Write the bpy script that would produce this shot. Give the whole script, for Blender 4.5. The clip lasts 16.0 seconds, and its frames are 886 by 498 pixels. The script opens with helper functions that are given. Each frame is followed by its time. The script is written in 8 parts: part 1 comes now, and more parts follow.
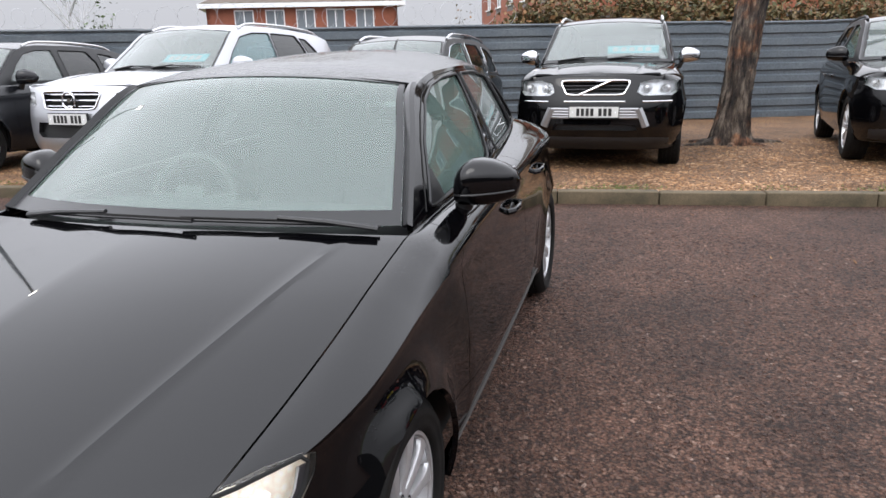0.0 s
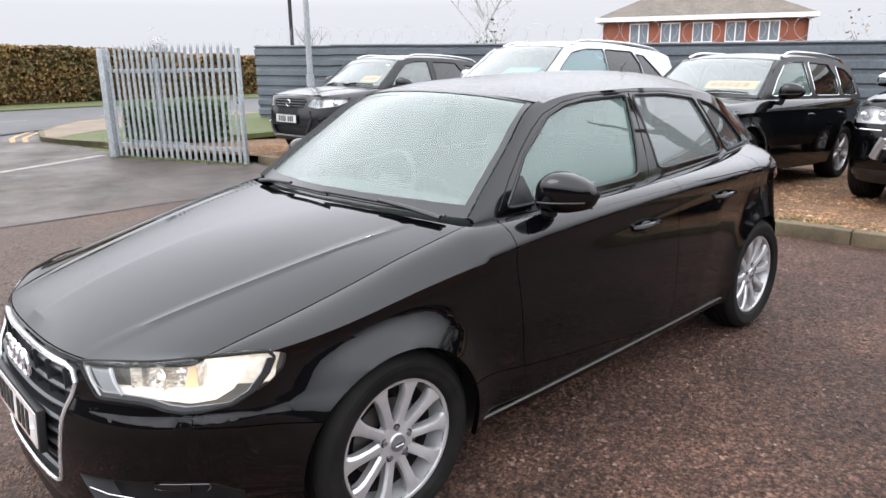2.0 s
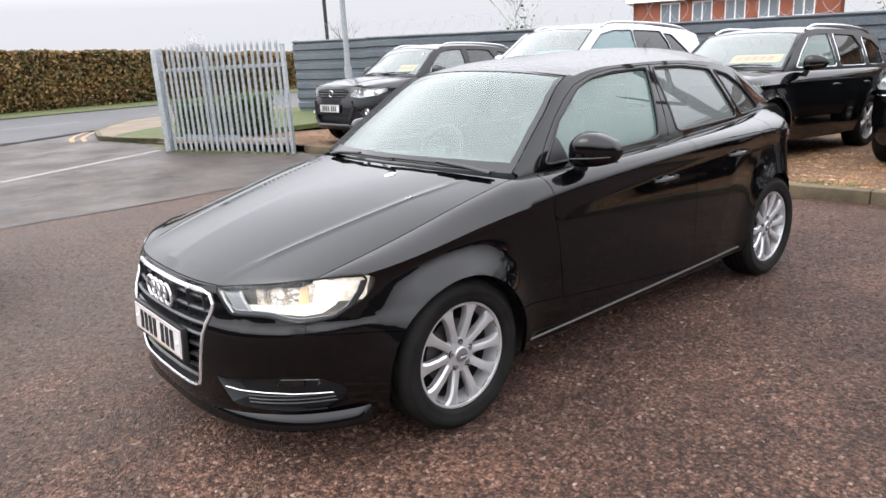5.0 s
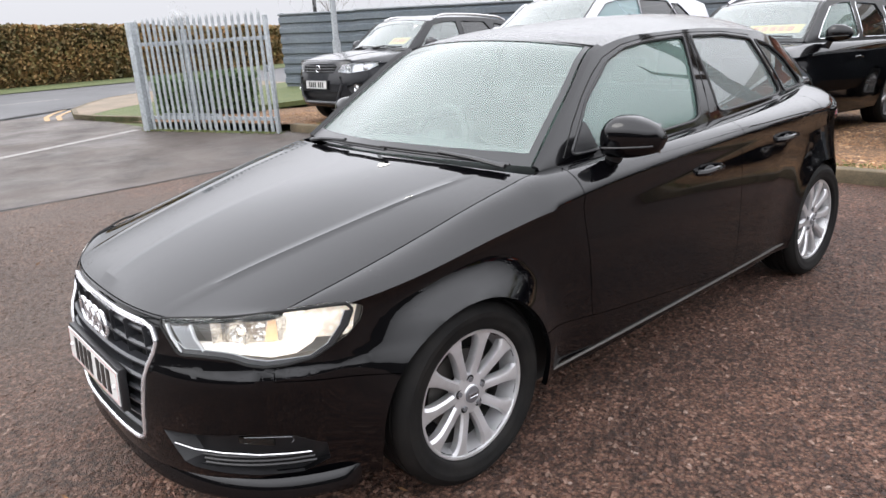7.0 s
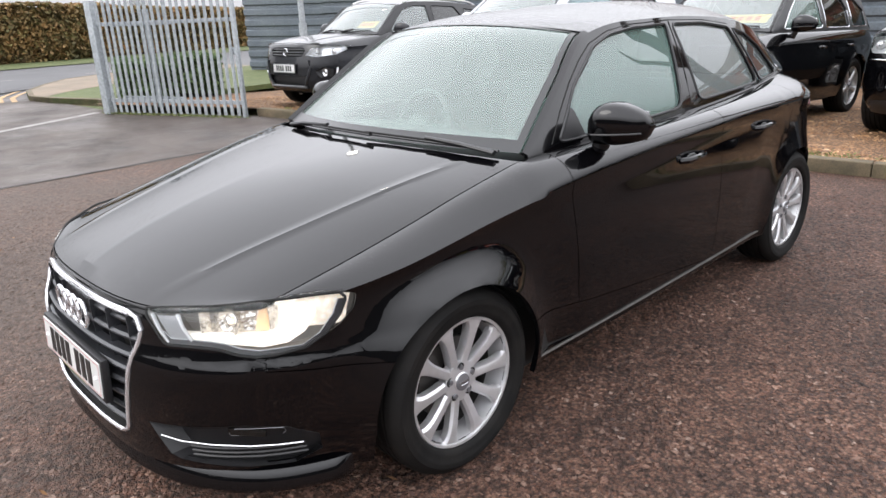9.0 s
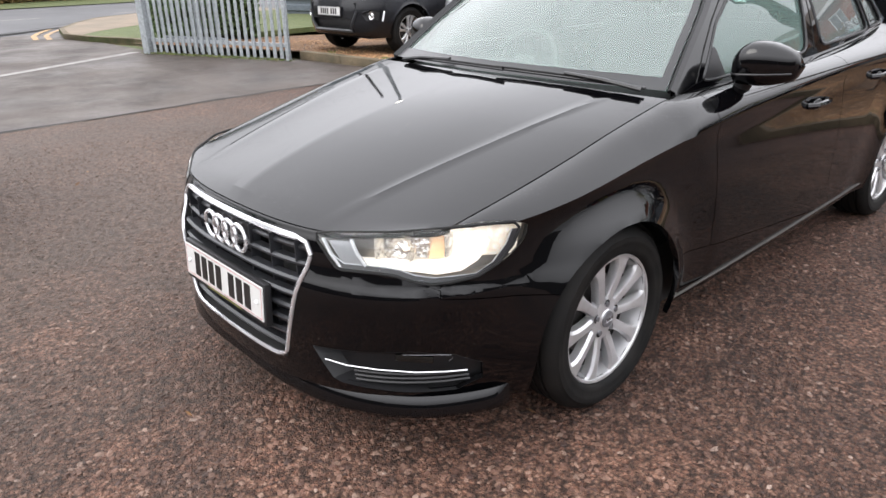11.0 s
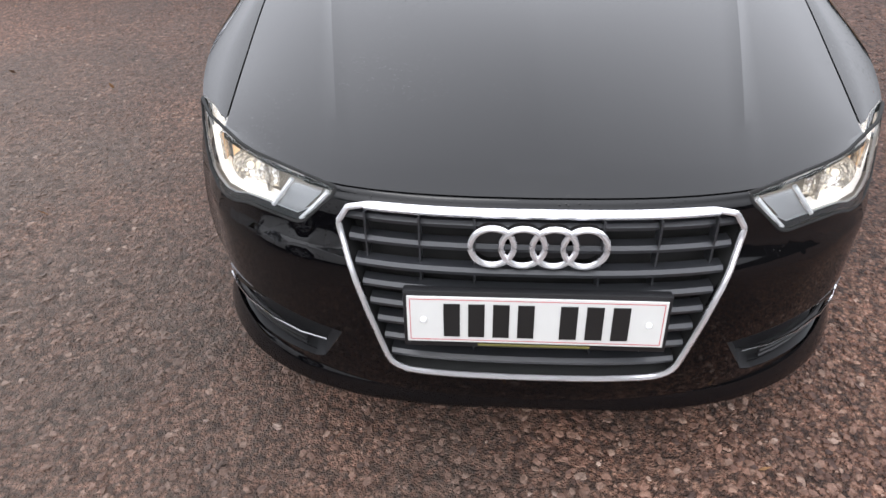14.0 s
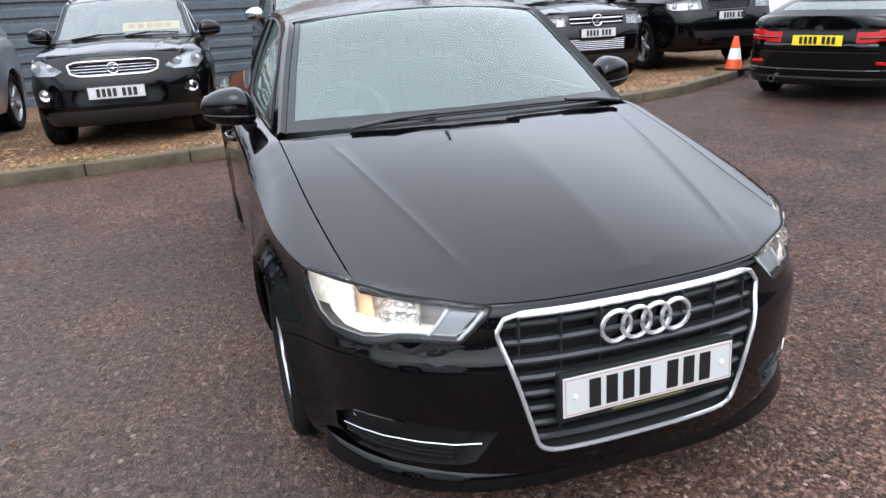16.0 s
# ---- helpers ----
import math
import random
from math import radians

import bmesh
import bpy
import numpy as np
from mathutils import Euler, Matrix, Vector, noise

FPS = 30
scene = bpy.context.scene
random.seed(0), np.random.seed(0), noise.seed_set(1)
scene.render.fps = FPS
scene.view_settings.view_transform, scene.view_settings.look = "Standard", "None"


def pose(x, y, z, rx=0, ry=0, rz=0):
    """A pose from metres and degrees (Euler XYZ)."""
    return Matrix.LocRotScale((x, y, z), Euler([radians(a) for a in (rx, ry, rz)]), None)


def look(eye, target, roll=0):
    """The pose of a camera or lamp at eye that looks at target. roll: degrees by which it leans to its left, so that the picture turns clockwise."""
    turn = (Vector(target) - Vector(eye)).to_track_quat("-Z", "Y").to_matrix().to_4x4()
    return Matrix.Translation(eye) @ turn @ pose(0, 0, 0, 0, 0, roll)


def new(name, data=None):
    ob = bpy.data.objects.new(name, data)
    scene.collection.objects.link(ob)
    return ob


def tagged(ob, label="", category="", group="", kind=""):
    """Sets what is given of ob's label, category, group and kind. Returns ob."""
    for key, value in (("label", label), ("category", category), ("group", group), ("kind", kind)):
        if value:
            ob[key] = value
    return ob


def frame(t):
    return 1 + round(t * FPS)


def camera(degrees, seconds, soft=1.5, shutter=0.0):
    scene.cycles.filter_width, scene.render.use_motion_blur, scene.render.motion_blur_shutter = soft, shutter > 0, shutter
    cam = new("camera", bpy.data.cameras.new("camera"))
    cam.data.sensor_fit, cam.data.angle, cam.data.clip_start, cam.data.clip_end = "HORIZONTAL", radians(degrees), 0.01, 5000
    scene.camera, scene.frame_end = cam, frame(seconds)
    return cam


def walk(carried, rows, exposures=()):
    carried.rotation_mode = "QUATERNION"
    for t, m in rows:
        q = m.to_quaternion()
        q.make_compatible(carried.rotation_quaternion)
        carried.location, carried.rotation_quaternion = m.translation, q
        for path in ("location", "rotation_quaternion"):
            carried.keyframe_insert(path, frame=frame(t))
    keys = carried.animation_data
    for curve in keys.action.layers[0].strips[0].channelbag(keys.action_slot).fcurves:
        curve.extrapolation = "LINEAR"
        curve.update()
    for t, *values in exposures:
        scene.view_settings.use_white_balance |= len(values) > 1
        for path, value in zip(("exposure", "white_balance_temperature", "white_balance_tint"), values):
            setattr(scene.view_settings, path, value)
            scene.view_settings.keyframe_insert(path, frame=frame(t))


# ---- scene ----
cam = camera(64.5, 16.0)
PATH = [
    (0, (1.3835, -1.4311, 1.4974), (0.8507, 0.4097, 0.9248), -1.61),
    (0.5, (1.7076, -1.3540, 1.5326), (0.9581, 0.4257, 1.0122), -1.70),
    (1, (1.9878, -1.1625, 1.5234), (0.9790, 0.4993, 1.0532), 1.14),
    (1.5, (2.2115, -1.1421, 1.5216), (0.8980, 0.2980, 1.0737), 0.55),
    (2, (2.4518, -1.2675, 1.5239), (1.0371, 0.0469, 1.0033), -0.82),
    (2.5, (2.5488, -1.4822, 1.5214), (1.1125, -0.2076, 0.9626), -2.05),
    (3, (2.7279, -1.6420, 1.5254), (1.2479, -0.4071, 0.9921), -2.72),
    (3.5, (2.8836, -1.7730, 1.5237), (1.4229, -0.5088, 1.0057), -6.10),
    (4, (2.9539, -1.8185, 1.5313), (1.5134, -0.5320, 1.0118), -4.28),
    (4.5, (2.9321, -1.7950, 1.5234), (1.4797, -0.5213, 1.0055), -3.25),
    (5, (2.8080, -1.6976, 1.5006), (1.3322, -0.4624, 0.9561), -3.23),
    (7.5, (2.2956, -1.3346, 1.4674), (0.8771, -0.0773, 0.8294), -3.03),
    (8, (2.2797, -1.3619, 1.4675), (0.9501, -0.0154, 0.8203), -3.12),
    (10.5, (2.2007, -1.5662, 1.4530), (0.7538, -0.3697, 0.7640), -1.72),
    (11, (1.9714, -1.7326, 1.4151), (0.6091, -0.4883, 0.6430), -1.14),
    (11.5, (1.6433, -1.8187, 1.4077), (0.3360, -0.5562, 0.5729), -2.14),
    (12, (1.2926, -1.9242, 1.3649), (0.1355, -0.5388, 0.5037), -0.11),
    (12.5, (0.9312, -1.9745, 1.4148), (0.0219, -0.4876, 0.4338), -1.20),
    (13, (0.5493, -1.9369, 1.3872), (-0.1767, -0.4008, 0.3320), -2.83),
    (13.5, (0.2458, -1.9375, 1.4085), (-0.1746, -0.3498, 0.2672), -2.75),
    (14, (-0.1108, -1.9816, 1.3950), (-0.2373, -0.3310, 0.2727), -1.27),
    (14.5, (-0.4127, -1.9572, 1.3795), (-0.3670, -0.2759, 0.2974), -1.64),
    (15, (-0.7459, -1.9671, 1.3965), (-0.4292, -0.2238, 0.4688), -3.00),
    (15.5, (-0.9153, -2.0774, 1.4216), (-0.3887, -0.3150, 0.6365), -3.15),
    (16, (-1.0297, -2.2436, 1.4671), (-0.4364, -0.4659, 0.7687), -2.64),
]
walk(cam, [(t, look(eye, target, roll)) for t, eye, target, roll in PATH],
     [(0, -0.34, 6500, 10), (0.5, -0.08, 6500, 10), (1, 0.0, 6500, 10), (2.5, 0.04, 6550, 10), (5, 0.04, 6600, 10), (8, 0.02, 6600, 10), (12.5, -0.02, 6700, 10), (13.5, -0.08, 6600, 10), (14.5, -0.08, 6330, 9), (15.2, -0.14, 6250, 8), (16, -0.22, 6050, 8)])

# ---- world and light: a bright overcast sky ----
world = bpy.data.worlds.new("overcast")
scene.world = world
world.use_nodes = True
wn, wl = world.node_tree.nodes, world.node_tree.links
wn.clear()
sky = wn.new("ShaderNodeTexSky")
sky.sky_type, sky.sun_disc = "NISHITA", False
sky.sun_elevation, sky.sun_rotation = radians(38), radians(200)
sky.dust_density, sky.air_density = 6.0, 1.0
grey = wn.new("ShaderNodeHueSaturation")
grey.inputs["Saturation"].default_value = 0.10
veil = wn.new("ShaderNodeMixRGB")
veil.inputs[0].default_value = 0.80
# cloud brightens from the horizon to the zenith
up = wn.new("ShaderNodeTexCoord")
height = wn.new("ShaderNodeSeparateXYZ")
cloud = wn.new("ShaderNodeMapRange")
cloud.inputs["From Min"].default_value, cloud.inputs["From Max"].default_value = 0.07, 0.42
cloud.inputs["To Min"].default_value, cloud.inputs["To Max"].default_value = 1.04, 4.3
zenith = wn.new("ShaderNodeMapRange")
zenith.inputs["From Min"].default_value = 0.46
zenith.inputs["To Max"].default_value = 0.2
total = wn.new("ShaderNodeMath")
tone = wn.new("ShaderNodeVectorMath")
tone.operation = "SCALE"
tone.inputs[0].default_value = (6.28, 6.42, 6.95)
wl.new(up.outputs["Generated"], height.inputs[0])
wl.new(height.outputs["Z"], cloud.inputs["Value"])
wl.new(height.outputs["Z"], zenith.inputs["Value"])
wl.new(cloud.outputs[0], total.inputs[0])
wl.new(zenith.outputs[0], total.inputs[1])
wl.new(total.outputs[0], tone.inputs["Scale"])
wl.new(tone.outputs[0], veil.inputs[2])
glow = wn.new("ShaderNodeBackground")
glow.inputs["Strength"].default_value = 0.148
wout = wn.new("ShaderNodeOutputWorld")
wl.new(sky.outputs[0], grey.inputs["Color"])
wl.new(grey.outputs[0], veil.inputs[1])
wl.new(veil.outputs[0], glow.inputs[0])
wl.new(glow.outputs[0], wout.inputs[0])
sun = new("sun", bpy.data.lights.new("sun", "SUN"))
sun.data.energy, sun.data.angle, sun.data.color = 0.9, radians(30), (1.0, 0.97, 0.93)
sun.matrix_world = look((-4, -12, 12), (0, 0, 0))


# ---- helpers ----
def curve_at(points, x):
    """A smooth monotone curve through (x, value) points."""
    xs, ys = np.array([p[0] for p in points], float), np.array([p[1] for p in points], float)
    d = np.diff(ys) / np.diff(xs)
    m = np.zeros(len(xs))
    m[0], m[-1] = d[0], d[-1]
    for i in range(1, len(xs) - 1):
        m[i] = 0 if d[i - 1] * d[i] <= 0 else 2 * d[i - 1] * d[i] / (d[i - 1] + d[i])
    x = np.clip(np.asarray(x, float), xs[0], xs[-1])
    k = np.clip(np.searchsorted(xs, x) - 1, 0, len(xs) - 2)
    h = xs[k + 1] - xs[k]
    t = (x - xs[k]) / h
    return ((2 * t**3 - 3 * t**2 + 1) * ys[k] + (t**3 - 2 * t**2 + t) * h * m[k]
            + (-2 * t**3 + 3 * t**2) * ys[k + 1] + (t**3 - t**2) * h * m[k + 1])


def add_grid(bm, pts, flip=False):
    nv, nu = pts.shape[:2]
    vs = [[bm.verts.new(pts[i, j]) for j in range(nu)] for i in range(nv)]
    for i in range(nv - 1):
        for j in range(nu - 1):
            q = (vs[i][j], vs[i][j + 1], vs[i + 1][j + 1], vs[i + 1][j])
            q = [v for n, v in enumerate(q) if (v.co - q[n - 1].co).length > 1e-6]
            if len(q) > 2:
                bm.faces.new(q[::-1] if flip else q)
    return vs


def coons(bottom, top, left, right):
    """A patch between four border curves; bottom and top run left to right."""
    nu, nv = len(bottom), len(left)
    u, v = np.linspace(0, 1, nu)[None, :, None], np.linspace(0, 1, nv)[:, None, None]
    a = (1 - v) * bottom[None] + v * top[None]
    b = (1 - u) * left[:, None] + u * right[:, None]
    c = (1 - u) * (1 - v) * bottom[0] + u * (1 - v) * bottom[-1] + (1 - u) * v * top[0] + u * v * top[-1]
    return a + b - c


def mirror_x(bm):
    geo = bm.verts[:] + bm.edges[:] + bm.faces[:]
    made = bmesh.ops.duplicate(bm, geom=geo)["geom"]
    for e in made:
        if isinstance(e, bmesh.types.BMVert):
            e.co.x = -e.co.x
    bmesh.ops.reverse_faces(bm, faces=[e for e in made if isinstance(e, bmesh.types.BMFace)])
    bmesh.ops.remove_doubles(bm, verts=bm.verts, dist=1e-4)


def outward(bm, axis):
    """Turns an open shell's faces away from a point."""
    bm.normal_update()
    if sum((f.calc_center_median() - Vector(axis)).dot(f.normal) * f.calc_area() for f in bm.faces) < 0:
        bmesh.ops.reverse_faces(bm, faces=bm.faces)
    bm.normal_update()


def taken(bm, faces):
    """The given faces as a bmesh of their own, removed from bm."""
    out, seen = bmesh.new(), {}
    for f in faces:
        for v in f.verts:
            if v not in seen:
                seen[v] = out.verts.new(v.co)
        out.faces.new([seen[v] for v in f.verts])
    bmesh.ops.delete(bm, geom=faces, context="FACES")
    return out


def cut(bm, poly, a, b, keep):
    """Cuts an outline (in the coordinates a, b) out of a shell; keep(centre) picks the side. Returns the piece."""
    mid = np.mean(poly, axis=0)
    lo, hi = np.min(poly, axis=0) - 0.02, np.max(poly, axis=0) + 0.02
    for i in range(len(poly)):
        p, q = np.array(poly[i], float), np.array(poly[(i + 1) % len(poly)], float)
        co, no = Vector((0, 0, 0)), Vector((0, 0, 0))
        co[a], co[b] = p
        n2 = np.array([q[1] - p[1], p[0] - q[0]])
        if np.dot(n2, mid - p) > 0:
            n2 = -n2
        no[a], no[b] = n2 / np.linalg.norm(n2)
        near = []
        for f in bm.faces:
            c = f.calc_center_median()
            if keep(c) and any(lo[0] < v.co[a] < hi[0] and lo[1] < v.co[b] < hi[1] for v in f.verts):
                near.append(f)
        geo = near + list({e for f in near for e in f.edges}) + list({v for f in near for v in f.verts})
        bmesh.ops.bisect_plane(bm, geom=geo, dist=1e-5, plane_co=co, plane_no=no)

    def inside(c):
        odd = False
        for i in range(len(poly)):
            p, q = poly[i], poly[(i + 1) % len(poly)]
            if (p[1] > c[b]) != (q[1] > c[b]) and c[a] < p[0] + (q[0] - p[0]) * (c[b] - p[1]) / (q[1] - p[1]):
                odd = not odd
        return odd

    got = [f for f in bm.faces if keep(f.calc_center_median()) and inside(f.calc_center_median())]
    return taken(bm, got)


def rim_in(bm, depth, gap=0.0):
    """Gives a shell an inward fold along its borders, and draws the border back by gap."""
    bm.normal_update()
    edges = [e for e in bm.edges if e.is_boundary]
    push, fold = {}, {}
    for e in edges:
        f = e.link_faces[0]
        into = f.calc_center_median() - (e.verts[0].co + e.verts[1].co) / 2
        d = (e.verts[1].co - e.verts[0].co)
        if d.length > 1e-7:
            d.normalize()
            into -= into.dot(d) * d
        if into.length > 1e-7:
            into.normalize()
        for v in e.verts:
            push[v] = push.get(v, Vector()) + into
    if gap:
        for v, p in push.items():
            if p.length > 1e-6:
                v.co += p.normalized() * gap
    for v in push:
        fold[v] = bm.verts.new(v.co - v.normal * depth)
    for e in edges:
        p, q = e.verts
        loop = e.link_loops[0]
        if loop.vert != p:
            p, q = q, p
        bm.faces.new((q, p, fold[p], fold[q]))


def tube(bm, pts, r, n=6, closed=False, flat=1.0, r2=None):
    """A round bar along points; flat squeezes it upward; r2: another radius at its end."""
    pts = [Vector(p) for p in pts]
    rings, m = [], len(pts)
    for i, p in enumerate(pts):
        a = pts[(i - 1) % m] if closed or i else p
        b = pts[(i + 1) % m] if closed or i < m - 1 else p
        d = (b - a).normalized()
        side = d.cross(Vector((0, 0, 1)))
        if side.length < 1e-3:
            side = d.cross(Vector((0, 1, 0)))
        side.normalize()
        up = side.cross(d)
        rr = r if r2 is None else r + (r2 - r) * i / (m - 1)
        rings.append([bm.verts.new(p + side * rr * math.cos(k * math.tau / n) + up * rr * flat * math.sin(k * math.tau / n)) for k in range(n)])
    for i in range(m if closed else m - 1):
        s, t = rings[i], rings[(i + 1) % m]
        for k in range(n):
            bm.faces.new((s[k], t[k], t[(k + 1) % n], s[(k + 1) % n]))
    if not closed:
        bm.faces.new(rings[0])
        bm.faces.new(rings[-1][::-1])


def box(bm, lo, hi, bevel=0.0, m=None):
    made = bmesh.ops.create_cube(bm, size=1.0)["verts"]
    for v in made:
        v.co = Vector([(lo[i] + hi[i]) / 2 + v.co[i] * (hi[i] - lo[i]) for i in range(3)])
    if bevel:
        edges = list({e for v in made for e in v.link_edges})
        res = bmesh.ops.bevel(bm, geom=edges, offset=bevel, segments=2, profile=0.6, affect="EDGES")
        made = list({v for f in res["faces"] for v in f.verts} | {v for v in made if v.is_valid})
    if m is not None:
        for v in made:
            v.co = m @ v.co
    return made


def lathe(bm, prof, n, axis_m, closed=False):
    """Turns a profile of (radius, along) round the local x axis."""
    rings = []
    for k in range(n):
        a = k * math.tau / n
        rings.append([bm.verts.new(axis_m @ Vector((h, r * math.cos(a), r * math.sin(a)))) for r, h in prof])
    m = len(prof)
    for k in range(n):
        s, t = rings[k], rings[(k + 1) % n]
        for i in range(m if closed else m - 1):
            j = (i + 1) % m
            q = [s[i], s[j], t[j], t[i]]
            bm.faces.new(q)


def part(name, bm, material, parent=None, label="", smooth=True, sharp=0.6):
    me = bpy.data.meshes.new(name)
    bm.normal_update()
    if smooth:
        for f in bm.faces:
            f.smooth = True
        for e in bm.edges:
            if len(e.link_faces) == 2 and e.calc_face_angle(0) > sharp:
                e.smooth = False
    bm.to_mesh(me)
    bm.free()
    me.materials.append(material)
    ob = new(name, me)
    ob.parent = parent
    if label:
        tagged(ob, label)
    return ob


def root(name, m, label, category, group="", kind=""):
    ob = new(name)
    ob.matrix_basis = m
    return tagged(ob, label, category, group, kind)


# ---- materials ----
def material(name, colour, rough=0.5, metal=0.0, coat=0.0, spec=0.5):
    mat = bpy.data.materials.new(name)
    mat.use_nodes = True
    b = mat.node_tree.nodes["Principled BSDF"]
    b.inputs["Base Color"].default_value = (*colour, 1)
    b.inputs["Roughness"].default_value = rough
    b.inputs["Metallic"].default_value = metal
    b.inputs["Coat Weight"].default_value = coat
    b.inputs["Coat Roughness"].default_value = 0.03
    b.inputs["Coat IOR"].default_value = 1.45
    b.inputs["Specular IOR Level"].default_value = spec
    return mat


def node(mat, kind, **inputs):
    n = mat.node_tree.nodes.new(kind)
    for k, v in inputs.items():
        n.inputs[k.replace("_", " ")].default_value = v
    return n


def wire(mat, a, b):
    mat.node_tree.links.new(a, b)


def bsdf(mat):
    return mat.node_tree.nodes["Principled BSDF"]


def noise_tex(mat, scale, detail=4.0, rough=0.55, coords="Object"):
    co = node(mat, "ShaderNodeTexCoord")
    n = node(mat, "ShaderNodeTexNoise", Scale=scale, Detail=detail, Roughness=rough)
    wire(mat, co.outputs[coords], n.inputs["Vector"])
    return n.outputs["Fac"]


def ramp(mat, fac, stops):
    r = node(mat, "ShaderNodeValToRGB")
    e = r.color_ramp.elements
    while len(e) < len(stops):
        e.new(0.5)
    for i, (p, c) in enumerate(stops):
        e[i].position, e[i].color = p, (*c, 1) if len(c) == 3 else c
    wire(mat, fac, r.inputs[0])
    return r.outputs[0]


def mix(mat, fac, a, b, mode="MIX"):
    n = node(mat, "ShaderNodeMixRGB")
    n.blend_type = mode
    for i, v in ((0, fac), (1, a), (2, b)):
        if isinstance(v, bpy.types.NodeSocket):
            wire(mat, v, n.inputs[i])
        else:
            n.inputs[i].default_value = v if i == 0 else (*v, 1)
    return n.outputs[0]


def bump(mat, height, strength, dist=0.01):
    n = node(mat, "ShaderNodeBump", Strength=strength, Distance=dist)
    wire(mat, height, n.inputs["Height"])
    wire(mat, n.outputs[0], bsdf(mat).inputs["Normal"])


def paint(name, colour, rough=0.06, metal=0.0, specks=0.012, beads=0.0):
    """Car paint with a clear coat, faint dust and dried rain drops."""
    mat = material(name, colour, rough, metal, 1.0, 0.0 if metal == 0 else 0.3)
    dust = noise_tex(mat, 3.0, 6)
    drops = node(mat, "ShaderNodeTexVoronoi", Scale=95.0)
    co = node(mat, "ShaderNodeTexCoord")
    wire(mat, co.outputs["Object"], drops.inputs["Vector"])
    dots = ramp(mat, drops.outputs["Distance"], [(0.10, (1, 1, 1)), (0.22, (0, 0, 0))])
    some = ramp(mat, noise_tex(mat, 4.5, 3), [(0.52, (0, 0, 0)), (0.66, (1, 1, 1))])
    both = mix(mat, 1.0, dots, some, "MULTIPLY")
    film = ramp(mat, dust, [(0.35, (0, 0, 0)), (0.75, (specks, specks, specks))])
    wire(mat, mix(mat, film, colour, (0.32, 0.30, 0.28)), bsdf(mat).inputs["Base Color"])
    r = ramp(mat, dust, [(0.3, (0.02, 0.02, 0.02)), (0.8, (0.09, 0.09, 0.09))])
    wire(mat, r, bsdf(mat).inputs["Coat Roughness"])
    n = node(mat, "ShaderNodeBump", Strength=0.22, Distance=0.003)
    wire(mat, both, n.inputs["Height"])
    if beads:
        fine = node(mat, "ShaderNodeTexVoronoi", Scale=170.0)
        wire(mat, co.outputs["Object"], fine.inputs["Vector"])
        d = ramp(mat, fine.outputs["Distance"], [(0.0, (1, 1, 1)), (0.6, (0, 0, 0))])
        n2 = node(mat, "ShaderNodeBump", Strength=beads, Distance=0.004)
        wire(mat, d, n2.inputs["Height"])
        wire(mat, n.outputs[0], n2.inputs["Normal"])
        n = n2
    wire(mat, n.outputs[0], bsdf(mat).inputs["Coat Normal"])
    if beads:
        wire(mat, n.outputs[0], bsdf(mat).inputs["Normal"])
    return mat


BLACK = paint("black_paint", (0.0012, 0.0012, 0.0016), specks=0.002)
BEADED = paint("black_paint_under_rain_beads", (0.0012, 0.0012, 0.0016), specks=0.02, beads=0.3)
SILVER = paint("silver_paint", (0.40, 0.405, 0.43), 0.30, 0.75)
CHARCOAL = paint("charcoal_paint", (0.0065, 0.007, 0.009), 0.25, 0.1)
bsdf(CHARCOAL).inputs["Coat Weight"].default_value = 0.3
WHITE = paint("white_paint", (0.75, 0.75, 0.74), 0.2)
PLASTIC = material("black_plastic", (0.008, 0.008, 0.009), 0.45)
FRIT = material("black_printed_glass", (0.006, 0.0065, 0.007), 0.35, 0.0, 0.12)
wire(PLASTIC, ramp(PLASTIC, noise_tex(PLASTIC, 900, 2), [(0.3, (0.40, 0.40, 0.40)), (0.7, (0.55, 0.55, 0.55))]), bsdf(PLASTIC).inputs["Roughness"])
GREY_PLASTIC = material("grey_plastic", (0.024, 0.025, 0.028), 0.30)
HUB_GREY = material("hub_grey", (0.16, 0.16, 0.17), 0.4, 0.5)
RUBBER = material("rubber", (0.0055, 0.0055, 0.0055), 0.72, spec=0.16)
wire(RUBBER, ramp(RUBBER, noise_tex(RUBBER, 9, 6), [(0.35, (0.0045, 0.0045, 0.0045)), (0.75, (0.0115, 0.0105, 0.0095))]), bsdf(RUBBER).inputs["Base Color"])
bump(RUBBER, noise_tex(RUBBER, 60, 5), 0.3, 0.002)
CHROME = material("chrome", (0.62, 0.62, 0.64), 0.14, 1.0)
BRIGHT = material("bright_chrome", (0.88, 0.88, 0.90), 0.10, 1.0)
RING = material("satin_chrome", (0.74, 0.74, 0.76), 0.16, 0.72)
SKID = material("brushed_skid_metal", (0.30, 0.30, 0.31), 0.38, 0.7)
ALLOY = material("alloy", (0.55, 0.55, 0.57), 0.30, 0.6)
wire(ALLOY, ramp(ALLOY, noise_tex(ALLOY, 14, 5), [(0.3, (0.56, 0.56, 0.575)), (0.75, (0.45, 0.446, 0.44))]), bsdf(ALLOY).inputs["Base Color"])
STEEL = material("brake_steel", (0.10, 0.095, 0.09), 0.5, 0.9)
# near-black: deep shade painted into recesses, also plain seams, seals and joints
DARK = material("shade_and_seam_black", (0.004, 0.004, 0.004), 0.9)
INTERIOR = material("dark_trim", (0.055, 0.055, 0.058), 0.7)
bump(INTERIOR, noise_tex(INTERIOR, 300, 3), 0.3, 0.002)
CLOTH = material("seat_cloth", (0.075, 0.078, 0.082), 0.9)
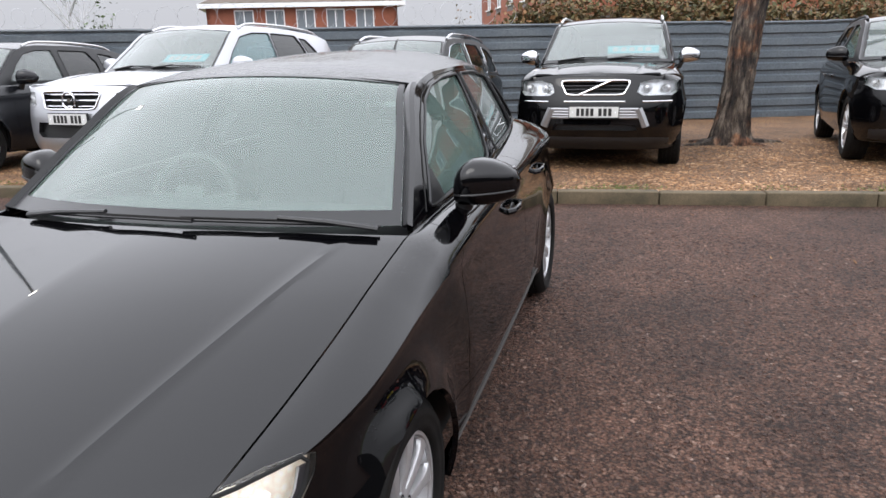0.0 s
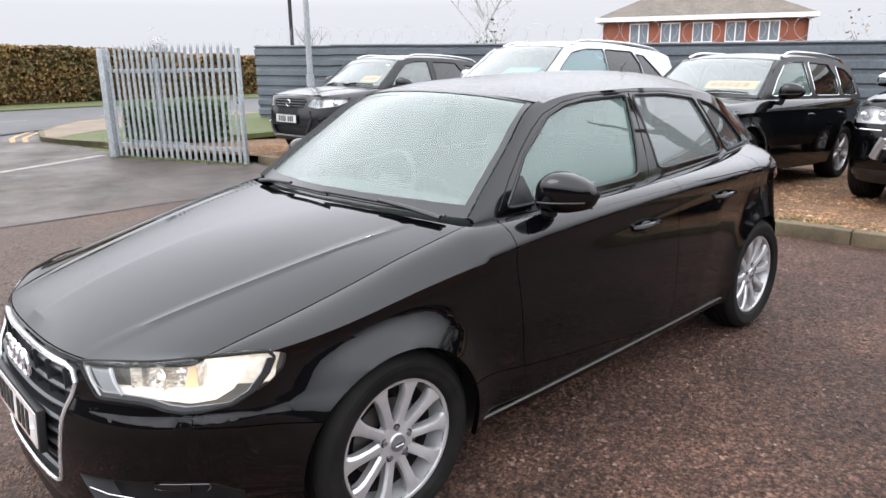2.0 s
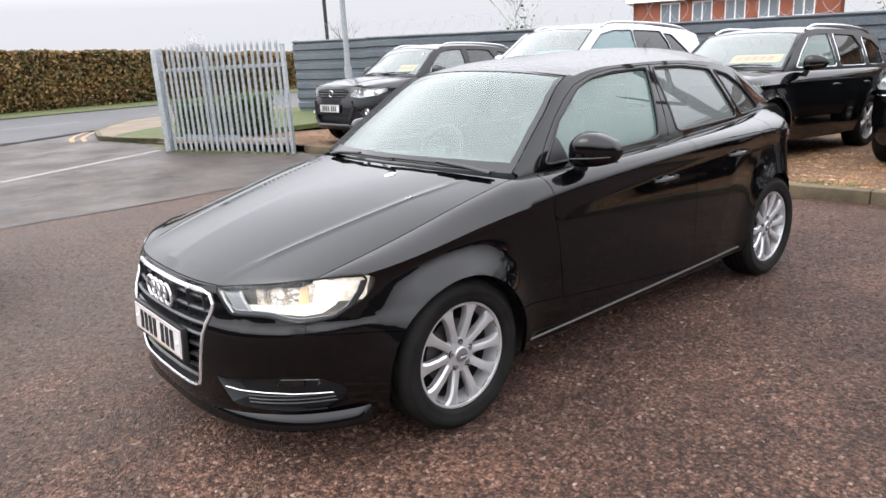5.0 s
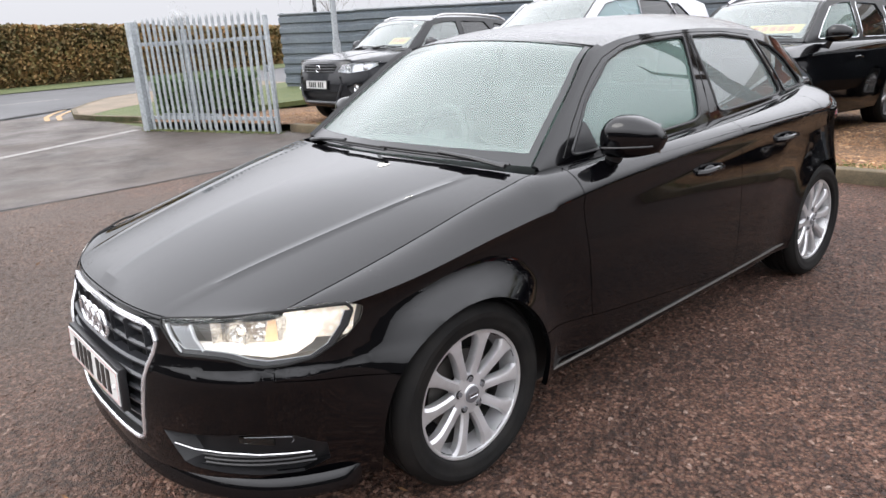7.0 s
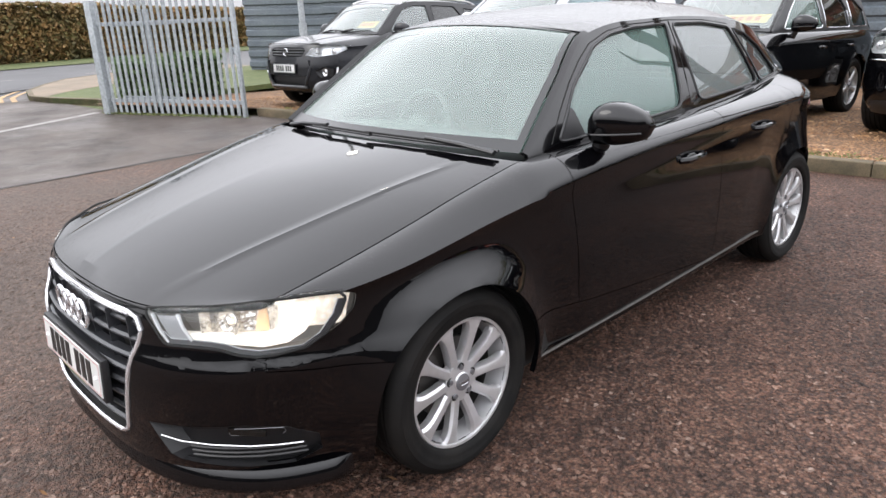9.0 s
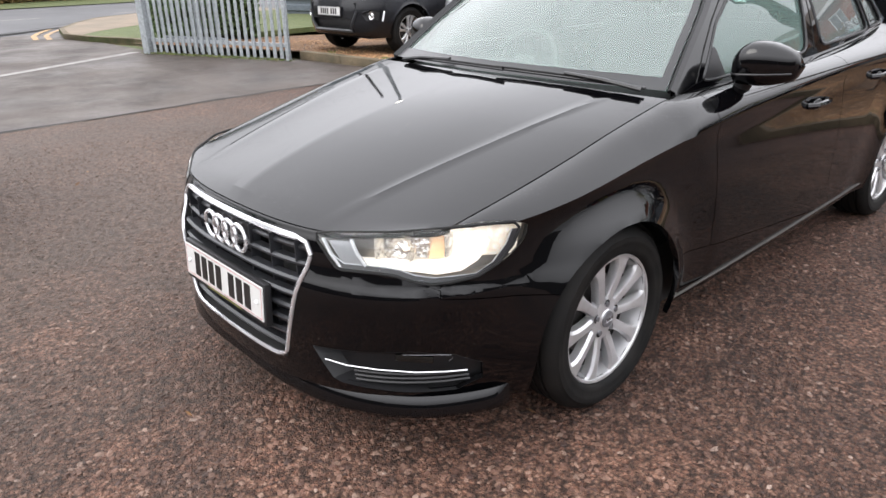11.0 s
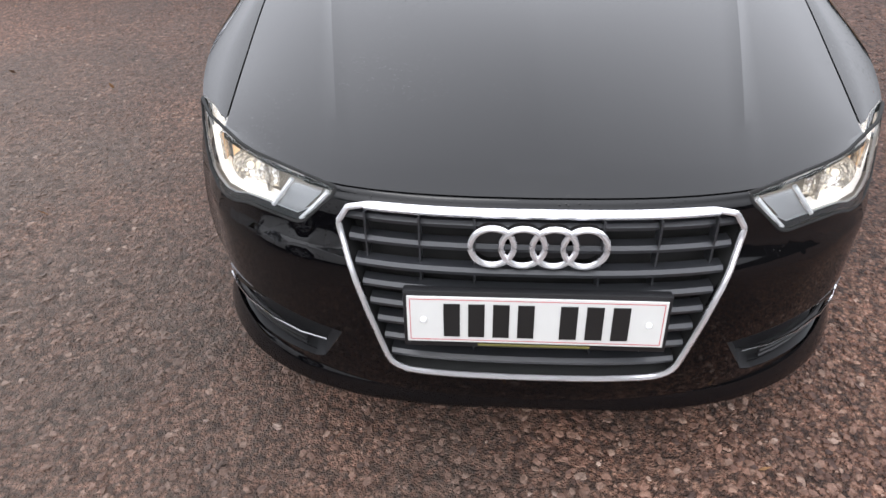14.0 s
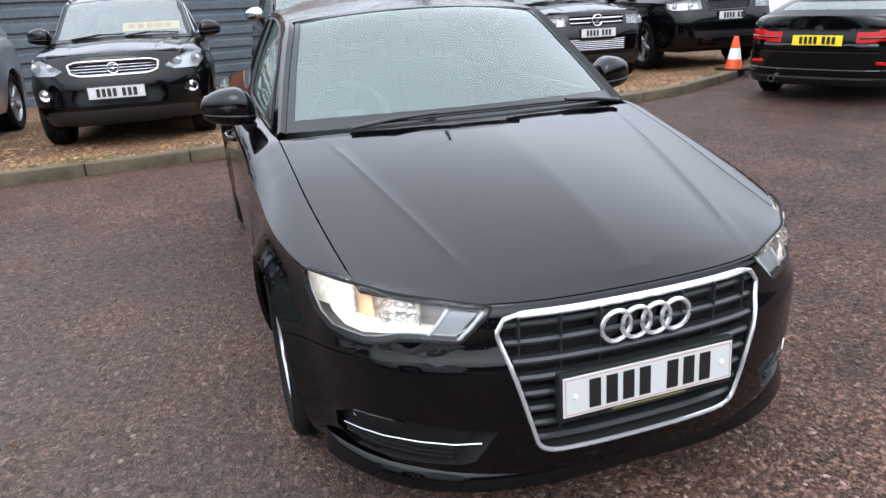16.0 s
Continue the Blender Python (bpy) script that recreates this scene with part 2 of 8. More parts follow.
PLATE_W = material("plate_white", (0.52, 0.52, 0.505), 0.4)
PLATE_Y = material("plate_yellow", (0.80, 0.60, 0.02), 0.35)
INK = material("plate_ink", (0.01, 0.01, 0.01), 0.4)
RED_LENS = material("red_lens", (0.42, 0.004, 0.005), 0.12, 0.0, 0.25, 0.35)
RED_DARK = material("dark_red_lens", (0.10, 0.003, 0.004), 0.15, 0.0, 0.25, 0.35)
AMBER = material("amber_lens", (0.75, 0.22, 0.02), 0.1, 0.0, 1.0)
SHINE = material("reflector", (0.85, 0.85, 0.86), 0.08, 1.0)
LAMP_PALE = material("pale_lamp_bowl", (0.74, 0.75, 0.76), 0.28, 0.45)
PRICE_Y = material("price_card_yellow", (0.80, 0.62, 0.10), 0.6)
PRICE_B = material("price_card_blue", (0.05, 0.55, 0.62), 0.6)


def glass(name, tint, alpha, rough=0.0, ior=1.65, haze=(0.50, 0.575, 0.55)):
    """Thin window glass: a mirror coat over a tinted see-through film with a pale haze."""
    mat = bpy.data.materials.new(name)
    mat.use_nodes = True
    nt = mat.node_tree
    nt.nodes.clear()
    t = nt.nodes.new("ShaderNodeBsdfTransparent")
    t.inputs[0].default_value = (*tint, 1)
    g = nt.nodes.new("ShaderNodeBsdfGlossy")
    g.inputs["Roughness"].default_value = rough
    d = nt.nodes.new("ShaderNodeBsdfDiffuse")
    d.inputs[0].default_value = (*haze, 1)
    fr = nt.nodes.new("ShaderNodeFresnel")
    fr.inputs[0].default_value = ior
    film = nt.nodes.new("ShaderNodeMixShader")
    film.inputs[0].default_value = alpha
    m = nt.nodes.new("ShaderNodeMixShader")
    o = nt.nodes.new("ShaderNodeOutputMaterial")
    nt.links.new(t.outputs[0], film.inputs[1])
    nt.links.new(d.outputs[0], film.inputs[2])
    nt.links.new(fr.outputs[0], m.inputs[0])
    nt.links.new(film.outputs[0], m.inputs[1])
    nt.links.new(g.outputs[0], m.inputs[2])
    nt.links.new(m.outputs[0], o.inputs[0])
    return mat


SCREEN = glass("misted_windscreen_glass", (0.80, 0.96, 0.89), 0.16, ior=1.80, haze=(0.45, 0.60, 0.54))
GLASS = glass("green_window_glass", (0.52, 0.76, 0.69), 0.20, haze=(0.40, 0.59, 0.53))
TEAL = glass("teal_window_glass", (0.50, 0.72, 0.72), 0.34, haze=(0.36, 0.56, 0.58))
# in the next two panes the haze stands in for pale sky reflection
REAR_SIDE = glass("rear_side_glass", (0.48, 0.57, 0.55), 0.24, haze=(0.44, 0.50, 0.49))
PALE_TINT = glass("pale_rear_glass", (0.42, 0.48, 0.46), 0.10, haze=(0.40, 0.45, 0.44))
TINT = glass("tinted_window_glass", (0.10, 0.11, 0.11), 0.01)
SCREEN_B = glass("clear_windscreen_glass", (0.74, 0.82, 0.82), 0.22, ior=1.85)
LENS = glass("clear_lamp_lens", (0.96, 0.97, 0.98), 0.02, ior=1.45)


def lamp_light(name, colour, strength):
    mat = material(name, colour, 0.2)
    bsdf(mat).inputs["Emission Color"].default_value = (*colour, 1)
    bsdf(mat).inputs["Emission Strength"].default_value = strength
    return mat


GREY_LAMP = material("lamp_grey", (0.44, 0.45, 0.46), 0.28, 0.4)
LAMP_IN = material("lamp_inner", (0.34, 0.32, 0.30), 0.32, 0.45)
LAMP_EDGE = material("dark_lamp_edge", (0.022, 0.022, 0.024), 0.2)
BARREL = material("dull_rim_barrel", (0.035, 0.034, 0.033), 0.5, 0.4)
# headlight reflectors: the bulbs' reflected light is put in as their own emission
WARM = lamp_light("warm_reflector_glow", (0.95, 0.64, 0.38), 0.34)
PEARL = material("pearly_glow_reflector", (0.64, 0.62, 0.58), 0.18, 0.85)
facet = node(PEARL, "ShaderNodeTexVoronoi", Scale=75.0)
wire(PEARL, node(PEARL, "ShaderNodeTexCoord").outputs["Object"], facet.inputs["Vector"])
bump(PEARL, facet.outputs["Distance"], 0.5, 0.006)
# lit and dim facets are painted into the emission colour
wire(PEARL, ramp(PEARL, facet.outputs["Distance"], [(0.08, (1.0, 0.90, 0.76)), (0.40, (0.52, 0.42, 0.33)), (0.8, (0.14, 0.09, 0.06))]), bsdf(PEARL).inputs["Emission Color"])
bsdf(PEARL).inputs["Emission Strength"].default_value = 0.30
OUTER = lamp_light("outer_reflector_glow", (0.95, 0.88, 0.77), 0.40)
outer_facet = node(OUTER, "ShaderNodeTexVoronoi", Scale=60.0)
wire(OUTER, node(OUTER, "ShaderNodeTexCoord").outputs["Object"], outer_facet.inputs["Vector"])
bump(OUTER, outer_facet.outputs["Distance"], 0.4, 0.006)
# outer facets likewise: bright centres and brown edges in the emission
wire(OUTER, ramp(OUTER, outer_facet.outputs["Distance"], [(0.05, (1.0, 0.98, 0.93)), (0.32, (0.92, 0.84, 0.70)), (0.75, (0.36, 0.25, 0.15))]), bsdf(OUTER).inputs["Emission Color"])
STRIP = lamp_light("light_strip_glow", (1.0, 0.95, 0.88), 0.50)
BULB = lamp_light("headlight_glow", (1.0, 0.94, 0.83), 1.5)
DRL = lamp_light("side_light_glow", (1.0, 0.90, 0.74), 1.2)
LAMPHEAD = lamp_light("street_lamp_glow", (1.0, 0.97, 0.90), 30.0)


def weathered(mat, c, co, blotch, damp=None):
    """Slow stains and painted lump shading over loose stones; round the car park also a damp stretch and washed-in
    silt.
    """
    big = ramp(mat, noise_tex(mat, 0.7, 5, 0.6), [(0.35, (blotch * 1.06, blotch, blotch * 0.96)), (0.7, (1.30, 1.20, 1.12))])
    c = mix(mat, 1.0, c, big, "MULTIPLY")
    patch = ramp(mat, noise_tex(mat, 2.6, 6, 0.62), [(0.40, (0.74, 0.73, 0.73)), (0.60, (1.06, 1.05, 1.04))])
    c = mix(mat, 1.0, c, patch, "MULTIPLY")
    # shading of small uneven relief, put into the colour
    lumps = ramp(mat, noise_tex(mat, 24, 5, 0.68), [(0.40, (0.60, 0.58, 0.57)), (0.56, (1.08, 1.08, 1.08))])
    c = mix(mat, 1.0, c, lumps, "MULTIPLY")
    if damp:
        # a damp, darker stretch with a ragged edge
        away = node(mat, "ShaderNodeVectorMath")
        away.operation = "DISTANCE"
        away.inputs[1].default_value = damp
        wire(mat, co.outputs["Object"], away.inputs[0])
        sway = node(mat, "ShaderNodeMath")
        sway.operation = "MULTIPLY_ADD"
        wire(mat, noise_tex(mat, 0.9, 5, 0.6), sway.inputs[0])
        sway.inputs[1].default_value = 3.0
        wire(mat, away.outputs["Value"], sway.inputs[2])
        wet = node(mat, "ShaderNodeMapRange")
        wet.inputs["From Min"].default_value, wet.inputs["From Max"].default_value = 3.2, 6.0
        wire(mat, sway.outputs[0], wet.inputs["Value"])
        tone = ramp(mat, wet.outputs[0], [(0.0, (0.78, 0.77, 0.77)), (1.0, (1.0, 1.0, 1.0))])
        c = mix(mat, 1.0, c, tone, "MULTIPLY")
        # grey silt washed over the stones on the far side
        far = node(mat, "ShaderNodeVectorMath")
        far.operation = "DISTANCE"
        far.inputs[1].default_value = (-3.4, -0.4, 0.0)
        wire(mat, co.outputs["Object"], far.inputs[0])
        drift = node(mat, "ShaderNodeMath")
        drift.operation = "MULTIPLY_ADD"
        wire(mat, noise_tex(mat, 1.3, 6, 0.65), drift.inputs[0])
        drift.inputs[1].default_value = 3.4
        wire(mat, far.outputs["Value"], drift.inputs[2])
        silt = node(mat, "ShaderNodeMapRange")
        silt.inputs["From Min"].default_value, silt.inputs["From Max"].default_value = 3.2, 5.8
        silt.inputs["To Min"].default_value, silt.inputs["To Max"].default_value = 0.62, 0.0
        wire(mat, drift.outputs[0], silt.inputs["Value"])
        c = mix(mat, silt.outputs[0], c, mix(mat, 1.0, lumps, (0.116, 0.092, 0.076), "MULTIPLY"))
    return c


def stony(name, stops, scale, rough, blotch, strength, dist, damp=None):
    """Loose stones: cells of mixed colour with dark joints, over slow stains."""
    mat = material(name, stops[0], rough)
    co = node(mat, "ShaderNodeTexCoord")
    cell = node(mat, "ShaderNodeTexVoronoi", Scale=scale)
    wire(mat, co.outputs["Object"], cell.inputs["Vector"])
    fine = node(mat, "ShaderNodeTexVoronoi", Scale=scale * 2.7)
    wire(mat, co.outputs["Object"], fine.inputs["Vector"])
    sep = node(mat, "ShaderNodeSeparateColor")
    wire(mat, cell.outputs["Color"], sep.inputs[0])
    n = len(stops)
    c1 = ramp(mat, sep.outputs[0], [(i / n, c) for i, c in enumerate(stops)])
    sep2 = node(mat, "ShaderNodeSeparateColor")
    wire(mat, fine.outputs["Color"], sep2.inputs[0])
    c2 = ramp(mat, sep2.outputs[1], [(i / n, c) for i, c in enumerate(stops)])
    c = mix(mat, 0.45, c1, c2)
    gaps = ramp(mat, cell.outputs["Distance"], [(0.0, (1.20, 1.20, 1.20)), (0.35, (1.0, 1.0, 1.0)), (0.75, (0.30, 0.30, 0.30))])
    c = mix(mat, 1.0, c, gaps, "MULTIPLY")
    wire(mat, weathered(mat, c, co, blotch, damp), bsdf(mat).inputs["Base Color"])
    h = mix(mat, 0.5, cell.outputs["Distance"], fine.outputs["Distance"])
    h = mix(mat, 0.35, h, noise_tex(mat, 20, 4, 0.6))
    bump(mat, h, strength, dist)
    return mat


PLANINGS = stony("red_brown_planings", [(0.116, 0.059, 0.043), (0.192, 0.101, 0.071), (0.036, 0.022, 0.017), (0.31, 0.195, 0.145), (0.120, 0.066, 0.048)], 66, 0.66, 0.62, 1.0, 0.03, (4.2, 2.4, 0.0))
bsdf(PLANINGS).inputs["Specular IOR Level"].default_value = 0.28
CHIPS = stony("golden_bark_gravel", [(0.27, 0.142, 0.058), (0.165, 0.082, 0.034), (0.37, 0.225, 0.112), (0.075, 0.040, 0.018), (0.30, 0.172, 0.078)], 42, 0.85, 0.75, 1.0, 0.02)
STONE_A = material("planing_stone", (0.12, 0.09, 0.08), 0.66)
gi = node(STONE_A, "ShaderNodeNewGeometry")
grit = ramp(STONE_A, noise_tex(STONE_A, 260, 3), [(0.3, (0.72, 0.72, 0.72)), (0.7, (1.2, 1.2, 1.2))])
stone_tone = ramp(STONE_A, gi.outputs["Random Per Island"], [(0.0, (0.046, 0.028, 0.024)), (0.4, (0.118, 0.066, 0.049)), (0.8, (0.172, 0.108, 0.083)), (0.97, (0.215, 0.155, 0.126)), (1.0, (0.30, 0.24, 0.21))])
wire(STONE_A, weathered(STONE_A, mix(STONE_A, 1.0, stone_tone, grit, "MULTIPLY"), node(STONE_A, "ShaderNodeTexCoord"), 0.62, (4.2, 2.4, 0.0)), bsdf(STONE_A).inputs["Base Color"])
bsdf(STONE_A).inputs["Specular IOR Level"].default_value = 0.3
STONE_B = material("golden_stone", (0.4, 0.26, 0.14), 0.8)
gi = node(STONE_B, "ShaderNodeNewGeometry")
chip_tone = ramp(STONE_B, gi.outputs["Random Per Island"], [(0.0, (0.085, 0.044, 0.020)), (0.4, (0.24, 0.132, 0.060)), (0.75, (0.34, 0.208, 0.105)), (1.0, (0.46, 0.33, 0.21))])
wire(STONE_B, weathered(STONE_B, chip_tone, node(STONE_B, "ShaderNodeTexCoord"), 0.75), bsdf(STONE_B).inputs["Base Color"])


def worn(name, a, b, scale, rough=0.8, strength=0.3, dist=0.005, fine=60):
    mat = material(name, a, rough)
    c = ramp(mat, noise_tex(mat, scale, 7, 0.6), [(0.35, a), (0.68, b)])
    grain = ramp(mat, noise_tex(mat, fine, 4), [(0.3, (0.75, 0.75, 0.75)), (0.7, (1.2, 1.2, 1.2))])
    wire(mat, mix(mat, 1.0, c, grain, "MULTIPLY"), bsdf(mat).inputs["Base Color"])
    bump(mat, noise_tex(mat, fine, 5), strength, dist)
    return mat


ASPHALT = worn("worn_asphalt", (0.043, 0.034, 0.029), (0.070, 0.056, 0.047), 0.8, 0.62, 0.35, 0.004, 130)
tar = ramp(ASPHALT, noise_tex(ASPHALT, 1.5, 10, 0.74), [(0.40, (0.55, 0.52, 0.50)), (0.48, (0.92, 0.90, 0.89)), (0.70, (1.15, 1.12, 1.10))])
wire(ASPHALT, mix(ASPHALT, 1.0, bsdf(ASPHALT).inputs["Base Color"].links[0].from_socket, tar, "MULTIPLY"), bsdf(ASPHALT).inputs["Base Color"])
wire(ASPHALT, ramp(ASPHALT, noise_tex(ASPHALT, 0.6, 7, 0.65), [(0.40, (0.50, 0.50, 0.50)), (0.62, (0.74, 0.74, 0.74))]), bsdf(ASPHALT).inputs["Roughness"])
ROAD = worn("road_asphalt", (0.058, 0.057, 0.059), (0.082, 0.081, 0.083), 0.5, 0.68, 0.2, 0.004, 90)
bsdf(ROAD).inputs["Specular IOR Level"].default_value = 0.3
bsdf(ASPHALT).inputs["Specular IOR Level"].default_value = 0.3
KERB = worn("kerb_concrete", (0.115, 0.086, 0.050), (0.055, 0.044, 0.024), 5, 0.85, 0.4, 0.004, 120)
LINE = worn("worn_line_paint", (0.22, 0.21, 0.195), (0.13, 0.12, 0.11), 7, 0.7)
YELLOW_LINE = worn("worn_yellow_line", (0.36, 0.22, 0.09), (0.20, 0.14, 0.08), 5, 0.7)
PATH_TAN = worn("muddy_tan_path", (0.17, 0.125, 0.085), (0.11, 0.088, 0.060), 1.5, 0.8, 0.4, 0.006, 50)
GRASS = worn("rough_grass", (0.044, 0.064, 0.016), (0.090, 0.098, 0.032), 6, 0.9, 0.6, 0.02, 40)
FENCE = worn("grey_fence_steel", (0.068, 0.084, 0.100), (0.105, 0.123, 0.137), 1.2, 0.45, 0.08, 0.002, 25)
GALV = worn("galvanised_steel", (0.240, 0.262, 0.275), (0.275, 0.297, 0.308), 3, 0.55, 0.06, 0.001, 22)
BRICK = worn("red_brick", (0.27, 0.088, 0.050), (0.20, 0.066, 0.038), 0.8, 0.85, 0.3, 0.01, 14)
BRICK_G = worn("grey_brick", (0.16, 0.14, 0.135), (0.11, 0.10, 0.10), 2, 0.85)
TILES = worn("roof_tile", (0.14, 0.115, 0.095), (0.085, 0.075, 0.06), 1.2, 0.85, 0.5, 0.02, 8)
UPVC = material("white_upvc", (0.78, 0.79, 0.80), 0.35)
PANE = material("dark_window_pane", (0.16, 0.18, 0.20), 0.06, 0.0, 0.0, 0.8)
BARK = material("flaking_bark", (0.10, 0.07, 0.05), 0.9)
grain = node(BARK, "ShaderNodeMapping")
grain.inputs["Scale"].default_value = (1.0, 1.0, 0.28)
wire(BARK, node(BARK, "ShaderNodeTexCoord").outputs["Object"], grain.inputs["Vector"])
rough_bark = node(BARK, "ShaderNodeTexNoise", Scale=11.0, Detail=8.0, Roughness=0.68)
wire(BARK, grain.outputs[0], rough_bark.inputs["Vector"])
flakes = ramp(BARK, rough_bark.outputs["Fac"], [(0.40, (0.008, 0.006, 0.005)), (0.51, (0.055, 0.040, 0.030)), (0.66, (0.20, 0.165, 0.13))])
bare_wood = ramp(BARK, noise_tex(BARK, 1.7, 4, 0.6), [(0.52, (0, 0, 0)), (0.60, (1, 1, 1))])
wire(BARK, mix(BARK, bare_wood, flakes, mix(BARK, 1.0, flakes, (1.45, 0.86, 0.56), "MULTIPLY")), bsdf(BARK).inputs["Base Color"])
bump(BARK, rough_bark.outputs["Fac"], 1.0, 0.05)
TWIG = material("twig", (0.09, 0.075, 0.065), 0.9)
# the haze over far trees is put into this pale colour
PALE_TWIG = material("misty_twig", (0.42, 0.42, 0.43), 0.9)


def leafy(name, stops, drift=0.0):
    mat = material(name, stops[0], 0.7)
    g = node(mat, "ShaderNodeNewGeometry")
    n = len(stops)
    c = ramp(mat, g.outputs["Random Per Island"], [(i / (n - 1), c) for i, c in enumerate(stops)])
    if drift:
        slow = ramp(mat, noise_tex(mat, drift, 5, 0.65), [(0.38, (0.42, 0.50, 0.42)), (0.62, (1.25, 1.08, 0.95))])
        c = mix(mat, 1.0, c, slow, "MULTIPLY")
    wire(mat, c, bsdf(mat).inputs["Base Color"])
    return mat


BEECH = leafy("brown_green_hedge_leaf", [(0.10, 0.085, 0.03), (0.185, 0.12, 0.045), (0.24, 0.145, 0.06), (0.125, 0.125, 0.045), (0.29, 0.19, 0.085)], 0.75)
LAUREL = leafy("dark_laurel_leaf", [(0.025, 0.05, 0.012), (0.05, 0.09, 0.02), (0.08, 0.12, 0.04)])
BRAMBLE = leafy("bramble_leaf", [(0.035, 0.042, 0.012), (0.11, 0.062, 0.025), (0.065, 0.072, 0.022), (0.19, 0.085, 0.03), (0.13, 0.12, 0.045)])
YELLOWLEAF = leafy("yellow_green_leaf", [(0.14, 0.15, 0.03), (0.22, 0.20, 0.05), (0.09, 0.11, 0.025)])
BLADE = leafy("grass_blade", [(0.05, 0.09, 0.015), (0.10, 0.13, 0.03), (0.18, 0.16, 0.06)])
CONE_O = material("cone_orange", (0.75, 0.10, 0.025), 0.45)
CONE_W = material("cone_white", (0.75, 0.75, 0.75), 0.4)


# ---- cars ----
def wheel(parent, y, z, x_out, r, rim_r, width, spokes, side, pairs=False, style="plain", rim_mat=ALLOY):
    """A road wheel: tyre, rim with spokes, hub cap, bolts and brake disc. side: +1 or -1 along x."""
    m = Matrix.Translation((0, y, z)) @ Matrix.Diagonal((side, 1, 1, 1))
    base = new("wheel")
    base.parent = parent
    x0, x1 = x_out - width, x_out
    b = bmesh.new()
    tw = width
    prof = [(rim_r, x0 + 0.02), (r * 0.90, x0 + 0.004), (r * 0.97, x0 + 0.014), (r, x0 + 0.035)]
    for g in range(4):
        c = x0 + tw * (0.22 + 0.187 * g)
        prof += [(r, c - 0.006), (r - 0.008, c - 0.005), (r - 0.008, c + 0.005), (r, c + 0.006)]
    prof += [(r, x1 - 0.035), (r * 0.975, x1 - 0.014), (r * 0.93, x1 - 0.003), (r * 0.905, x1 + 0.002), (r * 0.897, x1 + 0.0055), (r * 0.86, x1 + 0.006), (r * 0.835, x1 + 0.006), (r * 0.828, x1 + 0.0045), (rim_r + 0.022, x1 + 0.004), (rim_r + 0.008, x1 - 0.001), (rim_r + 0.002, x1 - 0.010), (rim_r, x1 - 0.016)]
    lathe(b, prof, 64, m)
    bmesh.ops.recalc_face_normals(b, faces=b.faces)
    part("tyre", b, RUBBER, base, "black rubber tyre", sharp=0.9)
    b = bmesh.new()
    lathe(b, [(rim_r - 0.016, x1 - 0.022), (rim_r - 0.022, x1 - 0.045), (rim_r - 0.030, x1 - 0.085)], 48, m)
    part("rim_barrel", b, rim_mat, base, "silver outer barrel of the rim")
    b = bmesh.new()
    lathe(b, [(rim_r - 0.029, x1 - 0.083), (rim_r - 0.035, x0 + 0.03)], 48, m)
    part("inner_barrel", b, BARREL, base, "dull inner barrel of the rim")
    b = bmesh.new()
    lathe(b, [(rim_r + 0.002, x1 - 0.017), (rim_r - 0.002, x1 - 0.012), (rim_r - 0.010, x1 - 0.013), (rim_r - 0.013, x1 - 0.022)], 64, m)
    face = x1 - 0.018
    hub = 0.070
    for k in range(spokes):
        a = (k + 0.5) * math.tau / spokes
        if pairs:
            a += (0.09 if k % 2 else -0.09)
        rot = m @ Matrix.Rotation(a, 4, "X")
        w0, w1 = (0.022, 0.0178) if spokes >= 9 else (0.030, 0.022)
        sec = []
        for rr, dx, w in ((0.04, -0.016, w0), (0.075, -0.015, w0 * 0.86), (rim_r * 0.52, -0.008, w1 * 1.02), (rim_r * 0.72, -0.003, w1 * 1.12), (rim_r - 0.040, -0.002, w1 * 1.36), (rim_r - 0.024, -0.003, w1 * 1.75), (rim_r - 0.014, -0.004, w1 * 2.35), (rim_r - 0.008, -0.005, w1 * 3.0)):
            # a raised face on one flank and a chamfer on the other
            sec.append([b.verts.new(rot @ Vector(p)) for p in ((face + dx - 0.010, -w, rr), (face + dx + 0.001, -w * 0.80, rr), (face + dx + 0.005, -w * 0.35, rr), (face + dx + 0.004, w * 0.62, rr), (face + dx - 0.004, w, rr), (face + dx - 0.032, w * 0.8, rr), (face + dx - 0.032, -w * 0.8, rr))])
        for s, t in zip(sec, sec[1:]):
            for i in range(7):
                b.faces.new((s[i], s[(i + 1) % 7], t[(i + 1) % 7], t[i]))
    lathe(b, [(0.0, face - 0.004), (0.03, face - 0.004), (0.034, face - 0.008), (hub, face - 0.012), (hub + 0.004, face - 0.04)], 40, m)
    bmesh.ops.recalc_face_normals(b, faces=b.faces)
    part("rim", b, rim_mat, base, "silver alloy rim with %d spokes" % spokes)
    b = bmesh.new()
    lathe(b, [(0.0, face + 0.003), (0.024, face + 0.002), (0.0275, face + 0.001), (0.030, face - 0.006)], 28, m)
    bmesh.ops.recalc_face_normals(b, faces=b.faces)
    cap = part("hub_cap", b, HUB_GREY, base, "grey hub cap")
    b = bmesh.new()
    for k in range(4):
        c = (k - 1.5) * 0.0085
        tube(b, [m @ Vector((face + 0.0035, c + 0.0062 * math.cos(a), 0.0062 * math.sin(a))) for a in np.linspace(0, math.tau, 13)[:-1]], 0.0013, 5, closed=True)
    part("cap_mark", b, CHROME, cap)
    for k in range(5):
        a = k * math.tau / 5
        b = bmesh.new()
        rot = m @ Matrix.Rotation(a, 4, "X") @ Matrix.Translation((0, 0, 0.052))
        lathe(b, [(0.0, face - 0.004), (0.0085, face - 0.004), (0.0095, face - 0.016)], 8, rot)
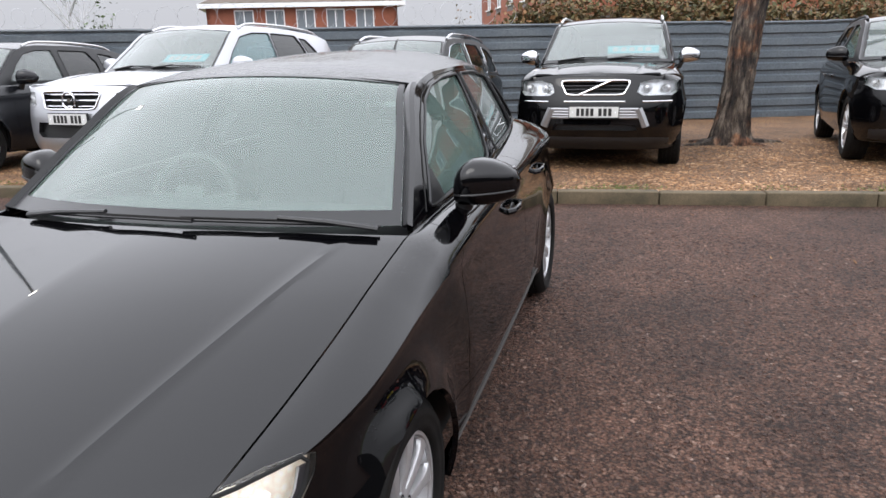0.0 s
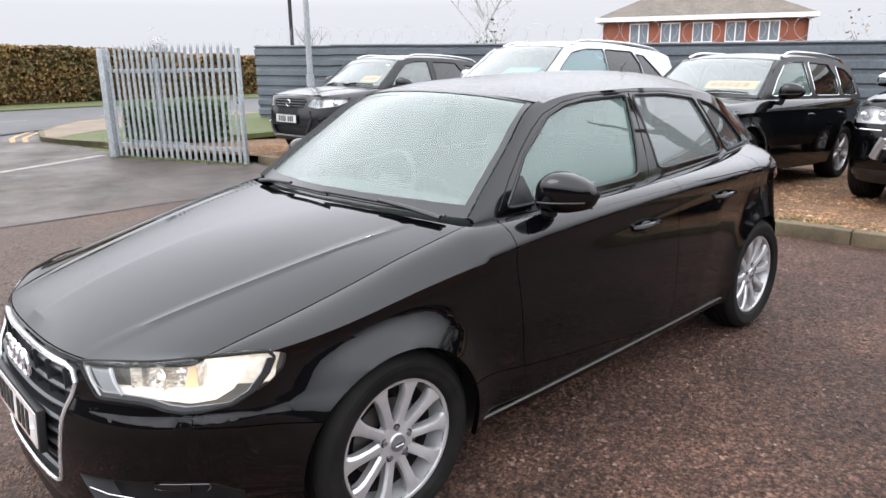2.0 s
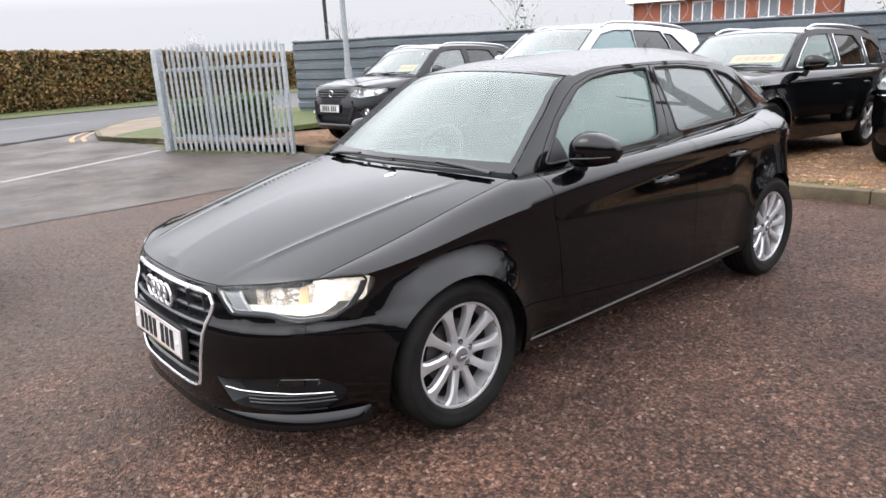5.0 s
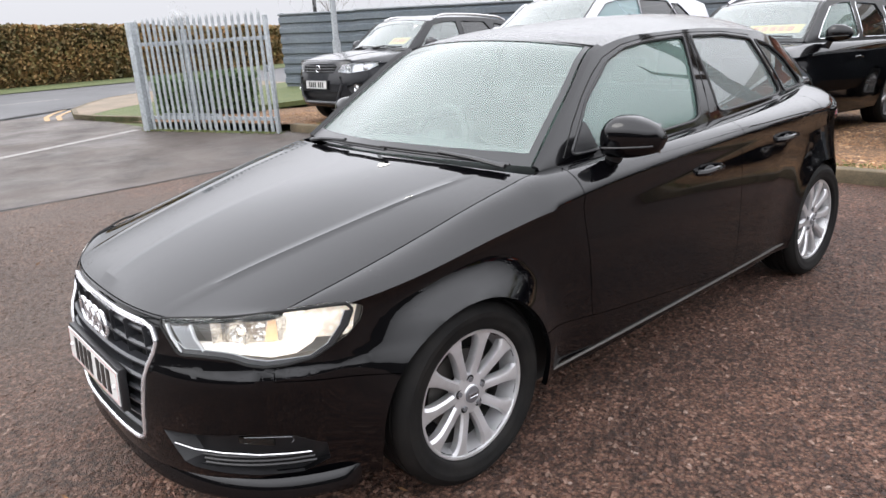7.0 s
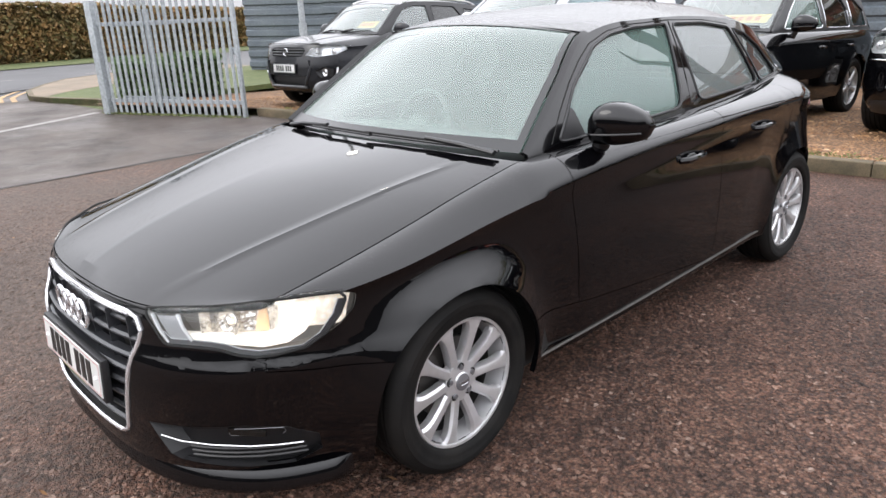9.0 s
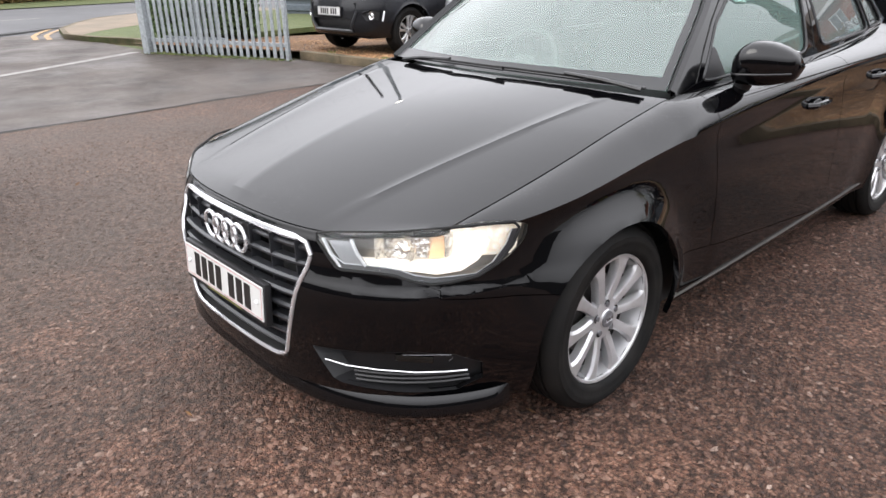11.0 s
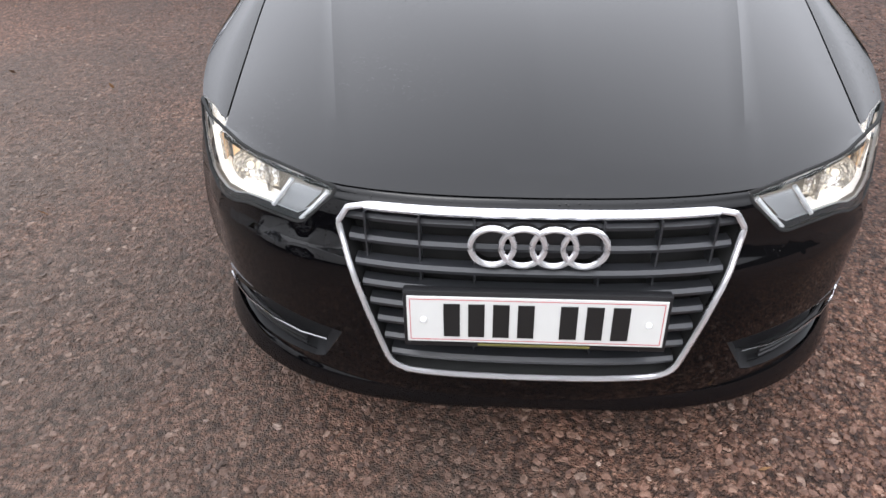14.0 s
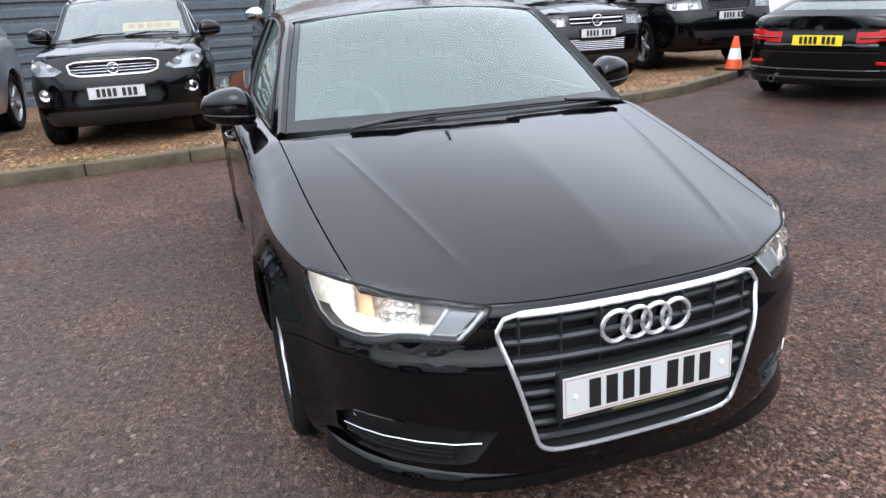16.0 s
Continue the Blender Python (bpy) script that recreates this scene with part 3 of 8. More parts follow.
        B = part("wheel_bolt", b, HUB_GREY, base)
        # dark ring: shade round the bolt put in as colour
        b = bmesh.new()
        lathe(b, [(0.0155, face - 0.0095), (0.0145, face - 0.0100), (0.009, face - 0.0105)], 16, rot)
        part("bolt_pocket_shade", b, DARK, B)
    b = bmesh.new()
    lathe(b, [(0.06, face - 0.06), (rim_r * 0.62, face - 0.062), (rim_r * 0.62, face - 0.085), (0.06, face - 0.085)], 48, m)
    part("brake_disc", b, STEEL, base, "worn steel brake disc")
    # black disc added for the shade behind the spokes
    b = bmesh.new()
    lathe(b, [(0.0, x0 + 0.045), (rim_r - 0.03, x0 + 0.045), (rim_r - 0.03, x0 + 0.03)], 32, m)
    part("wheel_shade_disc", b, DARK, base)
    return base


class Shape:
    """The measures of one car: curves for its outline, from which all its panels are drawn."""

    def width(self, y, z):
        w = self.half * curve_at(self.flank, z)
        if self.ledge:
            t = np.clip((z - 0.555) / 0.05, 0, 1)
            w = w * (1 + self.ledge * (0.4 - t * t * (3 - 2 * t)) * np.clip((-0.18 - y) / 0.3, 0, 1))
        return w * (1 - self.taper * np.clip((y - self.wb * 0.45) / self.wb, -1, 1.2) ** 2)

    ledge = 0.0
    shoulder = 1.1

    def outline(self, q, z):
        """A point of the half outline at height z. q: 0..1 nose, 1..2 flank, 2..3 tail."""
        yf, yr = self.y_front, self.y_rear
        if q < 1:
            t = q * math.pi / 2
            yn = curve_at(self.nose, z)
            s, c = math.sin(t), math.cos(t)
            n = self.nose_n
            x, y = s ** (2 / n), yf - (yf - yn) * c ** (2 / n)
        elif q <= 2:
            x, y = 1.0, yf + (yr - yf) * (q - 1)
        else:
            t = (q - 2) * math.pi / 2
            yt = curve_at(self.tail, z)
            s, c = math.cos(t), math.sin(t)
            n = self.tail_n
            x, y = s ** (2 / n), yr + (yt - yr) * c ** (2 / n)
        return x * self.width(y, z), y

    def columns(self):
        """Where the shell has its columns: denser at the wheel arches."""
        qs = list(np.linspace(0, 1, 34) ** 0.9)
        ys = set(np.linspace(self.y_front, self.y_rear, 70)[1:-1])
        for yc in (0.0, self.wb):
            ys = {y for y in ys if abs(y - yc) > self.arch + 0.02}
            ys |= {yc + self.arch * math.cos(a) for a in np.linspace(0, math.pi, 30)} | {yc - self.arch - 0.004, yc + self.arch + 0.004}
        span = self.y_rear - self.y_front
        qs += [1 + (y - self.y_front) / span for y in sorted(ys) if self.y_front < y < self.y_rear]
        yn = float(curve_at(self.nose, 0.6))
        arc = [self.arch * math.cos(a) for a in np.linspace(0, math.pi, 30)] + [-self.arch - 0.004]
        near = [math.acos(min(1.0, ((self.y_front - y) / (self.y_front - yn)) ** (self.nose_n / 2))) / (math.pi / 2) for y in arc if y < self.y_front]
        qs = [q for q in qs if q >= 1 or all(abs(q - n) > 0.004 for n in near)] + near
        qs += list(2 + np.linspace(0, 1, 18))
        return sorted(set(qs))

    def low(self, y, q):
        z = float(curve_at(self.sill, y))
        for yc in (0.0, self.wb):
            d = abs(y - yc)
            if d <= self.arch + 1e-6 and (0.35 < q < 2.6):
                z = max(z, self.wheel_r + 0.005 + math.sqrt(max(0, self.arch ** 2 - d * d)) * self.arch_flat)
        return z


def shell(S):
    """The painted side shell from the nose round to the tail, one half."""
    cols = S.columns()
    nb, nt = 27, 8
    rows = []
    for q in cols:
        x_m, y_m = S.outline(q, 0.6)
        edge_q = S.edge_q
        zl, zc = S.low(y_m, q), float(curve_at(S.crease, y_m))
        if q < 1:
            zt = float(curve_at(S.nose_top, x_m / S.half)) if q < edge_q else float(curve_at(S.top, y_m))
            zc = min(zc, zt - 0.012)
        else:
            zt = float(curve_at(S.top, y_m))
        col = []
        base, mid = min(p[1] for p in S.sill), S.wheel_r + S.arch + 0.03
        for i in range(nb):
            if i < 22:
                z = max(zl, base + (min(mid, zc - 0.02) - base) * i / 21)
            else:
                z = mid + (zc - mid) * (i - 21) / (nb - 22) if zc > mid + 0.02 else zc - 0.02 + 0.02 * (i - 21) / (nb - 22)
            x, y = S.outline(q, z)
            if 0.2 < q < 2.8:
                for yc in (0.0, S.wb):
                    r = math.hypot(y - yc, z - S.wheel_r)
                    if r < S.arch + 0.3:
                        lip = math.exp(-((r - S.arch) / 0.022) ** 2) * 0.010 + math.exp(-((r - S.arch) / S.bulge_w) ** 2) * S.bulge
                        lip = (lip - math.exp(-((r - S.arch) / 0.25) ** 2) * S.pinch) * min(1.0, max(S.bulge_least, (z - S.bulge_low[0]) / S.bulge_low[1])) * (1.0 if yc == 0.0 else S.rear_bulge)
                        x += lip * min(1.0, x / (0.8 * S.half))
            dip = (zc - z) / 0.05
            x -= 0.012 * dip * math.exp(1 - dip) * S.crisp if 0.7 < q < 2.4 else 0
            col.append((x, y, z))
        xc, yc_, _ = col[-1]
        xt, yt = S.outline(q, zt)
        if q >= edge_q:
            k = min(1.0, (q - edge_q) / 0.25) if q < 1.0 + 1e-9 else 1.0
            yt = yc_
            xs = float(curve_at(S.edge_x, yt))
            xt = xs if q <= 2 else xs * S.outline(q, 0.6)[0] / S.width(y_m, 0.6)
        bend = 1.1 + (S.shoulder - 1.1) * min(1.0, max(0.0, (y_m - 0.15) / 0.6))
        for i in range(1, nt):
            t = i / (nt - 1)
            col.append((xc + (xt - xc) * t ** bend, yc_ + (yt - yc_) * t, zc + (zt - zc) * math.sin(t * math.pi / 2)))
        rows.append(col)
    return np.array(rows), cols


def under(S, root_ob):
    """The floor pan and the wheel housings, near-black for the shade underneath."""
    b = bmesh.new()
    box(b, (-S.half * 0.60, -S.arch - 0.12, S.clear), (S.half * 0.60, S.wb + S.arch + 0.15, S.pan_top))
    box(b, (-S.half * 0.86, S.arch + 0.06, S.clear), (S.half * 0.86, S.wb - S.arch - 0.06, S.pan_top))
    part("floor_pan", b, DARK, root_ob, "black underbody with shade put into its colour", smooth=False)
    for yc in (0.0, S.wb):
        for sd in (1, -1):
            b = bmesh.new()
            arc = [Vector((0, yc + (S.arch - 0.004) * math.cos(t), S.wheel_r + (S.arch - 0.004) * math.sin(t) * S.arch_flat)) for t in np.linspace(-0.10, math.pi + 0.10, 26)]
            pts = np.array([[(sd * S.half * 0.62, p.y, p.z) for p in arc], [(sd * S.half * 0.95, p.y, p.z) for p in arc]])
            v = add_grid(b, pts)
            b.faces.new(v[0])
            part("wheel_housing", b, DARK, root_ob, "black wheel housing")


def bars_of_plate(P, w, h, groups, mat=INK):
    """Plain upright bars where a number plate has its characters."""
    x0 = -w / 2
    for gx, gw, n in groups:
        step = gw / n
        for i in range(n):
            b = bmesh.new()
            box(b, (x0 + gx + i * step, -0.0045, -h * 0.36), (x0 + gx + i * step + step * 0.66, -0.002, h * 0.36))
            part("character_bar", b, mat, P, smooth=False)


def number_plate(S, root_ob, m, mat, label, groups=((0.075, 0.20, 4), (0.31, 0.155, 3)), w=0.52, h=0.111, back=True):
    P = bmesh.new()
    box(P, (-w / 2, -0.002, -h / 2), (w / 2, 0.002, h / 2), 0.0015)
    P = part("number_plate", P, mat, root_ob, label, smooth=False)
    P.matrix_basis = m
    bars_of_plate(P, w, h, groups)
    if back:
        b = bmesh.new()
        box(b, (-w / 2 - 0.008, 0.003, -h / 2 - 0.016), (w / 2 + 0.008, 0.026, h / 2 + 0.010), 0.004)
        part("plate_holder", b, PLASTIC, P, "black plastic plate holder")
        for sx in (-1, 1):
            b = bmesh.new()
            bmesh.ops.create_uvsphere(b, u_segments=10, v_segments=6, radius=0.007, matrix=Matrix.Translation((sx * w * 0.435, -0.003, 0)))
            part("screw_cap", b, UPVC, P, "white screw cap")
    return P


def car(name, S, m, paint_mat, label, group="parked cars", screen=SCREEN, side_glass=GLASS, rear_glass=TINT, detail=True):
    """A whole car: shell panels, bonnet, glasshouse, wheels, mirrors, lamps as S gives them."""
    R = root(name, m, label, "car", group)
    grid, cols = shell(S)
    b = bmesh.new()
    add_grid(b, grid)
    bmesh.ops.remove_doubles(b, verts=b.verts, dist=2e-5)
    outward(b, (0, S.wb / 2, 0.5))
    # lamps, grille and intakes are real openings through the shell
    pieces = []
    for nm, poly, axes, depth, kind in S.openings:
        a1, a2 = axes
        if a1 == 0:
            ok = (lambda c: c.y < 0.3) if kind != "tail" else (lambda c: c.y > S.wb)
        else:
            ok = lambda c: True
        p = cut(b, poly, a1, a2, ok)
        pieces.append((nm, poly, p, depth, kind))
    # doors, wings and bumpers are split along their joints
    for y in S.joints:
        bmesh.ops.bisect_plane(b, geom=b.verts[:] + b.edges[:] + b.faces[:], dist=1e-5, plane_co=(0, y[0], 0.6), plane_no=Vector((0, 1, -y[1])).normalized())

    def slot(c):
        if c.y < -0.6:
            return 0
        for i, y in enumerate(S.joints):
            if c.y - (y[0] + y[1] * (c.z - 0.6)) < 0:
                return i
        return len(S.joints)

    groups = {}
    for f in b.faces:
        c = f.calc_center_median()
        k = slot(c)
        groups.setdefault(S.panels[k], []).append(f)
    left = {k: taken(b, v) for k, v in groups.items()}
    b.free()
    for k, p in left.items():
        whole = k in ("front_bumper", "rear_bumper")
        if whole:
            mirror_x(p)
            outward(p, (0, S.wb / 2, 0.5))
            rim_in(p, 0.018, 0.0012)
            part(k, p, paint_mat, R)
            continue
        q = p.copy()
        for v in q.verts:
            v.co.x = -v.co.x
        bmesh.ops.reverse_faces(q, faces=q.faces)
        for g in (p, q):
            outward(g, (0, S.wb / 2, 0.5))
            rim_in(g, 0.018, 0.0020)
            part(k, g, paint_mat, R)
    under(S, R)
    # bonnet
    top = grid[:, -1]
    i0 = max(i for i, q in enumerate(cols) if q <= S.edge_q)
    i1 = max(i for i, q in enumerate(cols) if q <= 2 and top[i, 1] <= S.cowl_y)
    nu, nv = 37, 30

    def resample(p, n):
        p = np.asarray(p, float)
        d = np.concatenate([[0], np.cumsum(np.linalg.norm(np.diff(p, axis=0), axis=1))])
        t = np.linspace(0, d[-1], n)
        return np.stack([np.interp(t, d, p[:, i]) for i in range(3)], 1)

    front = resample(top[:i0 + 1], nu)
    side = resample(top[i0:i1 + 1], nv)
    corner = side[-1]
    xs = np.linspace(0, corner[0], nu)
    rise = S.cowl_z - corner[2]
    back = np.stack([xs, corner[1] - S.cowl_bow * (1 - (xs / corner[0]) ** 2), corner[2] + rise * (1 - (xs / corner[0]) ** 2)], 1)
    v = np.linspace(0, 1, nv)
    mid = np.stack([np.zeros(nv), front[0, 1] + (back[0, 1] - front[0, 1]) * v, front[0, 2] + (back[0, 2] - front[0, 2]) * (v ** S.bonnet_pow)], 1)
    g = coons(front, back, mid, side)
    u = np.linspace(0, 1, nu)
    u0 = u[int(nu * 0.6)]
    for i in range(nv):
        lu = S.bonnet_line[0] + (S.bonnet_line[1] - S.bonnet_line[0]) * v[i]
        w = np.where(u < u0, u / u0 * lu, lu + (u - u0) / (1 - u0) * (1 - lu))
        row = np.stack([np.interp(w, u, g[i, :, k]) for k in range(3)], 1)
        env = min(1.0, math.sin(math.pi * v[i]) * 1.6)
        tent = np.where(w < lu, np.clip(1 - (lu - w) / 0.02, 0, 1), np.clip(1 - (w - lu) / 0.02, 0, 1))
        row[:, 2] += S.bonnet_crown * math.sin(math.pi * v[i]) * (1 - w ** 2) + S.bonnet_ridge * env * tent
        g[i] = row
    b = bmesh.new()
    add_grid(b, g)
    mirror_x(b)
    outward(b, (0, 0, 0))
    rim_in(b, 0.02, 0.0030)
    part("bonnet", b, paint_mat, R, sharp=0.25)
    # windscreen and roof
    nr = 29
    rail_y = np.linspace(S.rail[0][0], S.rail[-1][0], 70)
    rail_z = curve_at([(p[0], p[2]) for p in S.rail], rail_y)
    rail_x = curve_at([(p[0], p[1]) for p in S.rail], rail_y)
    rail = np.stack([rail_x, rail_y, rail_z], 1)
    ih = int(np.argmin(np.abs(rail_y - S.header_y)))
    ib = int(np.argmin(np.abs(rail_y - S.roof_end)))
    un = np.linspace(-1, 1, nr)

    def across(p, bow, rise_, inset=0.0):
        return np.stack([un * (p[0] - inset), p[1] + bow * (1 - un ** 2), p[2] + rise_ * (1 - np.abs(un) ** 2.2)], 1)

    pil = S.pillar
    ws_bot = across(rail[0] + np.array([0.02, 0.0, 0.0]), -S.cowl_bow - 0.02, rise - 0.015, pil)
    ws_top = across(rail[ih], -S.header_bow, S.roof_crown, pil * 0.75)
    n1 = 18
    sideR = resample(rail[:ih + 1], n1) - np.array([pil, 0, 0])
    sideR = sideR + (ws_bot[-1] - sideR[0]) * (1 - np.linspace(0, 1, n1))[:, None] + (ws_top[-1] - sideR[-1]) * np.linspace(0, 1, n1)[:, None]
    sideL = sideR * np.array([-1, 1, 1])
    g = coons(ws_bot, ws_top, sideL, sideR)
    g[:, :, 1] -= 0.035 * np.sin(np.pi * np.linspace(0, 1, n1))[:, None] * (1 - un ** 2)[None]
    b = bmesh.new()
    add_grid(b, g)
    outward(b, (0, S.wb / 2, 0.6))
    ob = part("windscreen", b, screen, R, "laminated windscreen")
    ob.visible_shadow = False
    # black printed border of the windscreen
    b = bmesh.new()
    off = np.array([0, -0.003, 0.003])
    low = g[:2].copy()
    low[1] = g[0] + (g[1] - g[0]) * S.frit
    add_grid(b, low + off)
    for c0, c1 in ((0, 1), (-1, -2)):
        strip = np.stack([g[:, c0], g[:, c0] + (g[:, c1] - g[:, c0]) * (0.35 if S.frit < 1.4 else 0.50)], 1)
        add_grid(b, strip + off)
    head = np.stack([g[-1], g[-1] + (g[-2] - g[-1]) * 0.5], 0)
    add_grid(b, head + off)
    part("screen_border", b, FRIT, R, "black printed screen border")
    # pillars beside the windscreen
    for sd in (1, -1):
        b = bmesh.new()
        out = resample(rail[:ih + 1], n1)
        inn = sideR + np.array([0.0, 0.0, 0.0])
        mid_ = (out + inn) / 2 + np.array([0.006, -0.012, 0.010])
        pts = np.stack([inn, mid_, out], 1) * np.array([sd, 1, 1])
        add_grid(b, pts)
        outward(b, (0, S.wb / 2, 0.6))
        rim_in(b, 0.015)
        part("windscreen_pillar", b, paint_mat, R)
    n2 = 30
    rr = resample(rail[ih:ib + 1], n2)
    rf = across(rail[ih], -S.header_bow, S.roof_crown)
    rear_crown = S.crown_rear or S.roof_crown * 0.8
    rb = across(rail[ib], S.roof_bow, rear_crown)
    g = coons(rf, rb, rr * np.array([-1, 1, 1]), rr)
    tt = np.linspace(0, 1, n2)[:, None]
    hump = (1 - np.abs(un) ** 2.2)[None] * (0.0 if S.crown_rear else S.roof_crown * 0.2 * tt)
    g[:, :, 2] += hump + S.roof_arch * np.sin(np.pi * tt) * (1 - np.abs(un) ** 4)[None]
    b = bmesh.new()
    add_grid(b, g)
    outward(b, (0, S.wb / 2, 0.6))
    rim_in(b, 0.02)
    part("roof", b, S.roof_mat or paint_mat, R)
    roof_g = g
    # sides of the glasshouse
    base_y = np.linspace(S.rail[0][0], S.house_end, 70)
    bz = curve_at(S.top, base_y)
    bx = curve_at(S.edge_x, base_y)
    rz = curve_at([(p[0], p[2]) for p in S.rail] + ([(S.house_end + 1e-3, S.house_end_z)] if S.house_end > S.rail[-1][0] else []), base_y)
    rx = curve_at([(p[0], p[1]) for p in S.rail], base_y)
    t = np.linspace(0, 1, 12)
    pts = np.zeros((70, 12, 3))
    for i in range(70):
        pts[i, :, 1] = base_y[i]
        pts[i, :, 2] = bz[i] + (rz[i] - bz[i]) * t
        pts[i, :, 0] = bx[i] + (rx[i] - bx[i]) * t ** 1.25
    for sd in (1, -1):
        b = bmesh.new()
        add_grid(b, pts * np.array([sd, 1, 1]))
        outward(b, (0, S.wb / 2, 1.0))
        for nm, poly, mat in S.windows:
            p = cut(b, rounded(poly, 0.09, 4), 1, 2, lambda c: True)
            outward(p, (0, S.wb / 2, 1.0))
            seal = p.copy()
            for v_ in p.verts:
                v_.co.x -= sd * 0.012
            ob = part(nm, p, {"clear": side_glass, "mid": REAR_SIDE}.get(mat, rear_glass), R, "flush side window")
            ob.visible_shadow = False
            bb = bmesh.new()
            loop = [e for e in seal.edges if e.is_boundary]
            if loop:
                verts = [loop[0].verts[0]]
                e, vcur = loop[0], loop[0].verts[1]
                while vcur != verts[0] and len(verts) < 400:
                    verts.append(vcur)
                    e = [x_ for x_ in vcur.link_edges if x_.is_boundary and x_ != e][0]
                    vcur = e.other_vert(vcur)
                tube(bb, [v_.co for v_ in verts], 0.006, 5, closed=True)
                part("window_seal", bb, S.seal_mat, R, "window seal")
            seal.free()
        rim_in(b, 0.02)
        part("window_surround", b, S.surround_mat or PLASTIC, R)
    # tail of the glasshouse
    ts = np.linspace(0, 1, 12)
    e_top = g[-1]
    ztail = float(curve_at(S.top, S.house_end))
    xtail = float(curve_at(S.edge_x, S.house_end))
    e_bot = np.stack([un * xtail, S.house_end + S.tail_bow * (1 - un ** 2), np.full(nr, ztail)], 1)
    lft = e_top[0] + (e_bot[0] - e_top[0]) * ts[:, None]
    rgt = e_top[-1] + (e_bot[-1] - e_top[-1]) * ts[:, None]
    tg = coons(e_top, e_bot, lft, rgt)
    b = bmesh.new()
    add_grid(b, tg)
    outward(b, (0, S.wb / 2, 0.8))
    poly = [(-xtail * 0.78, ztail + 0.05), (xtail * 0.78, ztail + 0.05), (e_top[-1][0] * 0.86, e_top[-1][2] - 0.07), (-e_top[-1][0] * 0.86, e_top[-1][2] - 0.07)]
    p = cut(b, poly, 0, 2, lambda c: True)
    outward(p, (0, S.wb / 2, 0.8))
    part("rear_window", p, rear_glass, R, "tinted rear window")
    rim_in(b, 0.02)
    part("tailgate", b, paint_mat, R)
    # deck behind the glasshouse
    it = [i for i, q in enumerate(cols) if q > 1 and top[i, 1] >= S.house_end - 0.01]
    edge = resample(top[it], 40)
    b = bmesh.new()
    inner = np.stack([np.linspace(edge[0, 0], 0, 40), np.full(40, S.house_end), np.full(40, edge[0, 2])], 1)
    inner[:, 1] += S.tail_bow * (1 - (inner[:, 0] / max(1e-6, edge[0, 0])) ** 2) - 0.004
    w = np.linspace(0, 1, 8)[:, None, None]
    pts = inner[None] * (1 - w) + edge[None] * w
    pts[:, :, 2] += S.deck_rise * np.sin(np.pi * np.linspace(0, 1, 8))[:, None]
    add_grid(b, pts)
    mirror_x(b)
    outward(b, (0, S.wb / 2, 0))
    rim_in(b, 0.015)
    part("rear_deck", b, paint_mat, R)
    # wheels
    for yc in (0.0, S.wb):
        for sd in (1, -1):
            wheel(R, yc or S.axle_shift, S.wheel_r, S.tyre_x, S.wheel_r, S.rim_r, S.tyre_w, S.spokes, sd, S.pairs, rim_mat=S.rim_mat)
    return R, pieces, rail, roof_g


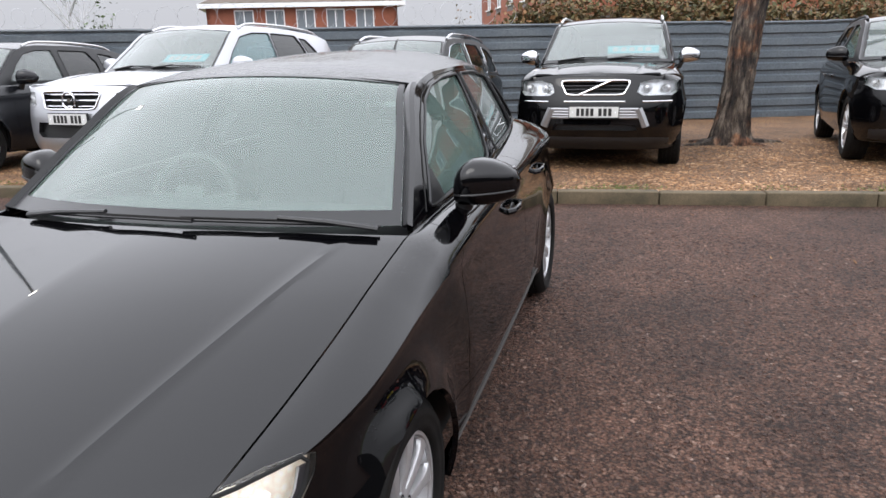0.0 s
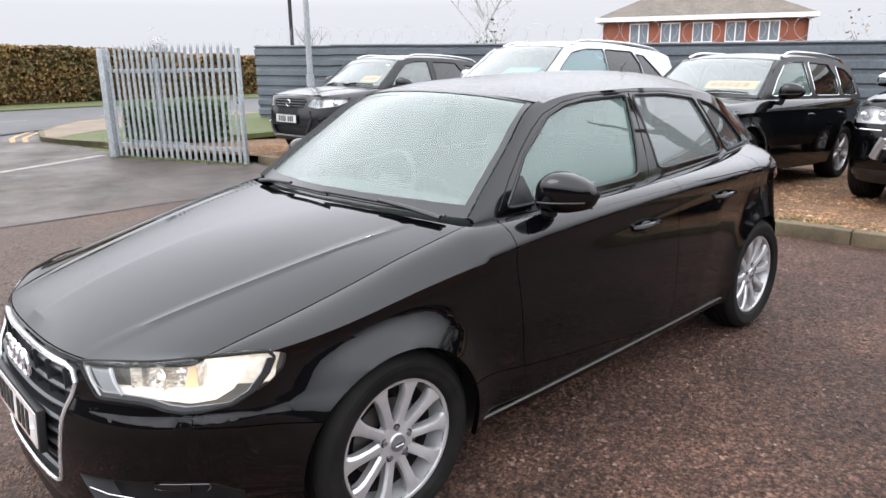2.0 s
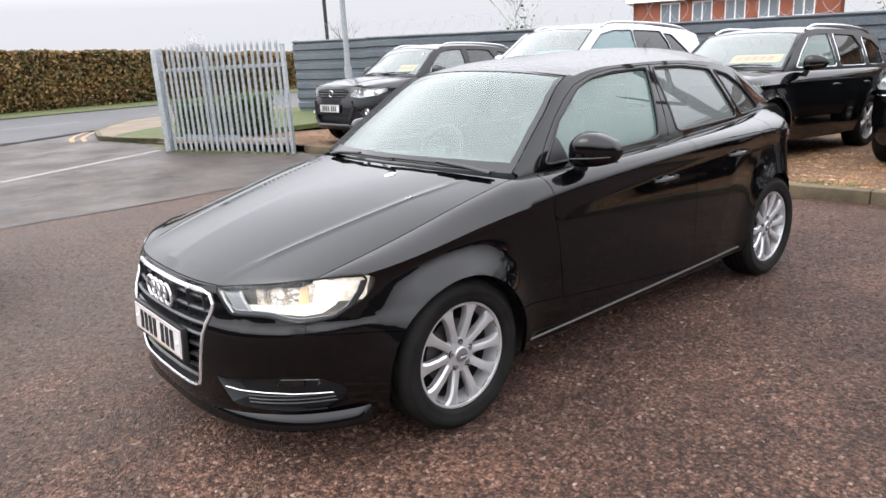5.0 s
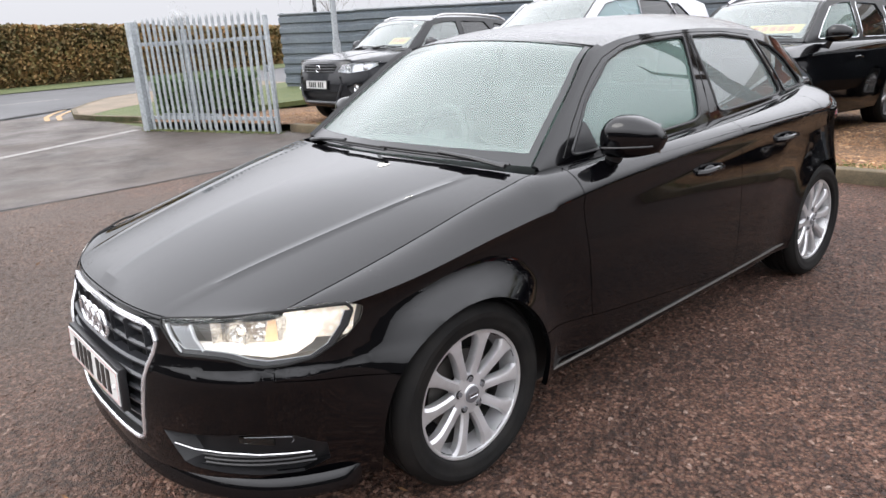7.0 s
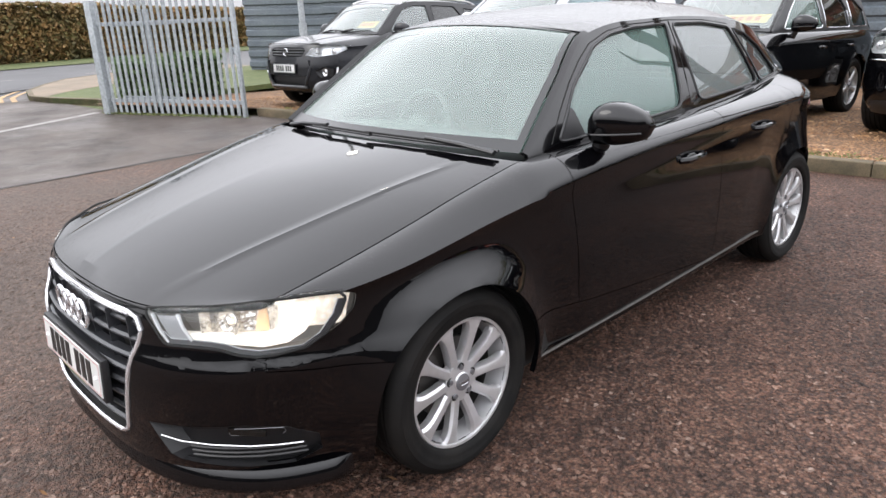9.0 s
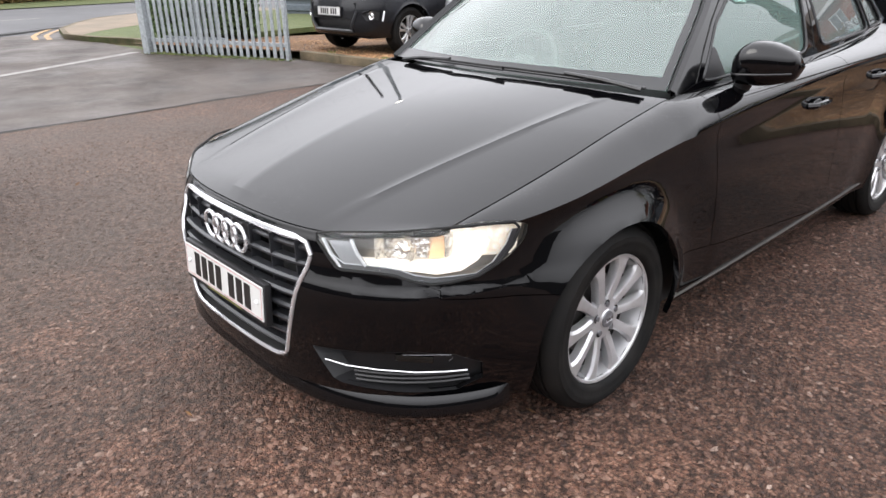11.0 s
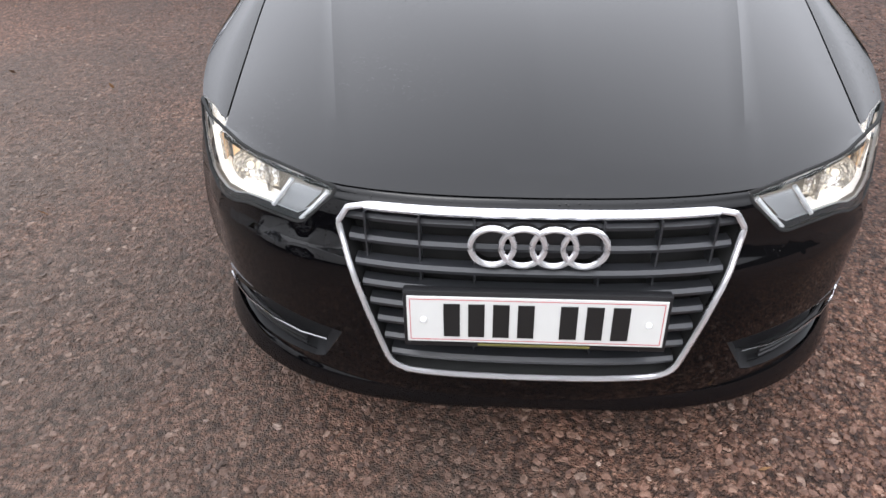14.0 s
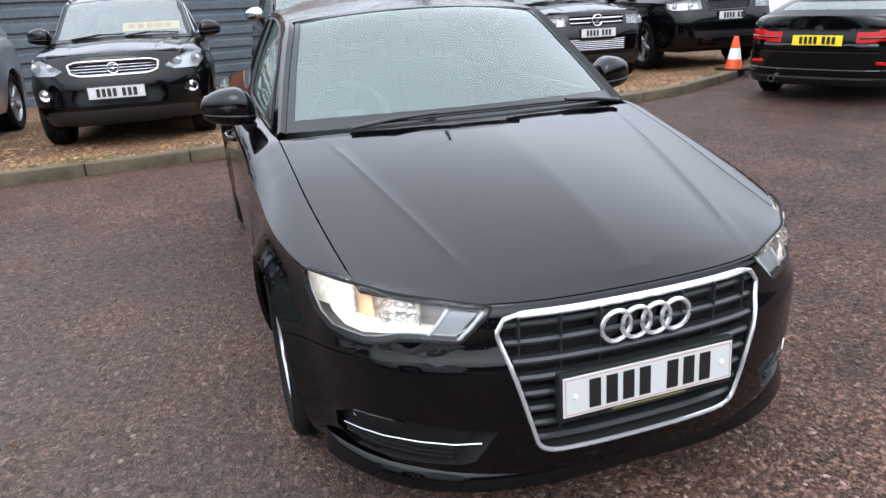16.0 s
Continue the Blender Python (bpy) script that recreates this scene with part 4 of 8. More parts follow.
def mirror_pod(R, S, mat, sd, y, x, z, size=(0.12, 0.075, 0.075), cap=None):
    """A door mirror: a wedge-shaped cap with a blunt inner end, glass, foot and blinker strip."""
    w, d, h = size[0] * 2, size[1], size[2]
    b = bmesh.new()
    rows = []
    for s_ in (0.0, 0.02, 0.06, 0.13, 0.22, 0.34, 0.48, 0.62, 0.76, 0.88, 0.95, 0.985, 1.0):
        top = float(curve_at([(0, 0.0), (0.06, 0.42), (0.22, 0.88), (0.36, 1.0), (0.6, 0.93), (0.85, 0.66), (0.95, 0.45), (1, 0.05)], s_))
        low = float(curve_at([(0, -0.30), (0.03, -0.62), (0.12, -0.82), (0.4, -0.84), (0.85, -0.62), (0.96, -0.42), (1, -0.05)], s_))
        fore = float(curve_at([(0, 0.0), (0.05, 0.6), (0.2, 0.98), (0.4, 1.0), (0.75, 0.74), (0.94, 0.38), (1, 0.02)], s_))
        zc, zr = z + h * (top + low) / 2, max(1e-4, h * (top - low) / 2)
        row = []
        for k in range(28):
            a = k * math.tau / 28
            c, n = math.cos(a), math.sin(a)
            c, n = math.copysign(abs(c) ** 0.62, c), math.copysign(abs(n) ** 0.78, n)
            row.append((sd * (x + w * s_), y + (d * 0.42 * c if c > 0 else d * fore * c) + 0.030 * s_, zc + zr * n))
        row.append(row[0])
        rows.append(row)
    add_grid(b, np.array(rows))
    bmesh.ops.remove_doubles(b, verts=b.verts, dist=2e-4)
    bmesh.ops.holes_fill(b, edges=[e for e in b.edges if e.is_boundary])
    bmesh.ops.recalc_face_normals(b, faces=b.faces)
    M = part("door_mirror", b, cap or mat, R, "door mirror with painted cap", sharp=0.9)
    b = bmesh.new()
    tube(b, [(sd * (x - 0.03), y + 0.03, z - h - 0.075), (sd * (x + 0.005), y + 0.018, z - h - 0.05), (sd * (x + w * 0.18), y + 0.006, z - h * 0.80), (sd * (x + w * 0.26), y, z - h * 0.4)], 0.040, 12, flat=0.85, r2=0.030)
    part("mirror_foot", b, PLASTIC, M, "black mirror foot")
    b = bmesh.new()
    box(b, (-w * 0.40, 0, -h * 0.62), (w * 0.40, 0.004, h * 0.60), 0.003, Matrix.Translation((sd * (x + w * 0.5), y + d * 0.425 + 0.015, z)))
    part("mirror_glass", b, CHROME, M, "mirror glass")
    b = bmesh.new()
    line = []
    for s_ in (0.08, 0.2, 0.4, 0.6, 0.8, 0.93):
        fore = float(curve_at([(0, 0.0), (0.05, 0.6), (0.2, 0.98), (0.4, 1.0), (0.75, 0.74), (0.94, 0.38), (1, 0.02)], s_))
        line.append((sd * (x + w * s_), y - d * fore * 0.985 + 0.030 * s_, z - h * (0.36 - 0.14 * s_)))
    tube(b, line, 0.004, 6)
    part("mirror_seam", b, PLASTIC, M)
    return M


def handle(R, x, y, z, sd, mat):
    b = bmesh.new()
    tube(b, [(sd * (x - 0.004), y - 0.095, z), (sd * (x + 0.022), y - 0.07, z + 0.003), (sd * (x + 0.030), y, z + 0.006), (sd * (x + 0.022), y + 0.07, z + 0.005), (sd * (x - 0.004), y + 0.095, z + 0.003)], 0.011, 8, flat=1.25)
    H = part("door_handle", b, mat, R, "pull handle")
    b = bmesh.new()
    bmesh.ops.create_uvsphere(b, u_segments=16, v_segments=8, radius=1.0, matrix=Matrix.Translation((sd * (x - 0.004), y, z - 0.006)) @ Matrix.Diagonal((0.008, 0.055, 0.026, 1)))
    part("handle_recess", b, PLASTIC, H)


def wiper(R, pts):
    p = [Vector(q) for q in pts]
    b = bmesh.new()
    tube(b, p, 0.0075, 6, flat=0.8)
    W = part("wiper", b, PLASTIC, R, "black wiper arm and blade")
    b = bmesh.new()
    tube(b, [q + Vector((0, -0.001, 0.005)) for q in p[1:]], 0.005, 5)
    part("blade", b, RUBBER, W)
    # the arm lies on the outer half of the blade
    half = p[0].lerp(p[-1], 0.5)
    b = bmesh.new()
    tube(b, [p[0] + Vector((0, -0.022, -0.002)), p[1] + Vector((0, -0.012, 0.010)), half + Vector((0, -0.010, 0.018))], 0.013, 8, flat=0.7, r2=0.009)
    part("wiper_arm", b, PLASTIC, W)


def cabin(R, S, dash_y, dash_z, right_hand=True):
    """Dashboard, steering wheel, seats and inner mirror, seen through the glass."""
    w = S.half * 0.80
    b = bmesh.new()
    prof = [(dash_y - 0.05, dash_z - 0.02), (dash_y + 0.15, dash_z + 0.015), (dash_y + 0.34, dash_z + 0.005), (dash_y + 0.42, dash_z - 0.06), (dash_y + 0.40, dash_z - 0.25), (dash_y + 0.45, dash_z - 0.45)]
    pts = np.array([[(x, y - 0.05 * (x / w) ** 2 * -1, z - 0.03 * (x / w) ** 4) for x in np.linspace(-w, w, 15)] for y, z in prof])
    add_grid(b, pts)
    outward(b, (0, dash_y + 0.1, dash_z - 0.6))
    part("dashboard", b, INTERIOR, R, "dark grey dashboard")
    sx = -0.36 if right_hand else 0.36
    b = bmesh.new()
    mt = Matrix.Translation((sx, dash_y + 0.56, dash_z - 0.06)) @ Matrix.Rotation(radians(-24), 4, "X")
    ring = [mt @ Vector((0.185 * math.cos(a), 0, 0.185 * math.sin(a))) for a in np.linspace(0, math.tau, 33)[:-1]]
    tube(b, ring, 0.016, 8, closed=True)
    for a in (0.1, math.pi - 0.1, 1.5 * math.pi):
        tube(b, [mt @ Vector((0, 0, 0)), mt @ Vector((0.18 * math.cos(a), 0, 0.18 * math.sin(a)))], 0.018, 6)
    box(b, (-0.07, -0.03, -0.06), (0.07, 0.02, 0.06), 0.02, mt)
    part("steering_wheel", b, INTERIOR, R, "black steering wheel")
    for sx in (-0.36, 0.36):
        b = bmesh.new()
        sy = dash_y + 1.02
        box(b, (sx - 0.25, sy - 0.12, dash_z - 0.55), (sx + 0.25, sy + 0.40, dash_z - 0.40), 0.06)
        box(b, (-0.24, -0.06, 0), (0.24, 0.07, 0.62), 0.055, Matrix.Translation((sx, sy + 0.40, dash_z - 0.48)) @ Matrix.Rotation(radians(-16), 4, "X"))
        st = part("front_seat", b, CLOTH, R, "dark cloth front seat")
        b = bmesh.new()
        box(b, (-0.13, -0.05, 0), (0.13, 0.05, 0.19), 0.045, Matrix.Translation((sx, sy + 0.59, dash_z + 0.17)) @ Matrix.Rotation(radians(-10), 4, "X"))
        part("headrest", b, CLOTH, st, "dark cloth headrest")
        b = bmesh.new()
        for dx in (-0.05, 0.05):
            tube(b, [(sx + dx, sy + 0.58, dash_z + 0.08), (sx + dx, sy + 0.60, dash_z + 0.22)], 0.007, 6)
        part("headrest_post", b, STEEL, st)
    b = bmesh.new()
    box(b, (-0.60, 0, 0), (0.60, 0.14, 0.58), 0.06, Matrix.Translation((0, dash_y + 2.02, dash_z - 0.46)) @ Matrix.Rotation(radians(-18), 4, "X"))
    bs = part("rear_seat", b, CLOTH, R, "dark cloth rear bench")
    for sx in (-0.38, 0.38):
        b = bmesh.new()
        box(b, (sx - 0.12, dash_y + 2.20, dash_z + 0.08), (sx + 0.12, dash_y + 2.28, dash_z + 0.24), 0.035)
        part("rear_headrest", b, CLOTH, bs)


# ---- ground, bank, kerbs, road ----
def kerb_y(x):
    return 4.93 + 0.11 * x


KERB_LINE = [(-7.55, 4.10), (-4.0, 4.49), (0.0, 4.93), (3.0, 5.26), (4.2, 5.40), (5.0, 5.62), (6.0, 6.10), (7.2, 6.80), (9.5, 8.20), (13.0, 10.4)]
FENCE_LINE = [(-15.0, 8.3), (-1.95, 13.3), (3.5, 15.5), (13.0, 19.4), (24.0, 24.0)]
BANK_FALL = 0.045


def kerb_at(x):
    return float(np.interp(x, [p[0] for p in KERB_LINE], [p[1] for p in KERB_LINE]))


def bank_z(x, y):
    return 0.105 - BANK_FALL * max(0.0, y - kerb_at(x))


def sheet(name, pts, mat, label, category, kind="structure", thick=0.0):
    """A flat piece of ground from its outline."""
    b = bmesh.new()
    f = b.faces.new([b.verts.new(p) for p in pts])
    b.normal_update()
    if f.normal.z < 0:
        bmesh.ops.reverse_faces(b, faces=[f])
    if thick:
        r = bmesh.ops.extrude_face_region(b, geom=b.faces[:])
        for v in r["geom"]:
            if isinstance(v, bmesh.types.BMVert):
                v.co.z -= thick
        bmesh.ops.recalc_face_normals(b, faces=b.faces)
    bmesh.ops.triangulate(b, faces=b.faces)
    ob = part(name, b, mat, smooth=False)
    return tagged(ob, label, category, kind=kind)


b = bmesh.new()
xs = np.concatenate([[-900, -400, -200, -100, -60], np.linspace(-40, 40, 41), [60, 100, 200, 400, 900]])
ys = np.concatenate([[-900, -400, -200, -100, -60], np.linspace(-40, 50, 46), [70, 110, 200, 400, 900]])
pts = np.zeros((len(ys), len(xs), 3))
for i, y in enumerate(ys):
    for j, x in enumerate(xs):
        d = y - kerb_at(min(max(x, -7.5), 13))
        pts[i, j] = (x, y, -0.03 - (0.06 * max(0, d - 0.5) if x > -14 else 0.0) * (1 if d < 25 else 25 / max(d, 1)))
add_grid(b, pts)
outward(b, (0, 0, -50))
tagged(part("ground", b, GRASS), "rough grass ground reaching the horizon", "ground", kind="structure")
lot = [(-5.35, -30, 0), (40, -30, 0), (40, 26.0, 0), (13.0, 10.45, 0)] + [(x, y + 0.02, 0) for x, y in KERB_LINE[-2::-1] if x > -5.3] + [(-5.35, kerb_at(-5.35) + 0.02, 0)]
sheet("car_park_surface", lot, PLANINGS, "red-brown tarmac planings rolled flat in the car park", "ground", thick=0.025)
apron = [(-15.6, -30, -0.004), (-5.35, -30, -0.004), (-5.35, kerb_at(-5.35) + 0.02, -0.004), (-7.6, 4.12, -0.004), (-10.5, 3.0, -0.004), (-13.0, 2.9, -0.004), (-14.4, 3.5, -0.004), (-15.6, 4.9, -0.004)]
sheet("entrance_apron", apron, ASPHALT, "worn wet grey asphalt entrance", "pavement", thick=0.02)
TAR = worn("wet_tar_joint", (0.008, 0.008, 0.008), (0.016, 0.015, 0.014), 3, 0.8, 0.4, 0.004, 60)
bsdf(TAR).inputs["Specular IOR Level"].default_value = 0.15
for nm, mid, half, lab in (("road_edge_joint", [(-14.9, 0.2), (-15.3, 0.85), (-15.72, 1.54), (-16.2, 2.36), (-16.65, 3.05), (-17.08, 3.83)], 0.13, "dark wet joint along the road edge"),
                           ("apron_joint", [(-5.36 + 0.02 * math.sin(y * 2.3) + 0.015 * math.sin(y * 7.1), y) for y in np.arange(-8.0, 4.2, 0.4)], 0.018, "dark tar joint where the asphalt meets the planings")):
    edge_a = [(x - half * (1 + 0.3 * math.sin(k * 1.7)), y, 0.006) for k, (x, y) in enumerate(mid)]
    edge_b = [(x + half * (1 + 0.3 * math.cos(k * 2.3)), y, 0.006) for k, (x, y) in enumerate(mid)]
    b = bmesh.new()
    add_grid(b, np.array([edge_a, edge_b]))
    outward(b, (mid[0][0], mid[0][1], -5))
    tagged(part(nm, b, TAR), lab, "pavement", kind="structure")
sheet("road", [(-26.2, -160, -0.008), (-15.6, -160, -0.008), (-15.6, 160, -0.008), (-26.2 - 4, 160, -0.008), (-26.2, 3, -0.008)], ROAD, "grey asphalt road with worn markings", "road")
for i in range(26):
    y0 = -60 + i * 6.0
    sheet("road_line", [(-20.9, y0, -0.004), (-20.78, y0, -0.004), (-20.78, y0 + 4.0, -0.004), (-20.9, y0 + 4.0, -0.004)], LINE, "white dashed centre line on the road", "road line")
sheet("flush_strip", [(-10.45, 2.80, 0.001), (-10.62, 2.74, 0.001), (-6.3, -5.6, 0.001), (-6.13, -5.55, 0.001)], LINE, "pale concrete strip flush with the asphalt", "pavement")
for line in ([(-14.2, 2.12), (-15.1, 2.30), (-15.7, 2.54), (-16.3, 2.86), (-16.8, 3.16)], [(-14.05, 2.33), (-15.0, 2.52), (-15.6, 2.78), (-16.15, 3.08), (-16.6, 3.36)]):
    sheet("yellow_line", [(x, y, 0.004) for x, y in line] + [(x + 0.03, y + 0.10, 0.004) for x, y in line[::-1]], YELLOW_LINE, "faded double yellow line at the road mouth", "road line")
joint = [(-15.3, -40), (-15.5, -6), (-15.8, 1.36), (-16.6, 2.45), (-17.3, 3.2), (-18.2, 4.2), (-18.9, 5.6)]
sheet("road_edge", [(x, y, 0.002) for x, y in joint] + [(x - 0.14, y + 0.10, 0.002) for x, y in joint[::-1]], DARK, "dark tar joint along the road edge", "road")

# the gravel bank behind the kerb
b = bmesh.new()
nx, ny = 90, 40
bx = np.linspace(-11.0, 24.0, nx)
pts = np.zeros((ny, nx, 3))
for j, x in enumerate(bx):
    y0 = kerb_at(x) + 0.06 if x > -7.5 else 4.16 + (x + 7.55) * 0.38
    y1 = float(np.interp(x, [p[0] for p in FENCE_LINE], [p[1] for p in FENCE_LINE])) + 1.2
    for i in range(ny):
        y = y0 + (y1 - y0) * (i / (ny - 1)) ** 1.2
        z = 0.105 - BANK_FALL * (y - y0) + 0.02 * noise.noise(Vector((x * 0.9, y * 0.9, 0))) * min(1, (y - y0) / 0.5)
        pts[i, j] = (x, y, z)
add_grid(b, pts)
outward(b, (0, 10, -50))
tagged(part("gravel_bank", b, CHIPS), "golden gravel and bark chippings on the bank under the parked cars", "ground", kind="structure")

kerb = root("kerb", Matrix.Identity(4), "mossy brown concrete kerb edging the gravel bank", "kerb", kind="structure")
b = bmesh.new()
box(b, (-0.4535, -0.0625, -0.06), (0.4535, 0.0625, 0.115), 0.012)
first = part("kerb_stone", b, KERB, kerb, sharp=1.2)
kl = np.array(KERB_LINE)
kd = np.concatenate([[0], np.cumsum(np.linalg.norm(np.diff(kl, axis=0), axis=1))])
n = int(kd[-1] / 0.915)
for i in range(n):
    s = 0.4575 + i * 0.915
    x, y = np.interp(s, kd, kl[:, 0]), np.interp(s, kd, kl[:, 1])
    x2, y2 = np.interp(s + 0.3, kd, kl[:, 0]), np.interp(s + 0.3, kd, kl[:, 1])
    ob = first if i == 0 else new("kerb_stone", first.data)
    ob.parent = kerb
    ob.matrix_basis = Matrix.Translation((x, y + 0.06, random.uniform(-0.006, 0.004))) @ Matrix.Rotation(math.atan2(y2 - y, x2 - x) + random.uniform(-0.006, 0.006), 4, "Z")

verge = [(-10.6, 3.30), (-11.8, 3.21), (-13.0, 2.81), (-14.0, 2.64), (-15.5, 2.98), (-16.9, 3.75), (-18.0, 4.55), (-18.7, 5.9), (-18.9, 9.2), (-11.2, 9.0), (-11.0, 4.0)]
sheet("verge", [(x, y, 0.09) for x, y in verge], GRASS, "small grass verge beside the gate", "grass", thick=0.1)
path = [(-13.4, 2.78), (-14.0, 2.70), (-15.45, 3.04), (-16.85, 3.81), (-17.92, 4.60), (-18.6, 5.95), (-18.8, 9.15), (-16.6, 9.15), (-15.6, 5.6), (-14.7, 4.3), (-14.05, 3.35)]
sheet("footpath", [(x, y, 0.096) for x, y in path], PATH_TAN, "muddy tan footpath curving round the verge", "pavement")
edge = root("verge_kerb", Matrix.Identity(4), "worn grey kerb round the grass verge", "kerb", kind="structure")
for p, q in zip(verge[:8], verge[1:9]):
    b = bmesh.new()
    L = math.hypot(q[0] - p[0], q[1] - p[1])
    box(b, (0, -0.11, -0.05), (L, 0.0, 0.10), 0.012, Matrix.Translation((p[0], p[1], 0)) @ Matrix.Rotation(math.atan2(q[1] - p[1], q[0] - p[0]), 4, "Z"))
    part("kerb_stone", b, KERB, edge)
sheet("far_verge", [(-29.5, -160, 0.06), (-26.2, -160, 0.02), (-26.2, 3, 0.02), (-30.2, 160, 0.02), (-34, 160, 0.06)], GRASS, "grass verge below the hedge", "grass")


def leaves(name, centres, size, mat, label, category, kind="stuff", aspect=0.6, up=0.3):
    """Many small leaves, each a bent pair of faces, as one mesh."""
    n = len(centres)
    rng = np.random.default_rng(len(name) + n)
    a = rng.normal(size=(n, 3))
    a /= np.linalg.norm(a, axis=1)[:, None]
    c = rng.normal(size=(n, 3))
    c[:, 2] *= up
    c -= (c * a).sum(1)[:, None] * a
    c /= np.linalg.norm(c, axis=1)[:, None]
    s = size * rng.uniform(0.6, 1.3, n)[:, None]
    centres = np.asarray(centres)
    v = np.stack([centres - a * s, centres + c * s * aspect, centres + a * s, centres - c * s * aspect], 1).reshape(-1, 3)
    idx = np.arange(n) * 4
    f = np.concatenate([np.stack([idx, idx + 1, idx + 2], 1), np.stack([idx, idx + 2, idx + 3], 1)])
    me = bpy.data.meshes.new(name)
    me.from_pydata(v.tolist(), [], f.tolist())
    me.materials.append(mat)
    ob = new(name, me)
    if label:
        tagged(ob, label, category, kind=kind)
    return ob


rng = np.random.default_rng(5)
# the long clipped hedge across the road
n = 52000
y = rng.uniform(-14, 17, n)
zt = 2.42 - 0.05 * np.maximum(0, y - 3) + 0.03 * np.sin(y * 0.9) + 0.03 * np.sin(y * 2.7)
face = rng.random(n) < 0.72
z = np.where(face, 0.05 + (zt - 0.05) * rng.random(n) ** 0.9, zt + rng.normal(0, 0.025, n))
x = np.where(face, -29.2 + 0.10 * np.sin(y * 1.7) - 0.25 * rng.random(n) - 0.25 * np.abs(z - 1.2) / 1.5, -29.4 - 1.8 * rng.random(n)) - (y - 3) * 0.02
hedge = leaves("hedge", np.stack([x, y, z], 1), 0.085, BEECH, "clipped beech hedge turning brown beside the road", "hedge")
# solid core whose dark brown holds the shade between the leaves
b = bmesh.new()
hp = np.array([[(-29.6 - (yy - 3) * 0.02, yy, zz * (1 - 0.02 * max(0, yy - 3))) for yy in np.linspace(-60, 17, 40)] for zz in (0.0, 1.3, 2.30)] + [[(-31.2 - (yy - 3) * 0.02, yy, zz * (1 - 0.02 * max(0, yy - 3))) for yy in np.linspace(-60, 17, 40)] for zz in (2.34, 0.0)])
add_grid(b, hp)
core = part("hedge_core", b, worn("hedge_shade", (0.05, 0.035, 0.015), (0.09, 0.06, 0.025), 4, 0.95, 1.0, 0.1, 18), hedge, "solid hedge core with inner shade put into its brown")

# ---- corrugated fence with coiled wire ----
fl = np.array(FENCE_LINE)
fd = np.concatenate([[0], np.cumsum(np.linalg.norm(np.diff(fl, axis=0), axis=1))])
fence = root("fence", Matrix.Identity(4), "grey corrugated steel sheet fence on posts", "fence", kind="structure")
FENCE_H = 2.05
panel_l = 2.4
for i in range(int(fd[-1] / panel_l)):
    s0, s1 = i * panel_l, (i + 1) * panel_l
    p = np.array([np.interp(s0, fd, fl[:, 0]), np.interp(s0, fd, fl[:, 1])])
    q = np.array([np.interp(s1, fd, fl[:, 0]), np.interp(s1, fd, fl[:, 1])])
    d = (q - p) / np.linalg.norm(q - p)
    nrm = np.array([d[1], -d[0]])
    b = bmesh.new()
    prof = []
    for k in range(8):
        z0 = k * FENCE_H / 8
        prof += [(z0, 0.0), (z0 + 0.035, 0.0), (z0 + 0.065, 0.045), (z0 + 0.19, 0.045), (z0 + 0.22, 0.0)]
    prof.append((FENCE_H, 0.0))
    za = bank_z(p[0], p[1]) - 0.05
    zb = bank_z(q[0], q[1]) - 0.05
    lift = random.uniform(-0.012, 0.012)
    rows = np.array([[(*(p - d * 0.02 + nrm * o), za + z + lift), (*(q + d * 0.02 + nrm * (o + 0.004)), zb + z + lift)] for z, o in prof])
    add_grid(b, rows)
    part("steel_sheet", b, FENCE, fence, smooth=False)
    b = bmesh.new()
    tube(b, [(*(p - d * 0.03 + nrm * 0.02), za + FENCE_H + 0.02 + lift), (*(q + d * 0.03 + nrm * 0.02), zb + FENCE_H + 0.02 + lift)], 0.03, 6)
    part("capping", b, FENCE, fence)
    b = bmesh.new()
    box(b, (p[0] - 0.03, p[1] + 0.04, za - 0.2), (p[0] + 0.03, p[1] + 0.10, za + FENCE_H + 0.05))
    part("post", b, FENCE, fence, smooth=False)
b = bmesh.new()
coil = []
for k in range(int(14.5 / 0.40 * 18)):
    s = k / 18 * 0.40
    a = k / 18 * math.tau
    x, y = np.interp(s, fd, fl[:, 0]), np.interp(s, fd, fl[:, 1])
    r = 0.23 + 0.03 * math.sin(k * 0.021) + 0.02 * math.sin(k * 0.13)
    coil.append((x + r * math.cos(a), y + 0.1 + 0.5 * r * math.cos(a), bank_z(x, y) + FENCE_H + 0.17 + 0.04 * math.sin(k * 0.034) + r * math.sin(a)))
tube(b, coil, 0.0032, 4)
part("coiled_wire", b, material("dull_wire", (0.42, 0.43, 0.45), 0.5, 0.3), fence, "coils of razor wire along the fence top")

# ---- palisade gate ----
GA, GB = Vector((-7.50, 3.88, 0)), Vector((-10.15, 2.84, 0))
gd = (GB - GA).normalized()
gm = Matrix.Translation(GA) @ Matrix.Rotation(math.atan2(gd.y, gd.x), 4, "Z")
gate = root("palisade_gate", gm, "open galvanised steel palisade gate with pointed pales", "gate")
GL = (GB - GA).length
for x in (0.0, GL):
    b = bmesh.new()
    w, h = (0.03, 1.74) if x == 0 else (0.065, 1.78)
    box(b, (x - w, -w, 0.0), (x + w, w, h), 0.006)
    part("gate_post", b, GALV, gate, sharp=1.0)
b = bmesh.new()
box(b, (GL * 0.62 - 0.05, -0.10, 0.12), (GL * 0.62 + 0.05, -0.06, 1.62), 0.005)
part("drop_bolt_post", b, GALV, gate, sharp=1.0)
